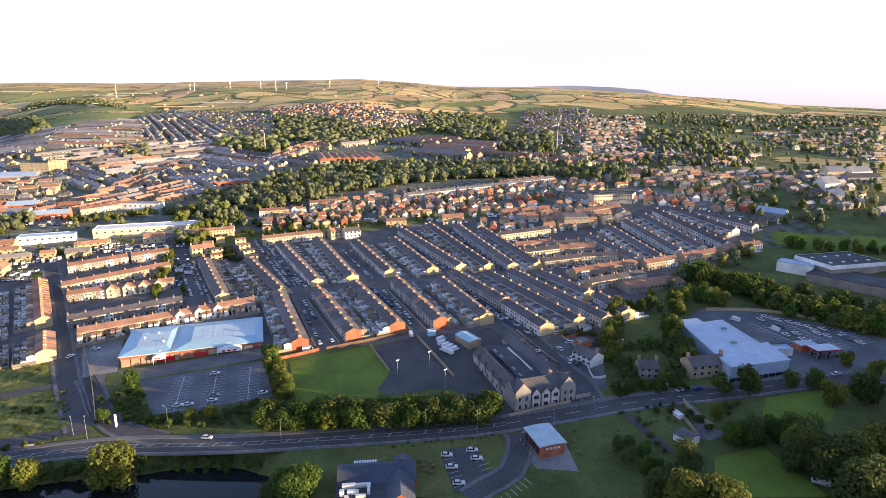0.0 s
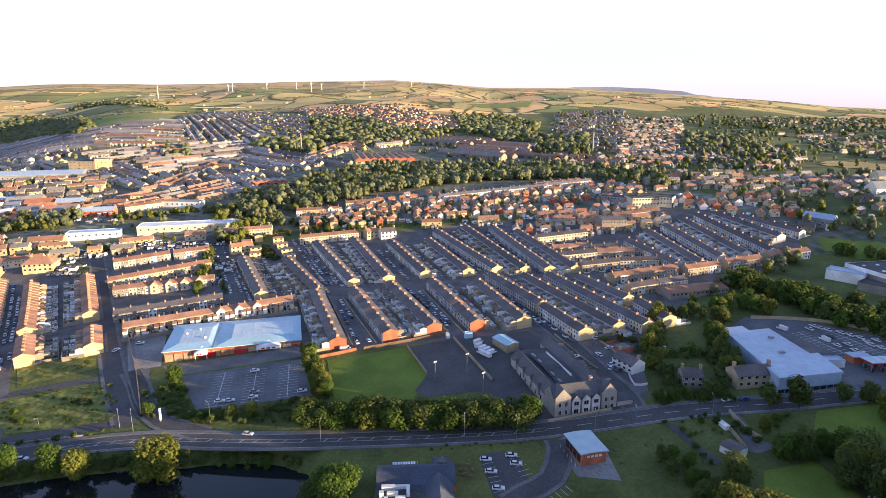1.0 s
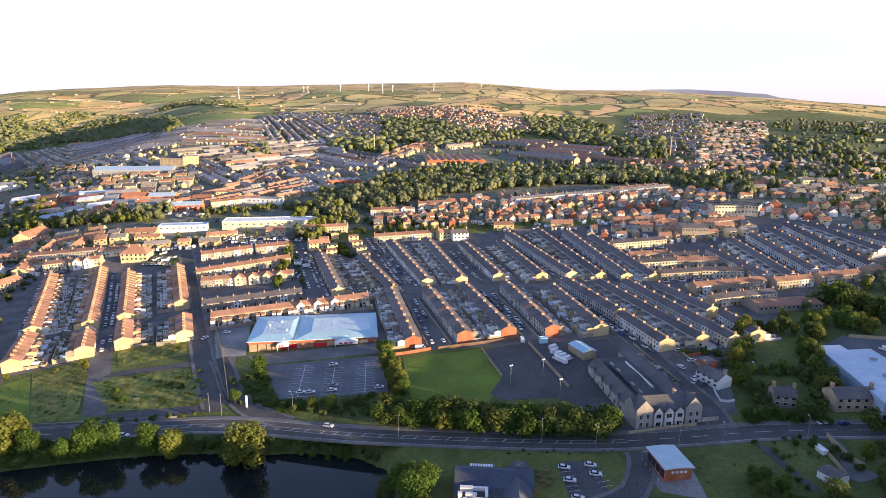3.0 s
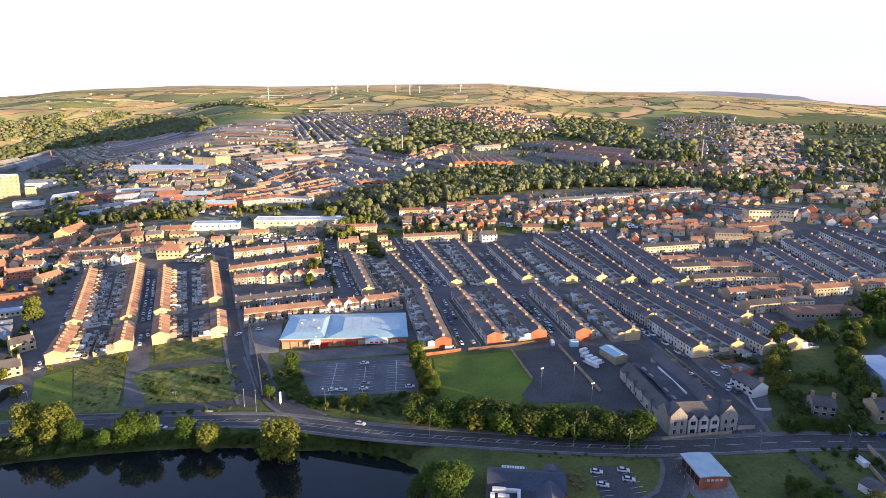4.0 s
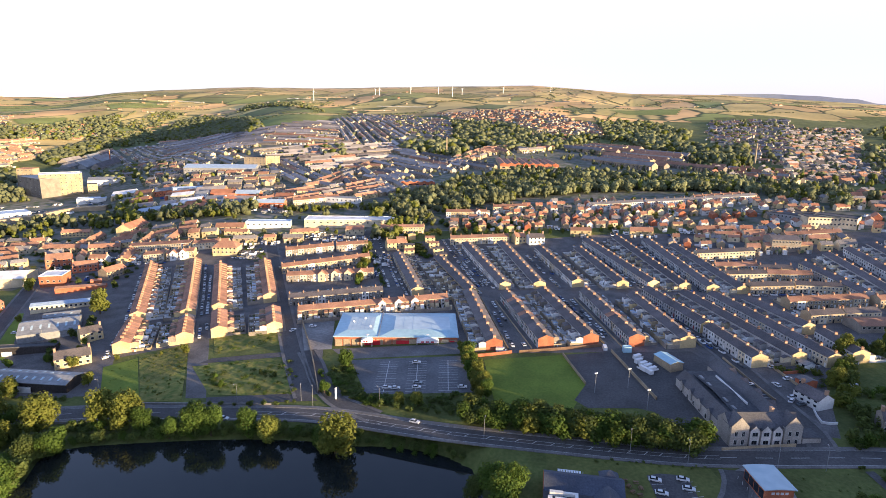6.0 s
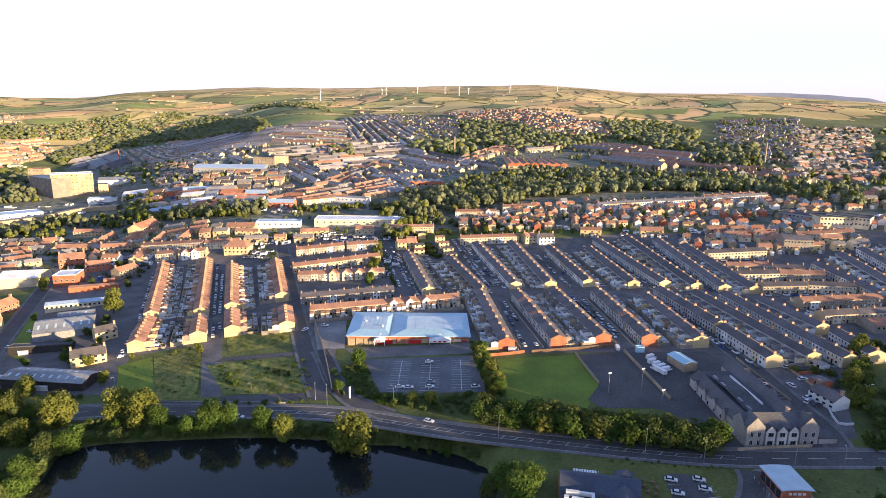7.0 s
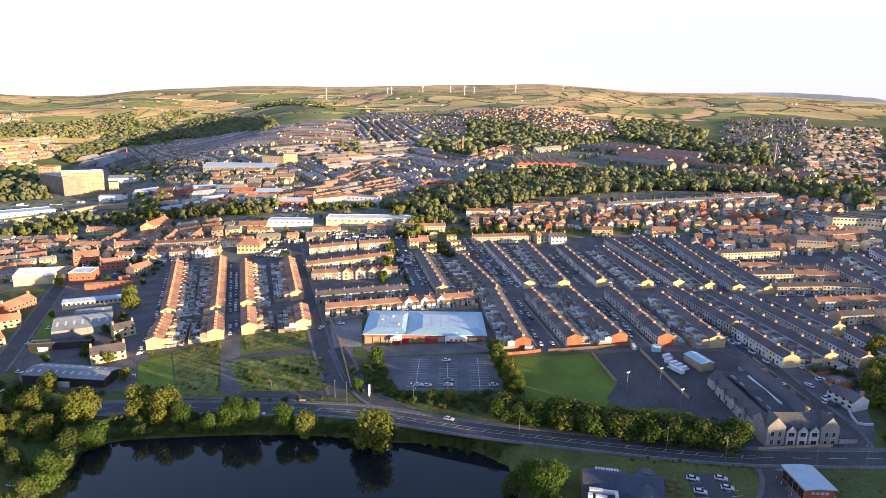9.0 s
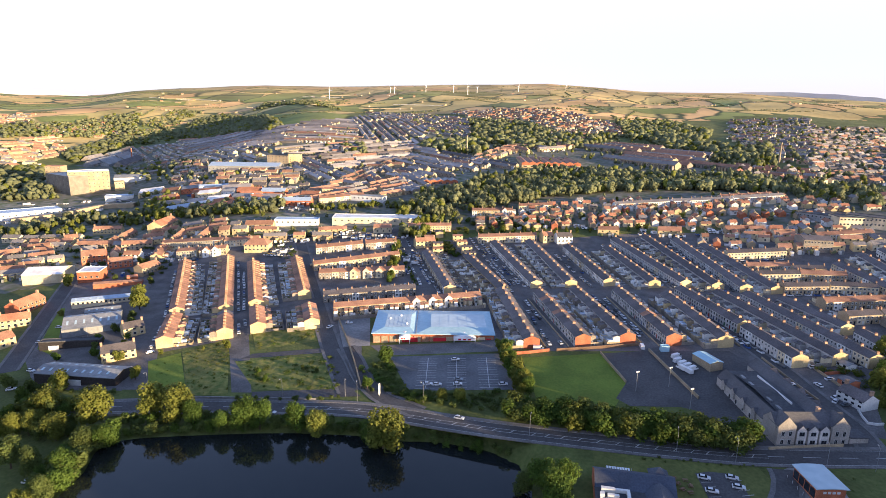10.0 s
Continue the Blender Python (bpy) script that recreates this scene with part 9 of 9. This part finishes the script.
def far_vehicles(poly, count, angle, seed):
    """Vehicles and containers standing in far yards, too many and too small to count."""
    r = random.Random(seed)
    lo, hi = np.min(poly, axis=0), np.max(poly, axis=0)
    g = Geo()
    k = 0
    while k < count:
        x, y = r.uniform(lo[0], hi[0]), r.uniform(lo[1], hi[1])
        if not inside(x, y, poly):
            continue
        a = angle + r.choice((0, 90)) + r.uniform(-4, 4)
        for j in range(r.randint(1, 7)):
            g.m = place(x, y, a) @ pose(0, j * 2.7, 0)
            w, d, h = r.choice(((4.2, 1.8, 1.0), (4.2, 1.8, 1.0), (4.4, 1.8, 1.0), (5.4, 2.1, 2.2)))
            slot = r.randrange(3)
            g.box(-w / 2, -d / 2, 0.25, w / 2, d / 2, h, slot, 0.08)
            g.box(-w * 0.36, -d / 2 + 0.12, h, w * 0.22, d / 2 - 0.12, h + 0.5, 3, 0.22)
            k += 1
    tagged(new("distant_vehicles", g.mesh("distant_vehicles", WHITE_PAINT, CAR_MIX, GREY_ROOF, GLASS)), "rows of vehicles parked in far yards", "vehicles", kind="stuff")


def street_vehicles(rows, off, fill, seed):
    """Parked cars along far terraces, joined because they are past counting."""
    r = random.Random(seed)
    g = Geo()
    for x0, y0, x1, y1, front in rows:
        length, d, a = row_frame(x0, y0, x1, y1, front)
        side = Vector((d.y, -d.x)) * (1 if front == "r" else -1)
        t = r.uniform(2, 6)
        while t < length - 2:
            if r.random() < fill:
                p = Vector((x0, y0)) + d * t + side * (off + r.uniform(-0.2, 0.2))
                g.m = place(p.x, p.y, a + r.uniform(-2, 2), 0.05)
                slot = r.choice((0, 0, 1, 1, 1, 2))
                g.box(-2.05, -0.85, 0.22, 2.05, 0.85, 0.95, slot, 0.08)
                g.box(-1.6, -0.76, 0.95, 0.9, 0.76, 1.42, 3, 0.22)
                for wx in (-1.3, 1.3):
                    g.box(wx - 0.3, -0.87, 0.02, wx + 0.3, 0.87, 0.5, 4, 0.05)
            t += r.uniform(5.0, 6.2)
    tagged(new("parked_vehicles", g.mesh("parked_vehicles", WHITE_PAINT, CAR_MIX, GREY_ROOF, GLASS, TYRE)), "cars parked along the far terraces", "vehicles", kind="stuff")


street_vehicles(((-83.4, 366.1, -130.3, 454.8, 'l'), (-60.6, 372.2, -102.0, 463.4, 'r'), (-35.6, 379.9, -69.7, 454.9, 'l'), (-6.5, 382.2, -38.7, 457.5, 'r'), (13.7, 387.7, -33.1, 479.8, 'l'), (33.3, 386.9, -9.4, 490.6, 'r'), (49.9, 385.6, 14.7, 486.4, 'l'), (68.0, 386.0, 34.7, 475.0, 'r'), (53.1, 277.3, 37.0, 313.6, 'l'), (71.6, 283.9, 30.1, 368.1, 'r'), (87.1, 284.9, 46.9, 368.7, 'l'), (87.0, 323.3, 65.5, 363.2, 'r'), (100.3, 291.9, 91.6, 317.7, 'l'), (-138.2, 343.5, -187.6, 435.8, 'l'), (-102.2, 347.5, -160.0, 442.3, 'r'), (48.0, 456.4, 89.9, 466.3, 'r'), (57.0, 430.1, 85.4, 434.4, 'r'), (86.0, 428.4, 106.5, 430.4, 'r'), (61.0, 413.1, 87.6, 418.9, 'r'), (88.3, 418.9, 116.0, 419.6, 'r'), (70.9, 390.0, 97.8, 396.6, 'r'), (99.9, 398.1, 126.5, 398.4, 'r'), (86.4, 364.7, 132.9, 379.9, 'r')), 7.0, 0.8, 77)
street_vehicles(((-210.9, 451.0, -156.3, 350.0, 'r'), (-210.9, 451.0, -156.3, 350.0, 'l'), (-153.6, 473.1, -98.0, 366.7, 'r'), (-153.6, 473.1, -98.0, 366.7, 'l'), (-24.9, 286.0, -57.2, 355.9, 'l'), (35.0, 285.0, 16.0, 330.0, 'r')), 3.2, 0.8, 78)
far_vehicles([(-480, 352), (-436, 408), (-365, 402), (-350, 345), (-400, 305)], 50, 30.0, 308)
far_vehicles([(-215, 528), (-200, 545), (-188, 540), (-200, 522)], 14, 20.0, 309)
street_vehicles(((-35.6, 379.9, -69.7, 454.9, 'l'), (13.7, 387.7, -33.1, 479.8, 'l'), (49.9, 385.6, 14.7, 486.4, 'l'), (-83.4, 366.1, -130.3, 454.8, 'l'), (87.1, 284.9, 46.9, 368.7, 'l')), 12.5, 0.65, 79)
far_vehicles([(-319.9, 418.6), (-295.8, 410.8), (-278.3, 381.1), (-306.9, 385.1)], 36, 20.0, 310)
far_vehicles([(-665.7, 437.5), (-565.2, 487.3), (-493.5, 521.1), (-545.1, 584.7), (-667.4, 590.2), (-761.0, 510.8)], 160, 27.2, 300)
far_vehicles([(-494.7, 494.7), (-319.7, 501.0), (-366.8, 589.0), (-545.1, 584.7)], 150, 19.8, 301)
far_vehicles([(-328.2, 395.2), (-281.3, 426.5), (-190.1, 463.9), (-198.1, 489.9), (-330.8, 435.1)], 170, 21.3, 302)
far_vehicles([(-353.9, 565.3), (-273.2, 584.3), (-306.6, 670.0), (-369.1, 622.1)], 60, 21.3, 303)
far_vehicles([(-70.1, 500.9), (116.8, 504.5), (123.0, 528.0), (-70.9, 513.0)], 70, 7.3, 304)
far_vehicles([(-186.6, 356.5), (-164.7, 354.8), (-188.9, 435.3), (-207.4, 430.6)], 40, 110.8, 305)
far_vehicles([(148.1, 475.6), (255.0, 451.4), (294.2, 571.9), (180.9, 572.1)], 60, 30.0, 306)
far_vehicles([(86.6, 850.1), (299.7, 872.5), (438.5, 1256.1), (123.7, 1136.8)], 90, 30.8, 307)


# ---------------------------------------------------------------- landmarks far off
for x, y, h, m in [(-278.3, 945.8, 30, STONE), (188.9, 924.4, 30, STONE), (-1187.8, 1162.5, 30, BRICK)]:
    ob = root("mill_chimney", place(x, y), "tall slender mill chimney standing above the terraces", "chimney")
    g = Geo()
    g.tube(0, 0, -2, h, 1.7, 1.0, 12)
    part("shaft", g.mesh("shaft", m), ob)
    g = Geo()
    g.tube(0, 0, h - 1.5, h, 1.3, 1.3, 12)
    part("cap", g.mesh("cap", STONE), ob)

for x, y, h, a in [(-1135.3, 2846.3, 30, 10), (-1189.3, 2928.3, 26, 50), (-977.2, 2874.4, 30, 80), (-857.3, 2965.4, 30, 30), (-739.9, 2798.2, 40, 20), (-767.5, 3114.7, 30, 60), (-557.1, 3185.1, 30, 100), (-357.7, 3797.8, 28, 40), (-1384.1, 2616.8, 44, 15)]:
    ob = root("wind_turbine", place(x, y, 160), "white three-bladed wind turbine on the moor", "wind turbine", "wind farm")
    g = Geo()
    g.limb((0, 0, -3), (0, 0, h), 1.7, 1.0, 8)
    part("tower", g.mesh("tower", WHITE_PAINT), ob)
    g = Geo()
    g.box(-1.4, -2.5, h - 1.4, 1.4, 4, h + 1.4)
    hub = part("nacelle", g.mesh("nacelle", WHITE_PAINT), ob)
    for k in range(3):
        g = Geo(pose(0, -3.2, h, 0, a + 120 * k, 0))
        g.limb((0, 0, 0), (0, 0, h * 0.5), 0.9, 0.3, 5)
        part("blade", g.mesh("blade", WHITE_PAINT), hub)
